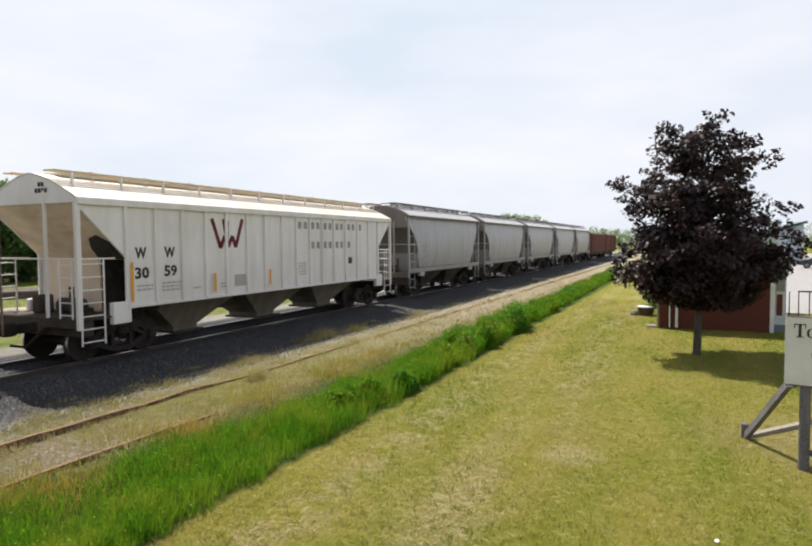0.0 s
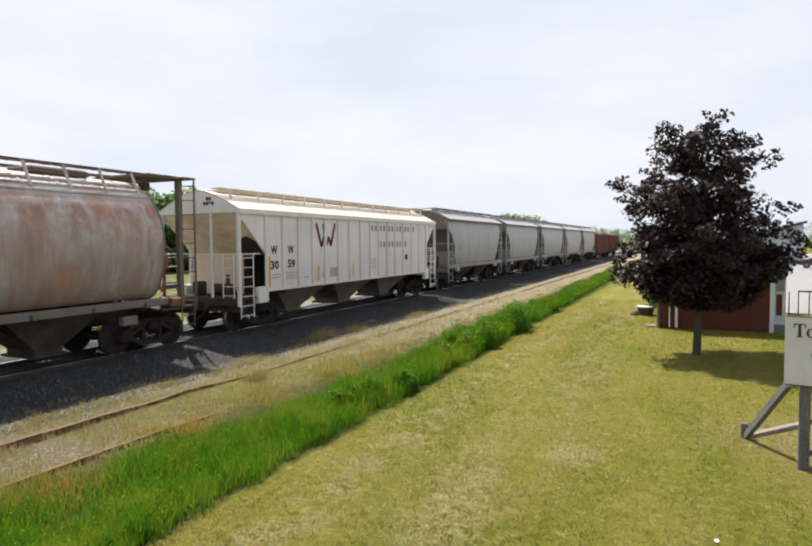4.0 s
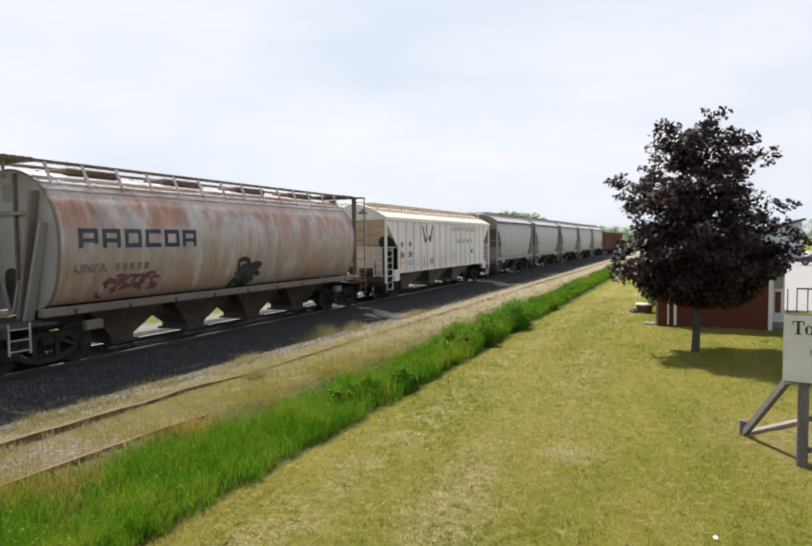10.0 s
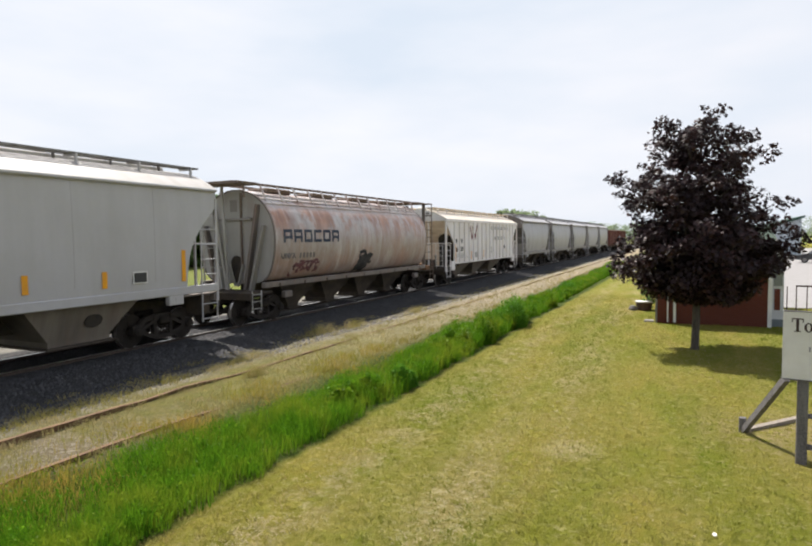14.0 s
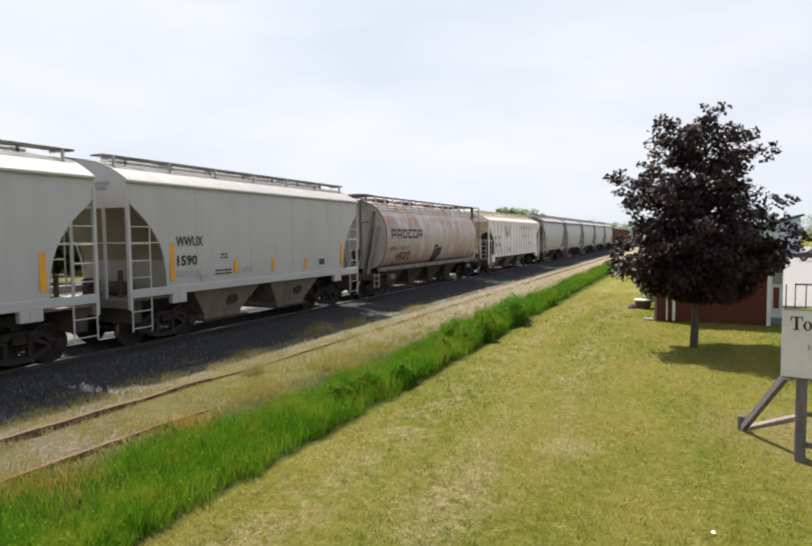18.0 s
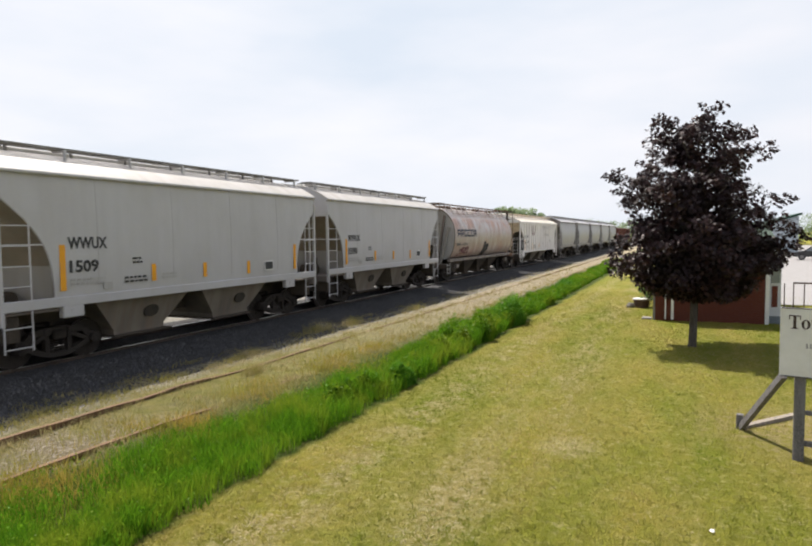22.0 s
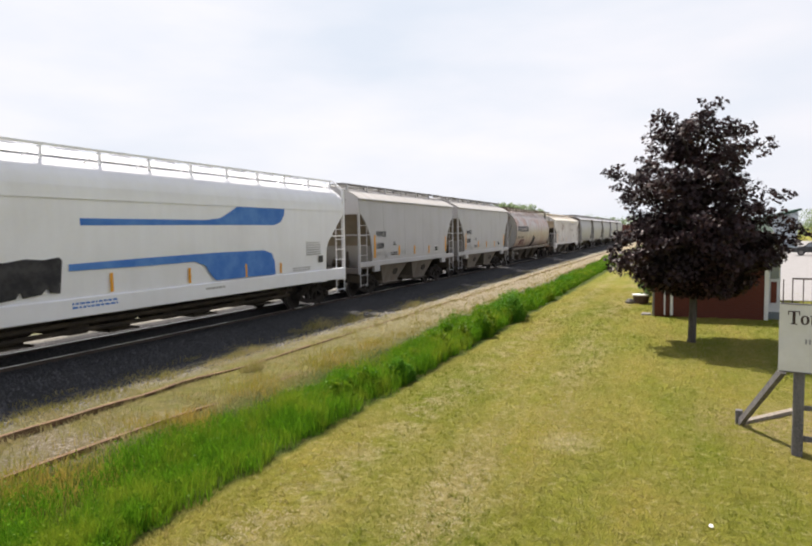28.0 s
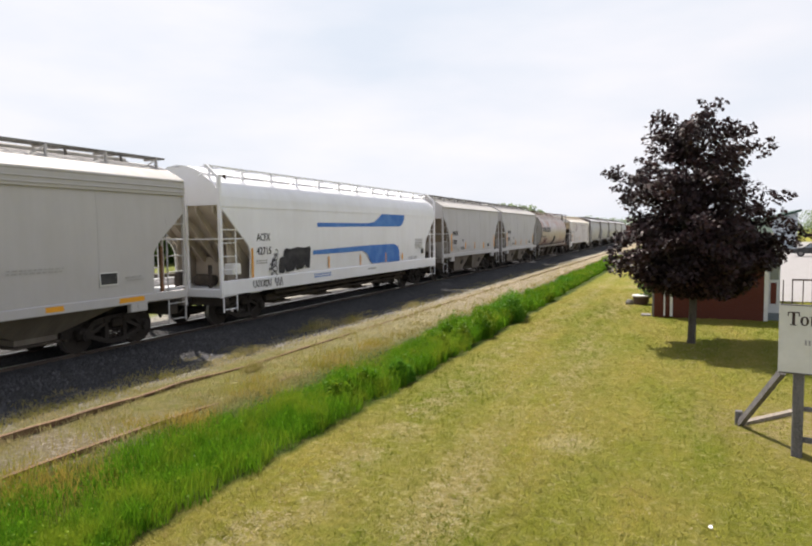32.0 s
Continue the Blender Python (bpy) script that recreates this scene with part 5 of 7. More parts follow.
                b0 = (0.001 * (k % 7), py + l * math.cos(t0), pz + l * 0.6 * math.sin(t0))
                t1 = t0 + 0.5
                b1 = (0.001 * (k % 7), py + l * math.cos(t1), pz + l * 0.6 * math.sin(t1))
                g.bar(b0, b1, thick, 0.003, (1, 0, 0))
            on_barrel("graffiti_stroke", g, mat, label)

    scrawl(-0.08, 1.80, 0.42, 0.28, 26, "graffiti", "black spray-painted scrawl", 0.16)
    scrawl(-0.35, 1.50, 0.16, 0.2, 8, "graffiti", "black spray-painted scrawl", 0.14)
    scrawl(-4.45, 1.76, 0.80, 0.20, 30, "graffiti_red", "faded red and violet spray-painted scrawl", 0.085)
    return car


CARS.append(tank_hopper(0.0))


def white_hopper(y):
    """White hopper with round shoulders, deep side sill and blue stripes."""
    half = 8.52
    car = holder("white_covered_hopper", "clean white covered hopper car with blue stripes and graffiti", "freight car", "freight train", pose(MAIN_X, y, RAIL_Z))
    cut = [(3.62, 0.0), (2.40, 1.30), (2.3, 1.36), (1.0, 1.36)]
    prof_half = [(1.55, 1.40), (1.57, 1.8), (1.59, 2.2), (1.60, 2.45), (1.60, 2.7), (1.60, 3.0), (1.60, 3.3), (1.59, 3.62), (1.565, 3.9), (1.50, 4.12), (1.36, 4.30), (1.1, 4.48), (0.75, 4.70), (0.38, 4.85)]
    prof = prof_half + [(0.0, 4.90)] + [(-x, z) for x, z in prof_half[::-1]]
    part("body_shell", Geo().shell(prof, side_ends(half, cut), 22, 0.05), "clean_white", car, "smooth white round-shouldered shell")

    def roof_z(x):
        tab = [(p[1], p[0]) for p in prof_half]
        for (z0, x0), (z1, x1) in zip(tab[::-1], tab[::-1][1:]):
            if x0 <= abs(x) <= x1:
                return z0 + (z1 - z0) * (abs(x) - x0) / (x1 - x0)
        return 4.88 if abs(x) < 0.5 else 3.6

    end_works(car, half, dict(paint="clean_white", endp="beige_end", slope_ribs=(-1.25, -0.62, 0.0, 0.62, 1.25), roofz=lambda x: roof_z(x * 0.985) - 0.05, eave=4.2, floor=1.16, slope=3.66, inset=2.62, post_top=4.5, post_w=0.1, ladder=3.05, rail=2.66, bulk="beige_end", end_posts=(0.3,)))
    for s in (-1, 1):
        g = ladder_mesh(0, 0.38, 0, 3.66, 4.5, 4, 0.014)
        g.v = [(-0.25 + q[1], s * (half + 0.03) + q[0], q[2]) for q in g.v]
        part("gable_ladder", g, "clean_white", car, "short ladder on the car end")
        part("side_sill", Geo().box(s * 1.48, s * 1.62, -half, half, 0.97, 1.41, 0.025), "clean_white", car, "deep white side sill")
        part("roof_lap", Geo().plate([(s * 1.606, -half, 3.62), (s * 1.606, half, 3.62), (s * 1.582, half, 3.90), (s * 1.582, -half, 3.90)], (s * 0.012, 0, 0)), "clean_white", car, "lapped plate below the roof")
        g = Geo()
        for q in (-1, 1):
            part("grab_hoop", Geo().bar((s * 1.56, q * (half - 0.03), 4.44), (s * 1.10, q * (half - 0.03), 4.84), 0.07, 0.07, (0, 1, 0)), "clean_white", car)
        g.box(s * 1.06 - 0.02, s * 1.06 + 0.02, -half - 0.02, half + 0.02, 4.80, 4.86)
        g.plate([(s * 0.55, -half, 4.79), (s * 0.55, half, 4.79), (s * 0.95, half, 4.60), (s * 0.95, -half, 4.60)], (0, 0, 0.02))
        part("running_board", g, "clean_white", car, "white roof walkway")
        for i in range(12):
            yy = -half + 0.2 + (2 * half - 0.4) * i / 11
            g = Geo().bar((s * 1.06, yy, 4.82), (s * 1.06, yy, roof_z(1.06) - 0.02), 0.06, 0.05, (0, 1, 0))
            g.bar((s * 1.06, yy, 4.80), (s * 1.06, yy - 0.45, roof_z(1.06)), 0.022, 0.02, (1, 0, 0))
            part("walkway_bracket", g, "clean_white", car)
    for yy in np.linspace(-7.2, 7.2, 10):
        part("roof_hatch", Geo().tube((0, yy, 4.82), (0, yy, 4.96), 0.34, 16), "clean_white", car, "round roof hatch")
    part("vent_valve", Geo().tube((1.0, -7.6, 4.48), (1.0, -7.6, 4.62), 0.06, 10), "under", car, "dark vent on the roof")
    part("centre_sill", Geo().box(-0.3, 0.3, -half + 1, half - 1, 0.70, 1.1, 0.02), "under", car)
    for yy in (-4.4, -1.5, 1.5, 4.4):
        add_bay(car, yy, 1.0, 0.85, 1.2, "under", 0.40, 0.34, 0.6)
    for yy in (-5.2, -2.9, 0.0, 2.9, 5.2):
        part("outlet_box", Geo().box(-0.9, 0.9, yy - 0.3, yy + 0.3, 0.46, 0.74, 0.05), "under", car, "discharge outlet box")
    part("air_pipe", Geo().tube((1.15, -5.4, 0.78), (1.15, 5.4, 0.78), 0.06, 10), "under", car, "air pipe under the sill")
    part("air_pipe", Geo().tube((0.9, -5.6, 0.56), (0.9, 5.6, 0.56), 0.06, 10), "under", car, "discharge pipe under the car")
    truck(car, -6.95), truck(car, 6.9)
    X = 1.603

    def stripe(name, top_edge, bottom, label):
        """A painted band between two edges given as (y, z)."""
        g = Geo().plate([(X, a, b) for a, b in bottom] + [(X, a, b) for a, b in top_edge[::-1]], (0.004, 0, 0))
        part(name, g, "blue", car, label)

    stripe("blue_stripe", [(-3.30, 3.19), (0.7, 3.20), (1.3, 3.26), (1.75, 3.46), (2.1, 3.64), (2.55, 3.71), (4.5, 3.72)], [(-3.30, 3.03), (0.9, 3.06), (3.9, 3.07), (4.25, 3.17), (4.45, 3.40)], "wide blue painted stripe")
    stripe("blue_stripe", [(-3.63, 2.17), (-1.5, 2.22), (1.0, 2.26), (3.3, 2.26), (3.72, 2.14), (3.86, 1.9)], [(-3.63, 2.02), (-1.3, 2.02), (0.2, 2.04), (0.62, 1.9), (0.85, 1.62), (1.05, 1.46), (3.9, 1.44)], "wide blue painted stripe")
    rng = random.Random(3)
    up = [(-5.72, 1.72), (-5.66, 1.98), (-5.45, 2.03), (-5.42, 2.22), (-5.30, 2.30), (-5.05, 2.27), (-4.6, 2.33), (-4.2, 2.29), (-3.86, 2.34), (-3.78, 2.26)]
    low = [(-3.82, 1.9), (-3.86, 1.55), (-4.1, 1.58), (-4.16, 1.68), (-4.3, 1.56), (-4.7, 1.52), (-4.76, 1.66), (-4.85, 1.52), (-5.3, 1.47), (-5.36, 1.6), (-5.44, 1.46), (-5.7, 1.47)]
    g = Geo().plate([(X, a, b) for a, b in up + low], (0.004, 0, 0))
    part("graffiti", g, "graffiti", car, "dark block of spray paint")

    def squiggle(x, fn, n, w):
        g, q = Geo(), [Vector(fn(k / n)) for k in range(n + 1)]
        for k in range(n + 1):
            d = (q[min(k + 1, n)] - q[max(k - 1, 0)]).normalized() * (w / 2)
            g.v += [(x + h + 0.0004 * k, q[k].x + s * d.y, q[k].y - s * d.x) for h in (0, 0.003) for s in (-1, 1)]
        for k in range(n):
            a = 4 * k
            g.f += [(a + 2, a + 3, a + 7, a + 6), (a + 1, a, a + 4, a + 5), (a, a + 2, a + 6, a + 4), (a + 3, a + 1, a + 5, a + 7)]
        g.f += [(0, 1, 3, 2), (4 * n, 4 * n + 2, 4 * n + 3, 4 * n + 1)]
        part("graffiti", g, "graffiti", car, "thin black spray-painted tag")

    squiggle(1.606, lambda u: (-6.02 + 0.11 * math.sin(u * 31) + 0.16 * math.sin(u * 5 + 1), 2.22 - 0.76 * u + 0.06 * math.cos(u * 31)), 60, 0.026)
    squiggle(1.606, lambda u: (-5.98 + 0.14 * math.sin(u * 19 + 2), 1.98 - 0.5 * u + 0.08 * math.cos(u * 23)), 40, 0.034)
    squiggle(1.624, lambda u: (-7.15 + 0.95 * u + 0.04 * math.sin(u * 50), 1.22 + 0.11 * math.sin(u * 40)), 70, 0.024)
    squiggle(1.624, lambda u: (-6.0 + 0.42 * u, 1.20 + 0.14 * math.sin(u * 17)), 30, 0.026)
    squiggle(1.624, lambda u: (-6.45 + 0.1 * math.cos(u * 6.4), 1.2 + 0.1 * math.sin(u * 6.4)), 16, 0.022)
    sprayed(car, "reporting_mark", "ACFX", 0.24, X, -6.86, 2.58, "ink", 0.70, "black stencilled letters", 0.006)
    sprayed(car, "car_number", "42715", 0.24, X, -6.88, 2.14, "ink", 0.76, "black stencilled numerals", 0.006)
    reflectors(car, ((-7.1, 1.43, 2.35), (-2.53, 1.46, 1.91), (0.0, 1.46, 1.88), (2.4, 1.46, 1.86), (4.2, 1.46, 1.8)), 1.604, 0.085)
    bars_of_writing(car, X, 5.75, 2.42, 6, 0.95, 0.045)
    bars_of_writing(car, X, 4.9, 1.55, 2, 1.1, 0.04)
    bars_of_writing(car, X, -6.9, 1.92, 2, 0.55, 0.04)
    bars_of_writing(car, 1.622, -3.6, 1.26, 2, 1.2, 0.045, "blue")
    bars_of_writing(car, 1.622, 0.6, 1.22, 1, 0.8, 0.06)
    part("notice_plate", Geo().box(X, X + 0.006, 6.55, 6.85, 1.7, 1.95), "ink", car, "small black notice plate")
    part("meter_box", Geo().box(1.1, 1.45, -7.85, -7.45, 1.55, 1.9, 0.03), "white_trim", car, "white box behind the ladder")
    return car


CARS.append(white_hopper(-42.87))


def red_car(y):
    half = 7.3
    car = holder("red_hopper", "dark red ribbed freight car", "freight car", "freight train", pose(MAIN_X, y, RAIL_Z))
    for s in (-1, 1):
        part("side_sheet", Geo().box(s * 1.52, s * 1.58, -half, half, 1.1, 3.72, 0.01), "red_car", car)
        for k in range(13):
            yy = -half + 0.1 + (2 * half - 0.2) * k / 12
            part("side_rib", Geo().box(s * 1.575, s * 1.66, yy - 0.06, yy + 0.06, 1.1, 3.7, 0.01), "red_car", car)
        part("end_sheet", Geo().box(-1.52, 1.52, s * half, s * (half - 0.06), 1.1, 3.72, 0.01), "red_car", car)
        coupler(car, s * half, s)
    part("roof", Geo().box(-1.6, 1.6, -half, half, 3.70, 3.86, 0.05), "red_car", car)
    part("floor_frame", Geo().box(-1.4, 1.4, -half, half, 0.78, 1.12, 0.03), "under", car)
    truck(car, -5.4), truck(car, 5.4)
    return car


CARS += [red_car(96.6 + 16.0 * i) for i in range(2)]


# ---- plants ----
def np_mesh(name, v, tri, material):
    """A mesh from arrays of corners and triangles."""
    me = bpy.data.meshes.new(name)
    v, tri = np.asarray(v, np.float32), np.asarray(tri, np.int32)
    me.vertices.add(len(v))
    me.vertices.foreach_set("co", v.ravel())
    me.loops.add(tri.size)
    me.loops.foreach_set("vertex_index", tri.ravel())
    me.polygons.add(len(tri))
    me.polygons.foreach_set("loop_start", np.arange(0, tri.size, 3, dtype=np.int32))
    me.polygons.foreach_set("loop_total", np.full(len(tri), 3, np.int32))
    me.materials.append(M[material])
    me.update(calc_edges=True)
    return me


def blades(root, height, width, lean, rng):
    """Bent grass blades, five corners and three triangles each."""
    n = len(root)
    a = rng.uniform(0, 2 * np.pi, n)
    d = np.stack([np.cos(a), np.sin(a), np.zeros(n)], 1)
    la = rng.uniform(0, 2 * np.pi, n)
    l = np.stack([np.cos(la), np.sin(la), np.zeros(n)], 1) * (lean * height * rng.uniform(0.2, 1.0, n))[:, None]
    up = np.array([0, 0, 1.0])
    w = width[:, None] * d / 2
    mid = root + l * 0.3 + up * (height * 0.55)[:, None]
    tip = root + l + up * height[:, None]
    v = np.stack([root - w, root + w, mid - w * 0.8, mid + w * 0.8, tip], 1).reshape(-1, 3)
    b = (np.arange(n) * 5)[:, None]
    t = np.concatenate([b + [0, 1, 3], b + [0, 3, 2], b + [2, 3, 4]], 1).reshape(-1, 3)
    return v, t


def ground_zs(x, y):
    return np.array([ground_z(float(a), float(b)) for a, b in zip(x, y)])


def wave(x, y, k, s):
    return np.array([noise.noise((float(a) * k, float(b) * k, s)) for a, b in zip(x, y)])


def strip_of_grass():
    rng = np.random.default_rng(11)
    n = 190000
    y = 3.0 + 66 * rng.random(n) ** 2.2
    y[:24000] = rng.uniform(-9, 3.0, 24000)
    e0 = -4.95 - 0.012 * y
    x = e0 - (1.6 + 0.45 * np.clip((8.5 - y) / 3, 0, 1)) * rng.random(n) ** 0.85 * np.clip(1.25 - 0.02 * y, 0.75, 1.2) - 0.30 * wave(y * 0, y, 0.9, 3.0) - 0.16 * wave(y * 0, y, 3.1, 5.0)
    p = wave(x, y, 0.9, 1.0)
    depth = e0 - x
    back_fade = np.clip((1.7 + 0.5 * np.clip((8.5 - y) / 3, 0, 1) + 0.5 * wave(x, y, 0.7, 4.0) - depth) / 0.8, 0, 1)
    keep = rng.random(n) < np.clip(0.6 + 0.9 * p, 0.2, 1) * (0.22 + 0.78 * back_fade)
    x, y, p, depth, back_fade = x[keep], y[keep], p[keep], depth[keep], back_fade[keep]
    tuft = wave(x, y, 4.5, 6.0)
    h = (0.25 + 0.20 * np.clip(p, -0.5, 0.8) + 0.20 * np.clip(tuft, -0.6, 0.8) + 0.12 * rng.random(len(x))) * (0.3 + 0.7 * back_fade) * (1 + 0.5 * np.clip((y - 11) / 6, 0, 1) * np.clip((30 - y) / 8, 0.15, 1) + 0.45 * np.exp(-((y - 10.5) / 2.0) ** 2)) * np.clip(0.7 + depth * 2.0, 0.7, 1.0) * (1 + np.clip((y - 12) / 10, 0, 1) * 0.7 * wave(y * 0, y, 0.42, 51.0))
    z0 = ground_zs(x, y)
    v, t = blades(np.stack([x, y, z0 - 0.02], 1), h, rng.uniform(0.005, 0.011, len(x)) * np.clip(y / 12, 1, 3), 0.55, rng)
    # small leaves of the weeds among the blades
    m = rng.random(len(x)) < 0.24 + 0.4 * np.clip((y - 8) / 2.5, 0, 1)
    c = np.stack([x[m] + rng.normal(0, 0.03, m.sum()), y[m] + rng.normal(0, 0.03, m.sum()), z0[m] + h[m] * rng.uniform(0.45, 1.02, m.sum())], 1)
    v2, t2 = leaf_cards(c, 0.022, rng, -0.6)
    big = np.repeat(np.clip(y[m] / 12, 1, 2.5), 4)[:, None]
    mid = np.repeat(c, 4, axis=0)
    v2 = mid + (v2 - mid) * big
    tagged(part("tall_grass", np_mesh("tall_grass", np.concatenate([v, v2]), np.concatenate([t, t2 + len(v)]), "tall_grass"), None), "strip of tall bright green grass and weeds along the ditch", "grass", kind="stuff")
    # ripe stalks at the back of the strip and scattered through it
    n = 52000
    y = 2.5 + 50 * rng.random(n) ** 2.0
    x = -4.95 - 0.012 * y - np.abs(2.0 + rng.normal(0, 0.5, n))
    k = rng.random(n) < np.clip(0.35 + 1.3 * wave(x, y, 0.8, 8.0), 0.03, 1) * np.clip((17 - y) / 4, 0.05, 1)
    x, y = x[k], y[k]
    v, t = blades(np.stack([x, y, ground_zs(x, y) - 0.01], 1), rng.uniform(0.06, 0.24, len(x)), rng.uniform(0.005, 0.010, len(x)) * np.clip(y / 10, 1, 2.5), 0.7, rng)
    tagged(part("ripe_grass", np_mesh("ripe_grass", v, t, "seed_head"), None), "ripe orange-yellow grass stalks beside the siding", "grass", kind="stuff")


def broad_clumps():
    """Leafy weed clumps standing in the strip of grass."""
    spots = ((-5.4, 11.3, 0.5, 0.36, "weed"), (-5.75, 9.6, 0.5, 0.4, ""), (-5.7, 10.5, 0.55, 0.4, ""), (-5.6, 12.5, 0.5, 0.4, ""), (-5.75, 14.6, 0.65, 0.5, ""), (-5.75, 16.3, 0.85, 0.6, ""), (-5.6, 17.6, 0.95, 0.6, ""), (-5.6, 20.3, 0.98, 0.75, "weed"), (-5.75, 21.6, 1.05, 0.8, ""), (-5.9, 25.0, 0.5, 0.55, ""), (-5.85, 27.0, 0.62, 0.5, ""), (-5.9, 29.5, 0.5, 0.6, ""), (-6.0, 35.0, 0.65, 0.7, "weed"), (-6.0, 41.0, 0.6, 0.8, ""), (-6.1, 50.0, 0.7, 0.9, ""), (-6.2, 61, 0.8, 1.0, ""))
    rng = np.random.default_rng(4)
    for x, y, h, r, kind in spots:
        mounds = [(x + rng.uniform(-0.45, 0.45) * r, y + rng.uniform(-0.9, 0.9) * r, h * rng.uniform(0.65, 1.05), r * rng.uniform(0.4, 0.65)) for _ in range(5)]
        vs, ts, base = [], [], 0
        for mx, my, mh, mr in mounds:
            n = 420
            a, q = rng.uniform(0, 2 * np.pi, n), np.sqrt(rng.random(n))
            px, py = mx + mr * q * np.cos(a), my + mr * q * np.sin(a)
            hh = mh * (1 - 0.6 * q ** 2) * rng.uniform(0.25, 1.0, n) ** 0.6
            g0 = ground_zs(px, py)
            v, t = leaf_cards(np.stack([px, py, g0 + hh], 1), 0.05, rng)
            v2, t2 = blades(np.stack([px, py, g0], 1), hh * 1.15 + 0.06, np.full(n, 0.012), 0.35, rng)
            for vv, tt in ((v, t), (v2, t2)):
                vs.append(vv)
                ts.append(tt + base)
                base += len(vv)
        tagged(part("weed_clump", np_mesh("weed_clump", np.concatenate(vs), np.concatenate(ts), kind or "tall_grass"), None), "green bushy weed clump in the tall grass" if kind else "bushy bright green weed clump in the tall grass", "weed", "weeds along the ditch")


def leaf_cards(c, size, rng, flat=0.5):
    """Small pointed leaves round the points c: four corners, two triangles, folded along the middle."""
    n = len(c)
    nrm = rng.normal(size=(n, 3))
    nrm[:, 2] = np.abs(nrm[:, 2]) * (1 + flat) + 0.2
    nrm /= np.linalg.norm(nrm, axis=1)[:, None]
    u = np.cross(nrm, rng.normal(size=(n, 3)))
    u /= np.linalg.norm(u, axis=1)[:, None]
    w = np.cross(nrm, u)
    s = (size * rng.uniform(0.6, 1.35, n))[:, None]
    v = np.stack([c - u * s * 0.6, c + w * s * 0.55 + u * s * 0.1 + nrm * s * 0.15, c + u * s * 0.75 - nrm * s * 0.1, c - w * s * 0.55 + u * s * 0.1 + nrm * s * 0.15], 1).reshape(-1, 3)
    b = (np.arange(n) * 4)[:, None]
    return v, np.concatenate([b + [0, 1, 2], b + [0, 2, 3]], 1).reshape(-1, 3)


def lawn_blades():
    rng = np.random.default_rng(21)
    n = 230000
    y = 3.6 + 30 * rng.random(n) ** 1.9
    y[:60000] = rng.uniform(-6, 3.6, 60000)
    x = -4.9 + rng.random(n) * np.maximum(4.9 + 0.2 * y + 0.4, np.where(y < 3.6, 9.0, 0))
    p = 0.6 * wave(x, y * 0.3, 0.9, 9.0) + 0.6 * wave(x, y, 2.2, 19.0)
    q = wave(x, y, 7.0, 29.0)
    keep = rng.random(n) < np.clip(0.45 + 0.8 * p + 1.2 * q, 0.05, 1)
    x, y, q = x[keep], y[keep], q[keep]
    root = np.stack([x, y, ground_zs(x, y) - 0.004], 1)
    v, t = blades(root, rng.uniform(0.015, 0.045, len(x)) * (1 + 1.3 * np.clip(q, 0, 0.8)), rng.uniform(0.006, 0.012, len(x)) * np.clip(y / 10, 1, 2.2), 1.8, rng)
    tagged(part("lawn_grass", np_mesh("lawn_grass", v, t, "lawn_blade"), None), "short mown yellow-green grass", "grass", kind="stuff")
    # clippings that the mower left in rows along the lawn
    n = 90000
    y = 3.4 + 26 * rng.random(n) ** 1.9
    x = -4.85 + rng.random(n) * (5.3 + 0.2 * y)
    row = wave(x * 1.1, y * 0.22, 1.0, 41.0) + 0.7 * wave(x, y, 4.0, 43.0) + 0.5 * wave(x, y, 9.0, 45.0)
    row += 0.75 * np.exp(-((x + 4.0) / 0.4) ** 2) * (wave(x, y, 1.6, 47.0) > 0.0) + 0.45 * np.exp(-((x + 2.35) / 0.6) ** 2) + 1.2 * np.exp(-((x + 1.5) / 0.32) ** 2 - ((y - 8.85) / 0.5) ** 2)
    k = rng.random(n) < np.clip(1.3 * row - 0.5, 0, 1)
    x, y = np.concatenate([x[k], -1.5 + rng.normal(0, 0.22, 420)]), np.concatenate([y[k], 8.85 + rng.normal(0, 0.27, 420)])
    v, t = blades(np.stack([x, y, ground_zs(x, y) + 0.006], 1), rng.uniform(0.008, 0.022, len(x)), rng.uniform(0.006, 0.013, len(x)) * np.clip(y / 9, 1, 2.4), 4.5, rng)
    tagged(part("grass_clippings", np_mesh("grass_clippings", v, t, "clipping"), None), "pale dry grass clippings lying in rows on the lawn", "grass clippings", kind="stuff")


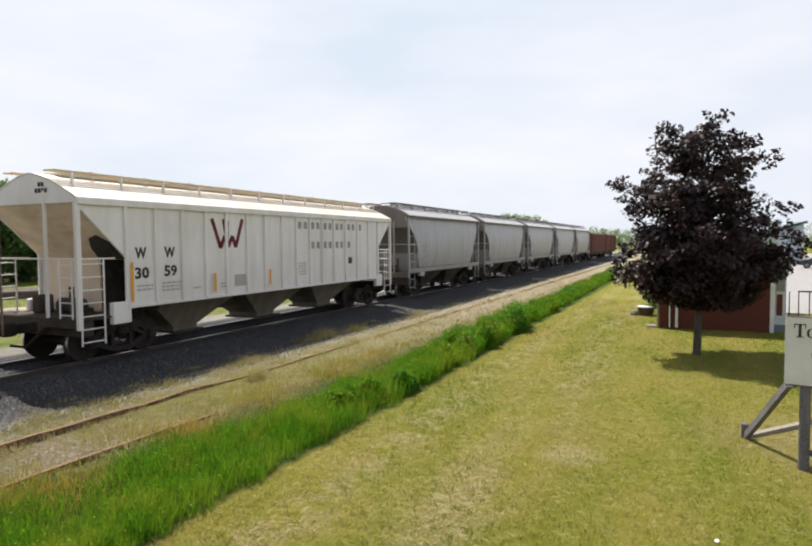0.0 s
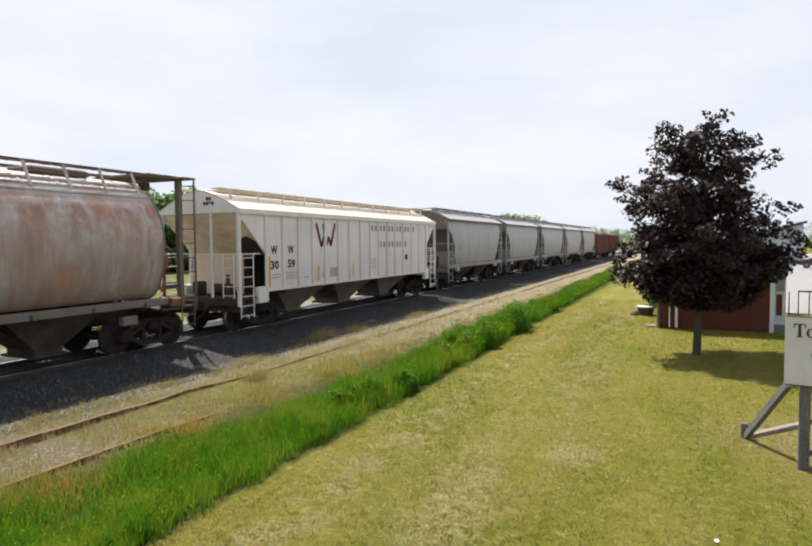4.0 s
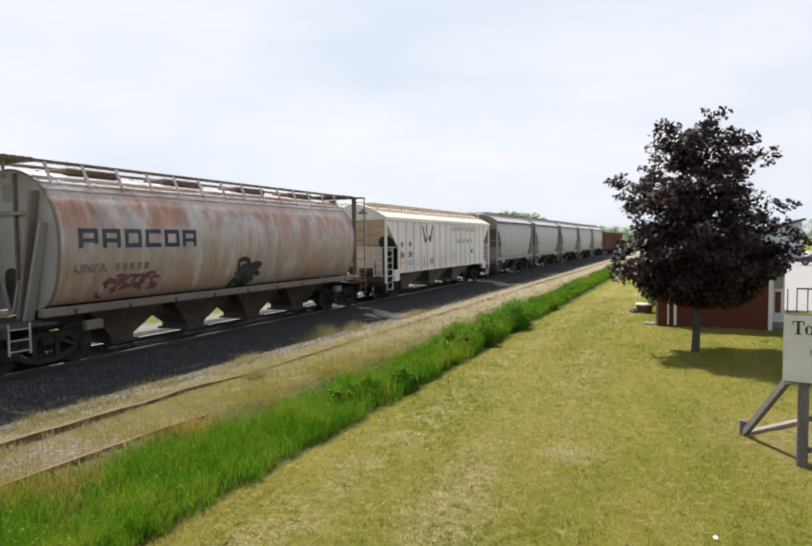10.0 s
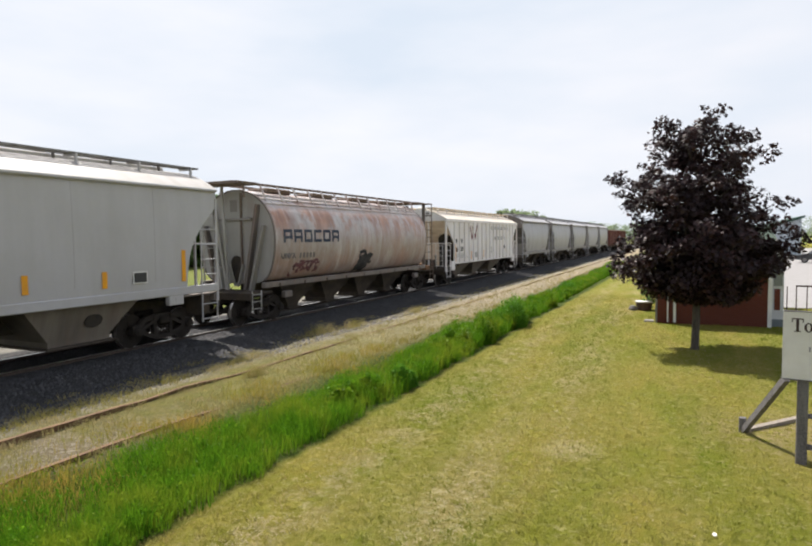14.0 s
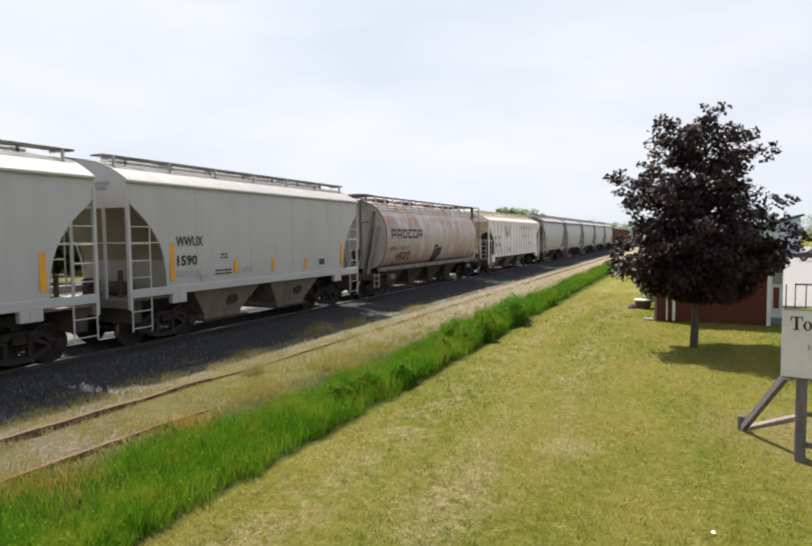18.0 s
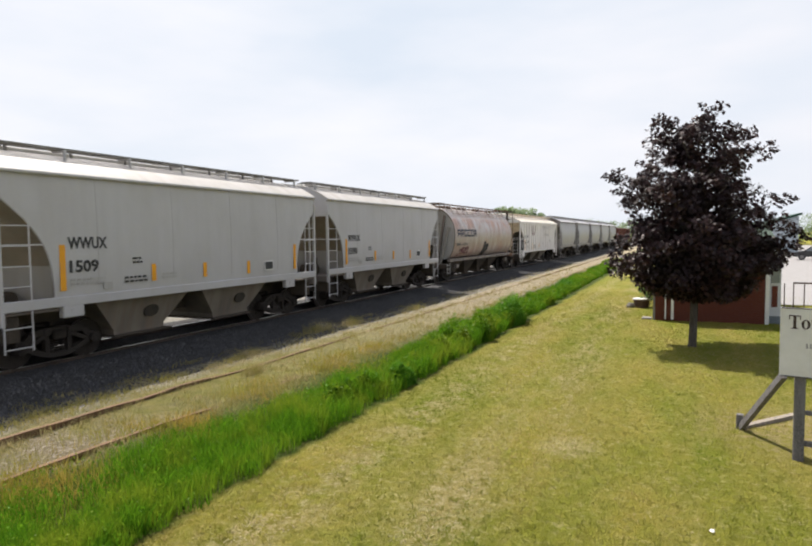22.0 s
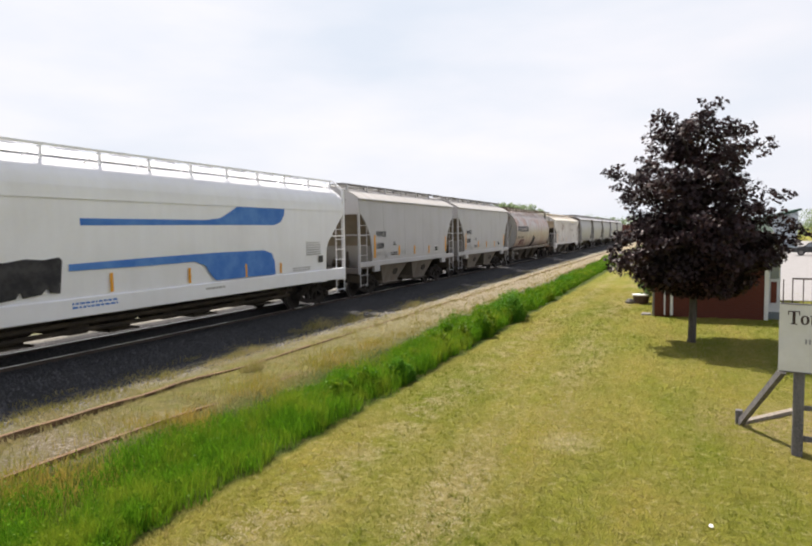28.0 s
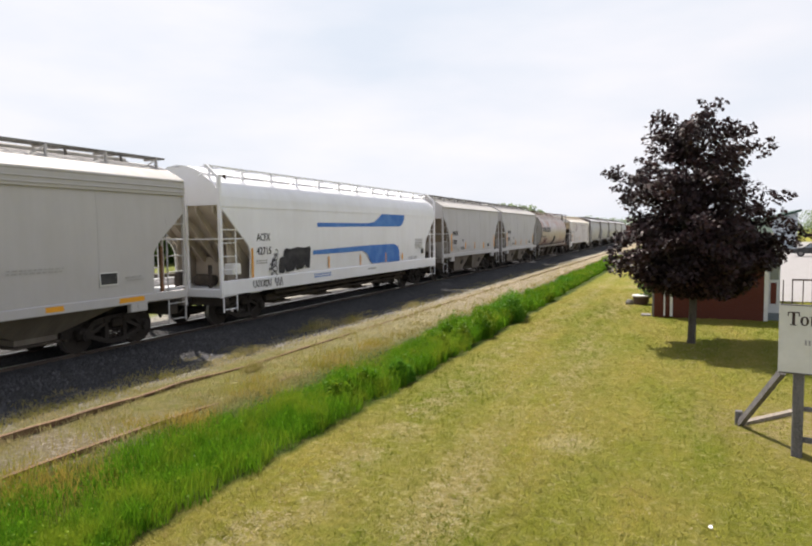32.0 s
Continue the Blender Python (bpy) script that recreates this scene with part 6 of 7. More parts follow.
def dry_tufts():
    rng = np.random.default_rng(8)
    n = 150000
    y = 2 + 60 * rng.random(n) ** 1.9
    x = rng.uniform(-11.1, -7.1, n)
    p = wave(x, y, 1.1, 2.0)
    edge = np.exp(-((x + 9.8) / 0.28) ** 2) * np.clip((15 - y) / 4, 0.25, 1) + 1.0 * np.exp(-((x + 8.80) / 0.10) ** 2) + 0.9 * np.exp(-((x + 7.29) / 0.10) ** 2) + 0.3 * np.exp(-((x + 7.3) / 0.3) ** 2)
    p = p + 0.8 * wave(x, y, 2.6, 14.0)
    keep = rng.random(n) < np.clip(0.14 + 0.5 * edge + 0.7 * p, 0.02, 1) * np.clip(1.45 - y / 26, 0.25, 1)
    x, y, p, edge = x[keep], y[keep], p[keep], edge[keep]
    h = rng.uniform(0.02, 0.10, len(x)) * (1 + 1.2 * np.clip(wave(x, y, 2.2, 12.0), 0, 1)) + 0.12 * np.clip(edge, 0, 1) * rng.random(len(x)) ** 1.5
    root = np.stack([x, y, ground_zs(x, y) - 0.01], 1)
    v, t = blades(root, h, rng.uniform(0.006, 0.012, len(x)) * np.clip(y / 12, 1, 2.5), 0.9, rng)
    tagged(part("dry_grass", np_mesh("dry_grass", v, t, "dry_grass"), None), "sparse dry pale grass between the tracks", "grass", kind="stuff")


def ballast():
    rng = np.random.default_rng(2)
    n = 60000
    y = 2 + 62 * rng.random(n) ** 1.7
    x = rng.uniform(-15.8, -9.75, n)
    s = rng.uniform(0.014, 0.042, n)
    base = np.array([(1, 0, 0), (0, 1, 0), (-1, 0, 0), (0, -1, 0), (0.1, 0.1, 1.0)], float)
    j = base[None] * s[:, None, None] * rng.uniform(0.6, 1.25, (n, 5, 1)) + rng.normal(size=(n, 5, 3)) * (s * 0.18)[:, None, None]
    v = (j + np.stack([x, y, ground_zs(x, y) - 0.004], 1)[:, None]).reshape(-1, 3)
    b = (np.arange(n) * 5)[:, None]
    t = np.concatenate([b + [0, 1, 4], b + [1, 2, 4], b + [2, 3, 4], b + [3, 0, 4]], 1).reshape(-1, 3)
    tagged(part("ballast_stones", np_mesh("ballast_stones", v, t, "stone"), None), "loose grey crushed-stone ballast", "ballast", kind="stuff")


def limb(g, a, b, r0, r1, bend, rng):
    a, b = Vector(a), Vector(b)
    m = (a + b) / 2 + Vector((rng.uniform(-1, 1), rng.uniform(-1, 1), rng.uniform(0, 1))) * bend
    pts = [a * (1 - t) ** 2 + m * 2 * t * (1 - t) + b * t * t for t in (0, 0.25, 0.5, 0.75, 1)]
    for i in range(4):
        g.tube(pts[i], pts[i + 1], r0 + (r1 - r0) * i / 4, 8, r0 + (r1 - r0) * (i + 1) / 4, caps=False)
    return pts


# tiers of the crown: height above the ground, reach to the left and right of the trunk, in metres
CROWN = ((6.3, 0.05, 0.45), (6.1, -0.95, 0.45), (5.84, -1.1, 0.45), (5.6, -1.15, 1.35), (5.34, -1.25, 1.55), (5.0, -1.4, 1.4), (4.75, -1.9, 1.45), (4.5, -2.25, 1.5), (4.2, -2.05, 1.55), (3.93, -1.95, 1.8), (3.7, -1.9, 2.1),
         (3.4, -1.75, 2.05), (3.15, -1.8, 2.0), (2.87, -1.95, 2.5), (2.58, -2.0, 2.6), (2.3, -2.1, 2.25), (2.0, -1.8, 1.95), (1.73, -1.15, 1.6), (1.4, -0.4, 1.4))


def reach(z):
    for (z0, a0, b0), (z1, a1, b1) in zip(CROWN, CROWN[1:]):
        if z >= z1:
            k = (z0 - z) / (z0 - z1)
            return a0 + (a1 - a0) * k, b0 + (b1 - b0) * k
    return CROWN[-1][1:]


def maple_leaves(c, size, rng, lean):
    """Five-lobed leaves round the points c, facing up and hanging a little outwards along lean."""
    n = len(c)
    nrm = rng.normal(size=(n, 3)) * 0.62 + lean * 0.45
    nrm[:, 2] += 0.75
    nrm /= np.linalg.norm(nrm, axis=1)[:, None]
    u = np.cross(nrm, rng.normal(size=(n, 3)))
    u /= np.linalg.norm(u, axis=1)[:, None]
    w = np.cross(nrm, u)
    s = size * rng.uniform(0.65, 1.3, n)
    shape = [(0.0, -0.35, 0.0)]
    for k, (a, r) in enumerate(((-128, 0.22), (-105, 0.52), (-74, 0.36), (-48, 0.72), (-24, 0.46), (0, 0.85), (24, 0.46), (48, 0.72), (74, 0.36), (105, 0.52), (128, 0.22))):
        t = radians(a)
        shape.append((r * math.sin(t), r * math.cos(t) - 0.1, -0.16 * r if k % 2 else 0.02))
    sh = np.array(shape)
    v = c[:, None] + s[:, None, None] * (sh[None, :, :1] * w[:, None] + sh[None, :, 1:2] * u[:, None] + sh[None, :, 2:] * nrm[:, None])
    b = (np.arange(n) * 12)[:, None]
    t = np.concatenate([b + [0, k, k + 1] for k in range(1, 11)], 1).reshape(-1, 3)
    return v.reshape(-1, 3), t


def maple(x, y):
    tree = holder("maple_tree", "dark purple-leaved maple tree with a slim grey trunk on the lawn", "tree", at=pose(x, y, 0))
    rng = random.Random(6)
    g = Geo()
    limb(g, (0, 0, -0.1), (0.03, 0, 1.7), 0.104, 0.088, 0.03, rng)
    g.tube((0, 0, -0.1), (0, 0, 0.07), 0.132, 10, 0.108)
    limb(g, (0.03, 0, 1.7), (0.1, 0, 5.9), 0.10, 0.015, 0.15, rng)
    part("trunk", g, "bark", tree, "slim grey-brown trunk")
    right, away = Vector((0.91, 0.42, 0)), Vector((-0.42, 0.91, 0))
    nr = np.random.default_rng(33)
    centres = []
    # boughs that climb from the trunk, each with leafy shoots along its outer part
    for i in range(74):
        z = 1.55 + 4.55 * ((i + rng.random()) / 74) ** 1.12
        lo, hi = reach(z)
        mid, half = (lo + hi) / 2, (hi - lo) / 2
        a = i * 2.39996 + rng.uniform(-0.35, 0.35)
        tip = Vector((0, 0, z)) + right * (mid + half * 0.90 * math.cos(a)) + away * (half * 0.85 * math.sin(a))
        root = Vector((0.05, 0, max(1.3, min(z - 0.25 - 0.45 * half, 5.3))))
        gb = Geo()
        pts = limb(gb, root, tip, 0.045 * (1 - root.z / 8), 0.008, 0.22, rng)
        part("branch", gb, "bark", tree)
        for k in range(6 if z < 3.4 else 5):
            q = 1.0 - 0.85 * (k / 6) * rng.uniform(0.8, 1.2)
            c = root.lerp(tip, q) + Vector((rng.uniform(-1, 1), rng.uniform(-1, 1), rng.uniform(-0.4, 0.6))) * 0.24 * (0.5 + half / 3)
            if k == 0 or q > 0.35 or z < 3.9:
                centres.append((c, rng.uniform(0.15, 0.30) * (1.2 if z < 3.3 else 0.92)))
    # shaded heart of the lower crown
    for i in range(170):
        z = 1.42 + 2.9 * rng.random() ** 1.25
        lo, hi = reach(z)
        a, q = rng.uniform(0, 2 * math.pi), math.sqrt(rng.random()) * 0.82
        centres.append((Vector((0, 0, z)) + right * ((lo + hi) / 2 + (hi - lo) / 2 * q * math.cos(a)) + away * ((hi - lo) * 0.4 * q * math.sin(a)), rng.uniform(0.22, 0.36)))
    # shoots that stand out of the outline
    for z, u, r in ((6.37, 0.16, 0.10), (6.25, 0.34, 0.15), (6.05, 0.36, 0.16), (6.08, -0.98, 0.13), (5.95, -0.7, 0.2), (5.66, 1.28, 0.16), (5.5, 1.5, 0.13), (5.36, 1.95, 0.13), (5.2, 2.08, 0.14), (5.02, 1.9, 0.13), (4.92, 1.72, 0.1), (4.66, -2.0, 0.17), (4.52, -2.28, 0.15), (4.42, -2.05, 0.18),
                    (4.15, -2.0, 0.17), (3.98, 2.15, 0.16), (3.95, 2.45, 0.12), (3.9, 2.68, 0.09), (3.0, 2.75, 0.17), (2.85, 3.0, 0.18), (2.7, 2.75, 0.19), (2.9, 3.3, 0.13), (2.45, 2.45, 0.16), (2.25, 2.4, 0.12), (2.9, -1.95, 0.18), (2.5, -2.1, 0.2), (2.25, -2.1, 0.2), (2.1, -1.75, 0.2), (1.65, -1.0, 0.16), (1.5, -0.2, 0.2), (1.45, 0.9, 0.22), (1.4, 0.4, 0.22), (1.55, 1.3, 0.18)):
        centres.append((Vector((0, 0, z)) + right * u, r))
    # thinner leafage inside the upper crown
    for i in range(42):
        z = 3.5 + 1.9 * rng.random()
        lo, hi = reach(z)
        a, q = rng.uniform(0, 2 * math.pi), math.sqrt(rng.random()) * 0.6
        centres.append((Vector((0, 0, z)) + right * ((lo + hi) / 2 - 0.08 + (hi - lo) / 2 * q * math.cos(a)) + away * ((hi - lo) * 0.4 * q * math.sin(a)), rng.uniform(0.17, 0.28)))
    pts, lean = [], []
    for c, r in centres:
        n = max(10, int((58 if c.z > 3.2 else 84) * (r / 0.24) ** 2))
        d = nr.normal(size=(n, 3))
        d /= np.linalg.norm(d, axis=1)[:, None]
        d *= (nr.random(n) ** 0.45 * r * 1.25)[:, None]
        d[:, 2] *= 0.6
        pts.append(np.array(c) + d)
        out = Vector((c.x, c.y, 0))
        lean.append(np.repeat(np.array(out.normalized() if out.length > 0.05 else out)[None], n, 0))
    v, t = maple_leaves(np.concatenate(pts), 0.088, nr, np.concatenate(lean))
    part("crown", np_mesh("crown", v, t, "leaf"), None, tree, "ragged crown of five-lobed dark purple leaves")
    return tree


def far_tree(x, y, h, r, seed, group="distant trees", leaf="hazy_leaf", low=0.22):
    tree = holder("green_tree", "leafy green broadleaf tree in the distance", "tree", group, pose(x, y, -0.1))
    rng, nr = random.Random(seed), np.random.default_rng(seed)
    g = Geo()
    limb(g, (0, 0, 0), (0, 0, h * 0.7), 0.035 * h, 0.01 * h, 0.2, rng)
    for k in range(5):
        a = rng.uniform(0, 6.28)
        limb(g, (0, 0, h * rng.uniform(0.25, 0.5)), (r * 0.7 * math.cos(a), r * 0.7 * math.sin(a), h * rng.uniform(0.5, 0.85)), 0.015 * h, 0.004 * h, 0.3, rng)
    part("trunk", g, "bark", tree)
    pts = []
    for k in range(46 if low > 0.2 else 70):
        z = h * (low + (0.98 - low) * rng.random())
        q = r * (1 - abs(z / h - 0.5) ** 2 * 2.6) * math.sqrt(rng.random())
        a = rng.uniform(0, 6.28)
        n, cr = 60, r * rng.uniform(0.16, 0.34)
        d = nr.normal(size=(n, 3))
        d *= (cr * nr.random(n) ** 0.4 / np.linalg.norm(d, axis=1))[:, None]
        pts.append(np.array((q * math.cos(a), q * math.sin(a), z)) + d)
    v, t = leaf_cards(np.concatenate(pts), 0.042 * h, nr)
    part("crown", np_mesh("crown", v, t, leaf), None, tree)
    return tree


def dry_weeds():
    """Loose dry weeds on the edge of the ballast and along the siding."""
    rng = np.random.default_rng(17)
    vs, ts, base = [], [], 0
    for x, y, h, r in ((-10.55, 16.6, 0.42, 0.42), (-10.3, 18.2, 0.3, 0.35), (-8.5, 10.7, 0.26, 0.16), (-10.0, 12.4, 0.22, 0.3), (-9.9, 22.5, 0.3, 0.4)):
        n = 420
        px, py = x + rng.normal(0, 0.55 * r, n), y + rng.normal(0, 1.2 * r, n)
        d = np.hypot((px - x) / r, (py - y) / (2 * r))
        hh = h * np.exp(-0.6 * d ** 2) * rng.uniform(0.3, 1.0, n) + 0.03
        z = ground_zs(px, py)
        k = rng.random(n) < 0.35
        for v, t in (blades(np.stack([px, py, z - 0.01], 1), hh, rng.uniform(0.006, 0.011, n), 0.9, rng), leaf_cards(np.stack([px, py, z + hh], 1)[k], 0.018, rng)):
            vs.append(v)
            ts.append(t + base)
            base += len(v)
    tagged(part("dry_weeds", np_mesh("dry_weeds", np.concatenate(vs), np.concatenate(ts), "dry_grass"), None), "pale dry weeds standing in the gravel", "weeds", kind="stuff")


maple(0.22, 18.0)
dry_weeds()
strip_of_grass()
broad_clumps()
dry_tufts()
lawn_blades()
ballast()


def at_azimuth(az, d):
    """A spot d metres off, az degrees to the left of the track's direction."""
    return -d * math.sin(radians(az)), d * math.cos(radians(az))


for i, (az, d, top, r) in enumerate(((15.2, 150, 9.4, 3.8), (14.2, 155, 9.2, 3.6), (13.2, 150, 8.6, 3.8), (12.4, 150, 7.6, 3.5), (10.0, 210, 7.4, 5), (9.0, 220, 7.0, 5), (7.6, 230, 7.4, 5), (6.2, 240, 6.8, 5), (4.6, 250, 7.0, 6), (3.2, 250, 6.6, 6), (1.6, 250, 7.2, 6),
                                     (57, 62, 8.2, 3.6), (54, 66, 8.6, 3.8), (51, 64, 7.6, 3.6), (48.5, 70, 8.2, 4), (46, 74, 8.6, 4.0), (43.6, 76, 9.2, 3.4), (41, 80, 8.4, 4), (38.5, 82, 8.0, 4), (36, 90, 8.0, 4.5), (33, 95, 7.5, 4.5), (30, 105, 7.5, 5), (26, 120, 7.5, 5), (22, 130, 7.5, 5), (18.5, 140, 7.5, 5), (60, 60, 8, 3.5), (63, 60, 8, 3.5),
                                     (-9.4, 170, 6.5, 5), (-11, 160, 7.2, 5), (-12.6, 160, 6.8, 5), (-14.5, 165, 7.0, 5), (-16.5, 165, 7.0, 5))):
    far_tree(*at_azimuth(az, d), top, r, 100 + i, leaf="hedge_leaf" if az > 30 else "hazy_leaf", low=0.08 if az > 30 else 0.22)
for i in range(16):
    az = 31 + 2.3 * i
    far_tree(*at_azimuth(az, 88 - 0.55 * (az - 31)), 7.0 + 1.6 * ((i * 7) % 5) / 4, 3.8, 200 + i, leaf="hedge_leaf", low=0.05)

# ---- building, sign and things on the lawn ----
BX0, BX1, BY, BD, BH = -0.93, 2.45, 23.1, 7.0, 2.55


def brick_building():
    b = holder("brick_building", "low dark red brick building with white corner trim", "building")
    t = 0.25
    wall = Geo()
    wall.box(BX0 + 0.02, BX1 - 0.02, BY + 0.02, BY + t, -0.1, BH)
    wall.box(BX0 + 0.02, BX0 + t, BY + t, BY + BD, -0.1, BH)
    wall.box(BX1 - t, BX1 - 0.02, BY + t, BY + BD, -0.1, BH)
    wall.box(BX0 + t, BX1 - t, BY + BD - t, BY + BD, -0.1, BH)
    front = part("wall", wall, "mortar", b, "dark red brick wall with grey joints")
    part("roof", Geo().plate([(BX0 - 0.3, BY - 0.35, BH), (BX1 + 0.3, BY - 0.35, BH), (BX1 + 0.3, BY + BD / 2, BH + 0.75), (BX0 - 0.3, BY + BD / 2, BH + 0.75)], (0, 0, 0.1)).plate([(BX0 - 0.3, BY + BD + 0.35, BH), (BX0 - 0.3, BY + BD / 2, BH + 0.75), (BX1 + 0.3, BY + BD / 2, BH + 0.75), (BX1 + 0.3, BY + BD + 0.35, BH)], (0, 0, 0.1)), "roofing", b, "dark green low-pitched roof")
    part("fascia", Geo().box(BX0 - 0.3, BX1 + 0.3, BY - 0.39, BY - 0.35, BH - 0.08, BH + 0.1, 0.01), "green_trim", b)
    part("corner_trim", Geo().box(BX1 - 0.03, BX1 + 0.09, BY - 0.03, BY + 0.1, 0, BH - 0.02, 0.01), "white_trim", b, "white corner board")
    part("corner_trim", Geo().box(BX0 - 0.05, BX0 + 0.02, BY - 0.03, BY + 0.1, 0, BH - 0.02, 0.01), "step_stone", b, "dull grey corner board")
    for x, w, h in ((-0.58, 0.05, 1.15), (-0.36, 0.09, BH - 0.05)):
        part("downpipe", Geo().box(x - w / 2, x + w / 2, BY - 0.09, BY - 0.006, 0.05, h, 0.012), "white_trim", b, "white downpipe")
    part("door_step", Geo().box(BX0 - 0.42, BX0 - 0.1, BY + 0.1, BY + 0.5, -0.05, 0.05, 0.015), "step_stone", b, "dull stone step")
    # side entry with a narrow window, beyond the white corner
    e = part("entry_wall", Geo().box(BX1 + 0.1, BX1 + 0.46, BY + 0.35, BY + 0.45, 0, BH), "pale_wall", b, "pale side entry wall")
    part("window_pane", Geo().box(BX1 + 0.17, BX1 + 0.42, BY + 0.335, BY + 0.348, 1.35, 2.05), "glass", e)
    part("door_panel", Geo().box(BX1 + 0.19, BX1 + 0.36, BY + 0.335, BY + 0.348, 0.55, 1.25), "brick", e, "dark red door panel")
    part("plinth", Geo().box(BX1 + 0.1, BX1 + 0.46, BY + 0.31, BY + 0.348, 0, 0.25), "glass", e, "blue-grey base board")
    return front


BRICK_WALL = brick_building()


def far_hall():
    """Pale hall beyond the car park, its gable edged in dark green."""
    y, x0, x1, z0, z1 = 100.0, 4.4, 14.3, 2.2, 5.15
    b = holder("pale_hall", "pale blue-grey hall with a dark green sloping roof edge", "building")
    part("wall", Geo().plate([(x0, y, -0.1), (x1, y, -0.1), (x1, y, z1), (x0, y, z0)], (0, 14, 0)), "hall_wall", b)
    part("roof", Geo().plate([(x0, y - 0.4, z0 + 0.05), (x1 + 0.35, y - 0.4, z1 + 0.15), (x1 + 0.35, y - 0.4, z1 + 0.45), (x0, y - 0.4, z0 + 0.35)], (0, 15, 0)), "green_trim", b, "dark green sloping roof")
    return b


far_hall()


def lot():
    g = Geo().box(3.2, 90, 29.5, 99.5, -0.05, 0.03).box(14.4, 90, 99.5, 155, -0.05, 0.03)
    tagged(part("pavement", g, "pavement"), "pale sunlit paved car park", "pavement", kind="structure")
    h = holder("handrail", "dark metal handrail with upright posts", "handrail")
    for x in (3.02, 3.28, 3.58, 3.84, 4.12, 4.4):
        part("post", Geo().bar((x, 23.6, 0.0), (x, 23.6, 1.33), 0.03, 0.03, (0, 1, 0)), "dark_metal", h)
    part("top_rail", Geo().bar((3.26, 23.6, 1.35), (4.5, 23.6, 1.35), 0.05, 0.05), "dark_metal", h)


lot()


def parked_car(x, y, turn, paint, label):
    c = holder("car", label, "car", "parked cars", pose(x, y, 0.03, 0, 0, turn))
    side = [(-2.1, 0.35), (2.1, 0.35), (2.15, 0.75), (1.2, 0.92), (0.55, 1.4), (-1.2, 1.42), (-1.9, 0.95), (-2.15, 0.85)]
    part("body", Geo().plate([(-0.85, a, b) for a, b in side], (1.7, 0, 0)), paint, c)
    for sx in (-1, 1):
        part("side_window", Geo().plate([(sx * 0.853, a, b) for a, b in ((1.05, 0.95), (0.5, 1.34), (-1.1, 1.36), (-1.6, 0.98))], (sx * 0.008, 0, 0)), "glass", c)
        for yy in (-1.35, 1.35):
            w = part("wheel", Geo().tube((sx * 0.68, yy, 0.33), (sx * 0.88, yy, 0.33), 0.33, 18), "ink", c)
            part("rim", Geo().tube((sx * 0.88, yy, 0.33), (sx * 0.89, yy, 0.33), 0.19, 14), "galv", w)
    return c


parked_car(12.6, 76, 80, "ink", "dark parked car on the pale car park")
parked_car(15.2, 80, 85, "red_car", "dark red parked car on the pale car park")


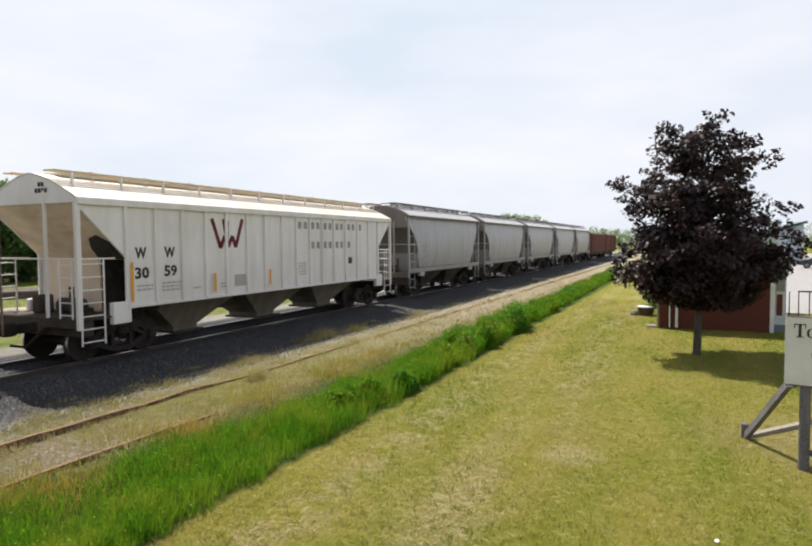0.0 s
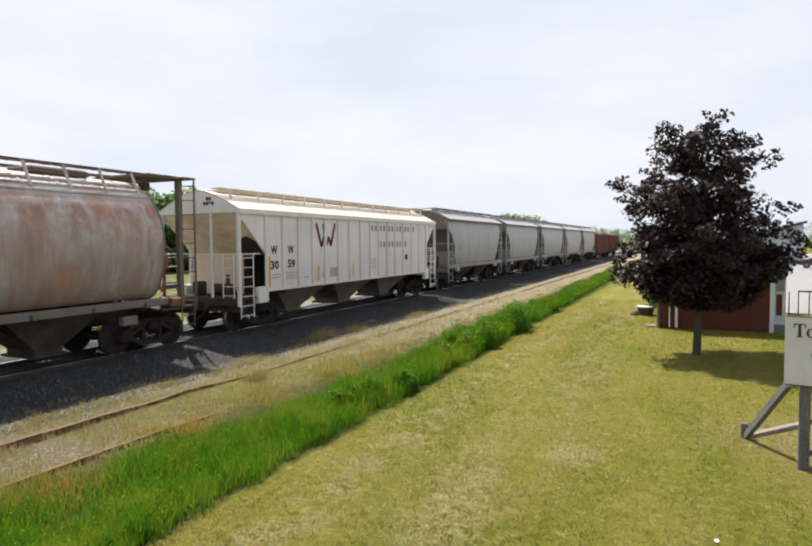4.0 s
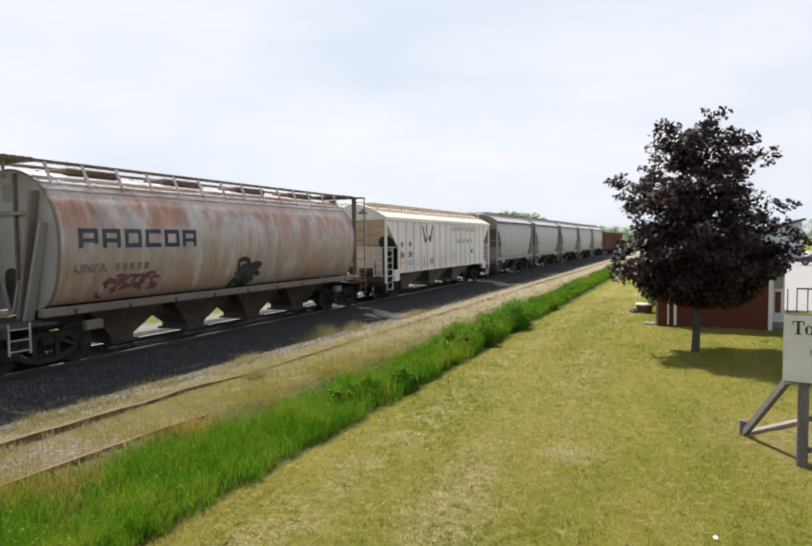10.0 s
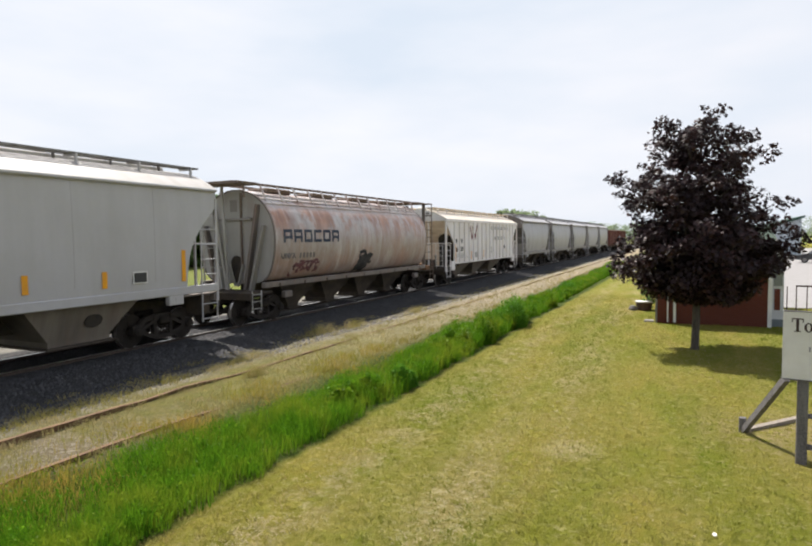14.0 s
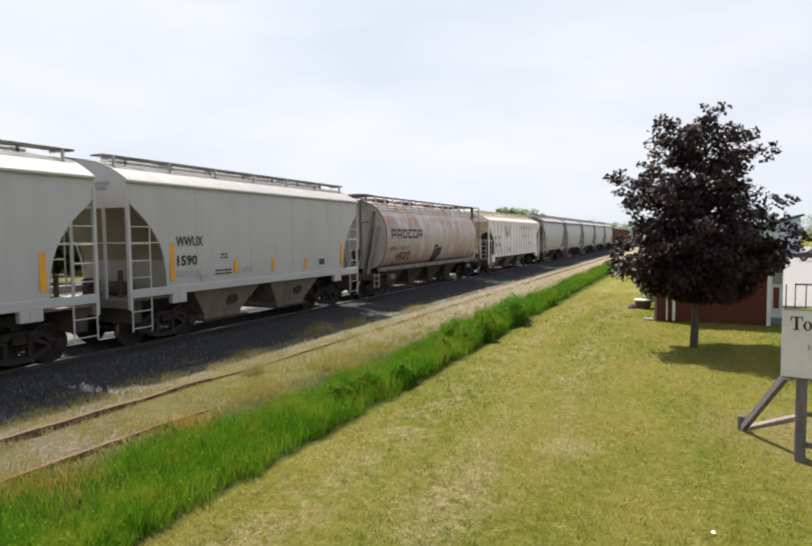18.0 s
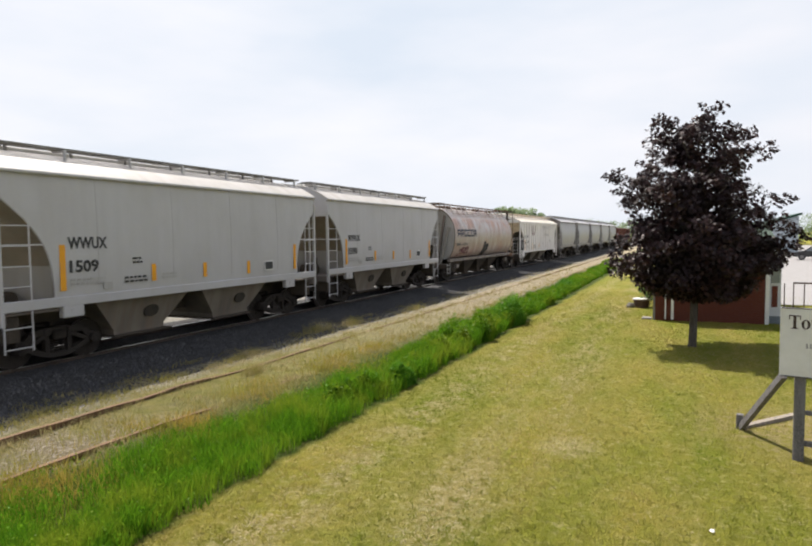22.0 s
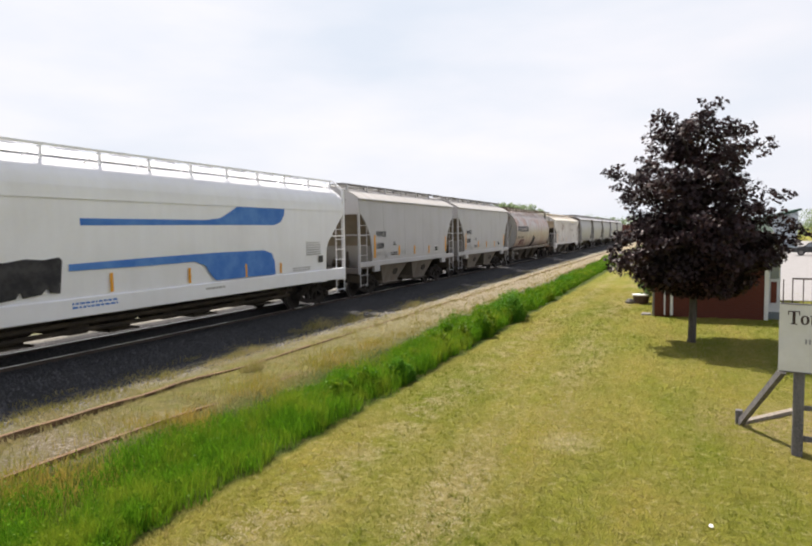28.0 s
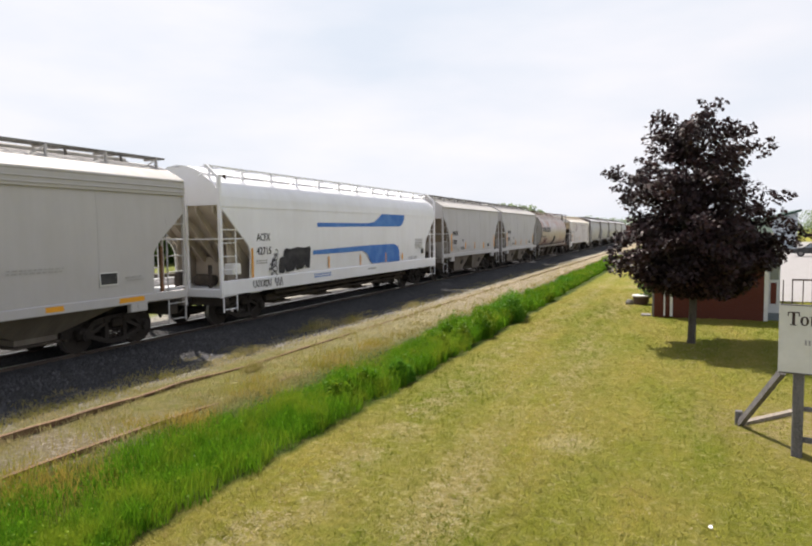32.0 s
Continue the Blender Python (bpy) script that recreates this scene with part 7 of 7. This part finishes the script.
def sign():
    s = holder("sign_board", "off-white painted sign board on weathered grey wooden posts", "sign", at=pose(1.39, 9.49, 0, 0, 0, -9.2))
    W = 2.2
    board = part("board", Geo().box(-0.20, W - 0.2, -0.10, -0.07, 1.14, 2.04, 0.006), "sign_face", s, "off-white sign board")
    for z in (1.14, 2.04):
        part("edge_strip", Geo().box(-0.206, W - 0.19, -0.108, -0.066, z - 0.007, z + 0.007, 0.002), "grey_wood", board)
    part("edge_strip", Geo().box(-0.208, -0.196, -0.108, -0.066, 1.13, 2.05, 0.002), "sign_face", board)
    # painted words in a bold face with serifs
    y0, zb = -0.1035, 1.772

    def stroke(poly):
        part("letter_stroke", Geo().plate([(x, y0, zb + z) for x, z in poly], (0, 0.003, 0)), "sign_text", board, "dark brown painted stroke")

    def ring(cx, rx, rz, t0, t1, thin, thick):
        """A bowl of a letter, thick at its sides and thin at top and bottom."""
        n = 20
        a = [t0 + (t1 - t0) * k / n for k in range(n + 1)]
        out = [(cx + rx * math.cos(t), rz + rz * math.sin(t)) for t in a]
        inn = [(cx + (rx - thick) * math.cos(t), rz + (rz - thin) * math.sin(t)) for t in a]
        g = Geo()
        g.v = [(x, y0 + d, zb + z) for d in (0, 0.003) for p, q in zip(out, inn) for x, z in (p, q)]
        m = 2 * (n + 1)
        for k in range(n):
            b = 2 * k
            g.f += [(b, b + 1, b + 3, b + 2), (m + b + 2, m + b + 3, m + b + 1, m + b), (b, b + 2, m + b + 2, m + b), (b + 3, b + 1, m + b + 1, m + b + 3)]
        part("letter_stroke", g, "sign_text", board, "dark brown painted stroke")

    def upright(x, w, h, foot, head):
        stroke([(x, 0.004), (x + w, 0.004), (x + w, h), (x, h)])
        stroke([(x - foot, 0), (x + w + foot, 0), (x + w + foot, 0.012), (x - foot, 0.012)]) if foot else None
        stroke([(x - head, h), (x + w, h), (x + w, h + 0.012), (x - head, h + 0.008)]) if head else None

    upright(-0.062, 0.034, 0.165, 0.022, 0)
    stroke([(-0.112, 0.163), (0.022, 0.163), (0.022, 0.178), (-0.112, 0.178)])
    for x in (-0.112, 0.010):
        stroke([(x, 0.122), (x + 0.012, 0.122), (x + 0.012, 0.165), (x, 0.165)])
    ring(0.078, 0.050, 0.062, 0, 2 * math.pi, 0.012, 0.030)
    upright(0.148, 0.026, 0.114, 0, 0.016)
    ring(0.182, 0.034, 0.040, math.pi, 2 * math.pi, 0.014, 0.024)
    upright(0.204, 0.026, 0.114, 0.010, 0.014)
    for k in range(9):
        part("word_bar", Geo().box(0.085 + k * 0.042, 0.108 + k * 0.042, -0.106, -0.102, 1.52, 1.585), "block_grey", board)
    for x in (0.03, W - 0.45):
        part("post", Geo().box(x - 0.065, x + 0.065, -0.07, 0.07, -0.3, 1.9 if x > 1 else 1.95, 0.01), "grey_wood", s, "square weathered wooden post")
    part("lower_rail", Geo().box(0.09, W - 0.5, -0.02, 0.03, 0.62, 0.68, 0.006), "grey_wood", s)
    part("lower_rail", Geo().box(0.09, W - 0.5, -0.02, 0.03, 0.20, 0.27, 0.006), "grey_wood", s)
    part("brace", Geo().bar((-0.16, 0.0, 1.12), (-0.74, 1.04, 0.02), 0.075, 0.085), "grey_wood", s, "slanting back brace")
    part("brace_stake", Geo().box(-0.80, -0.70, 1.0, 1.1, -0.1, 0.24, 0.01), "grey_wood", s)
    return s


sign()
tagged(part("ground_plank", Geo().bar((0.88, 10.70, 0.03), (1.75, 11.75, 0.035), 0.10, 0.06), "brown_wood"), "weathered plank lying on the lawn behind the sign", "plank")
tagged(part("litter_scrap", Geo().plate([(0.27, 6.79, 0.022), (0.295, 6.775, 0.018), (0.318, 6.785, 0.02), (0.312, 6.81, 0.034), (0.285, 6.822, 0.03)], (0, 0, 0.006)), "white_plastic"), "white scrap of litter on the lawn", "litter")


def planter():
    p = holder("flower_tub", "dark round tub with leafy green plants by the brick wall", "planter", at=pose(-1.62, 26.9, 0))
    tub = part("tub", Geo().tube((0.05, 0, 0), (0.05, 0, 0.34), 0.26, 18, 0.33), "dark_metal", p)
    part("rim", Geo().tube((0.05, 0, 0.32), (0.05, 0, 0.37), 0.345, 18, 0.35), "white_plastic", tub, "pale rim")
    rng = np.random.default_rng(3)
    c = rng.normal(size=(420, 3)) * np.array([0.17, 0.2, 0.28]) + np.array([0.34, 0.1, 0.66])
    v, t = leaf_cards(c, 0.075, rng)
    part("foliage", np_mesh("foliage", v, t, "hedge_leaf"), None, p)
    g = Geo()
    for k in range(7):
        limb(g, (0.15 + 0.04 * k, 0.05, 0.3), (0.1 + 0.08 * k, 0.1, 1.05 + 0.06 * (k % 3)), 0.012, 0.005, 0.06, random.Random(k))
    part("stems", g, "bark", p)
    r = Geo()
    for k in range(9):
        a = 2 * math.pi * k / 9
        r.v += [(0.15 * math.cos(a), 0.12 * math.sin(a), 0.0), (0.19 * math.cos(a), 0.15 * math.sin(a), 0.09), (0.11 * math.cos(a), 0.09 * math.sin(a), 0.20)]
    r.f = [q for k in range(9) for q in ((3 * k, 3 * ((k + 1) % 9), 3 * ((k + 1) % 9) + 1, 3 * k + 1), (3 * k + 1, 3 * ((k + 1) % 9) + 1, 3 * ((k + 1) % 9) + 2, 3 * k + 2))] + [tuple(3 * k + 2 for k in range(9))]
    tagged(part("boulder", r, "step_stone", None, "", pose(-1.98, 26.7, -0.01)), "pale rounded stone beside the tub", "stone")


planter()


def timber_stack(x, y, turn, n, mat, label):
    s = holder("timber_stack", label, "timber stack", "stacks beyond the line", pose(x, y, -0.1, 0, 0, turn))
    rng = random.Random(int(x * 7 + y))
    for k in range(n):
        lay, col = divmod(k, 5)
        part("timber", Geo().box(-2.6 + rng.uniform(-0.15, 0.15), 2.6 + rng.uniform(-0.15, 0.15), col * 0.32, col * 0.32 + 0.26, lay * 0.24, lay * 0.24 + 0.21, 0.015), mat, s)


for az, d, mat in ((55, 44, "dark_stuff"), (51.5, 44, "dark_stuff"), (48, 46, "dark_stuff"), (58, 42, "dark_stuff"), (54, 30, "pale_timber"), (50, 31, "pale_timber")):
    xx, yy = at_azimuth(az, d)
    timber_stack(xx, yy, az + 8, 10, mat, "stack of dark old sleepers" if mat == "dark_stuff" else "stack of pale sawn timber")


# ---- small repeated pieces: sleepers and bricks ----
def sleepers():
    rng = random.Random(9)
    meshes = [Geo().box(-1.3, 1.3, -0.115, 0.115, -0.17, 0.0, 0.012).mesh("sleeper", "tie", 0) for _ in range(1)]
    for k in range(260):
        ob = part("sleeper", meshes[0], None, MAIN_TRACK, "", pose(MAIN_X + rng.uniform(-0.05, 0.05), -4 + k * 0.52, 0.145 + rng.uniform(-0.012, 0.01), 0, 0, rng.uniform(-1, 1)))


def brickwork():
    """Front wall: bricks one by one near the trunk's height of view, the rest joined."""
    full = Geo().box(0, 0.215, -0.02, 0.05, 0, 0.065, 0.006).mesh("brick", "brick", 0)
    halfm = Geo().box(0, 0.1, -0.02, 0.05, 0, 0.065, 0.006).mesh("brick", "brick", 0)
    rest, count = Geo(), 0
    rows = int((BH - 0.05) / 0.078)
    for r in range(rows):
        z = 0.0 + r * 0.078
        x = BX0 + 0.02
        if r % 2:
            part("brick", halfm, None, BRICK_WALL, "", pose(x, BY, z)) if count < 300 else rest.box(x, x + 0.1, BY - 0.02, BY + 0.03, z, z + 0.065)
            count += 1
            x += 0.112
        while x + 0.215 < BX1 - 0.03:
            if count < 300:
                part("brick", full, None, BRICK_WALL, "", pose(x, BY, z))
            else:
                rest.box(x, x + 0.215, BY - 0.02, BY + 0.03, z, z + 0.065)
            count += 1
            x += 0.227
        if BX1 - 0.03 - x > 0.04:
            rest.box(x, BX1 - 0.03, BY - 0.02, BY + 0.03, z, z + 0.065)
    tagged(part("upper_bricks", rest, "brick", BRICK_WALL), kind="stuff")


sleepers()
brickwork()


# ---- what moves ----
TRAVEL = (0.00, 1.29, 2.61, 3.98, 5.43, 6.94, 8.53, 10.19, 11.91, 13.68, 15.50, 17.36, 19.27, 21.21, 23.20, 25.22, 27.30, 29.42, 31.60, 33.84, 36.13, 38.47, 40.87, 43.31, 45.78, 48.28, 50.79, 53.30, 55.80, 58.28, 60.73, 63.18, 65.63)


def travelled(t):
    i = min(int(t), 31)
    return TRAVEL[i] + (TRAVEL[i + 1] - TRAVEL[i]) * (t - i)


def motions():
    for car in CARS:
        m0 = car.matrix_basis.copy()
        walk(car, [(t, Matrix.Translation((0, TRAVEL[t], 0)) @ m0) for t in range(33)])
    turns = [k * 0.25 for k in range(129)]
    for w in WHEELS:
        m0 = w.matrix_basis.copy()
        walk(w, [(t, m0 @ pose(0, 0, 0, -math.degrees(travelled(t) / WHEEL_R))) for t in turns])


motions()
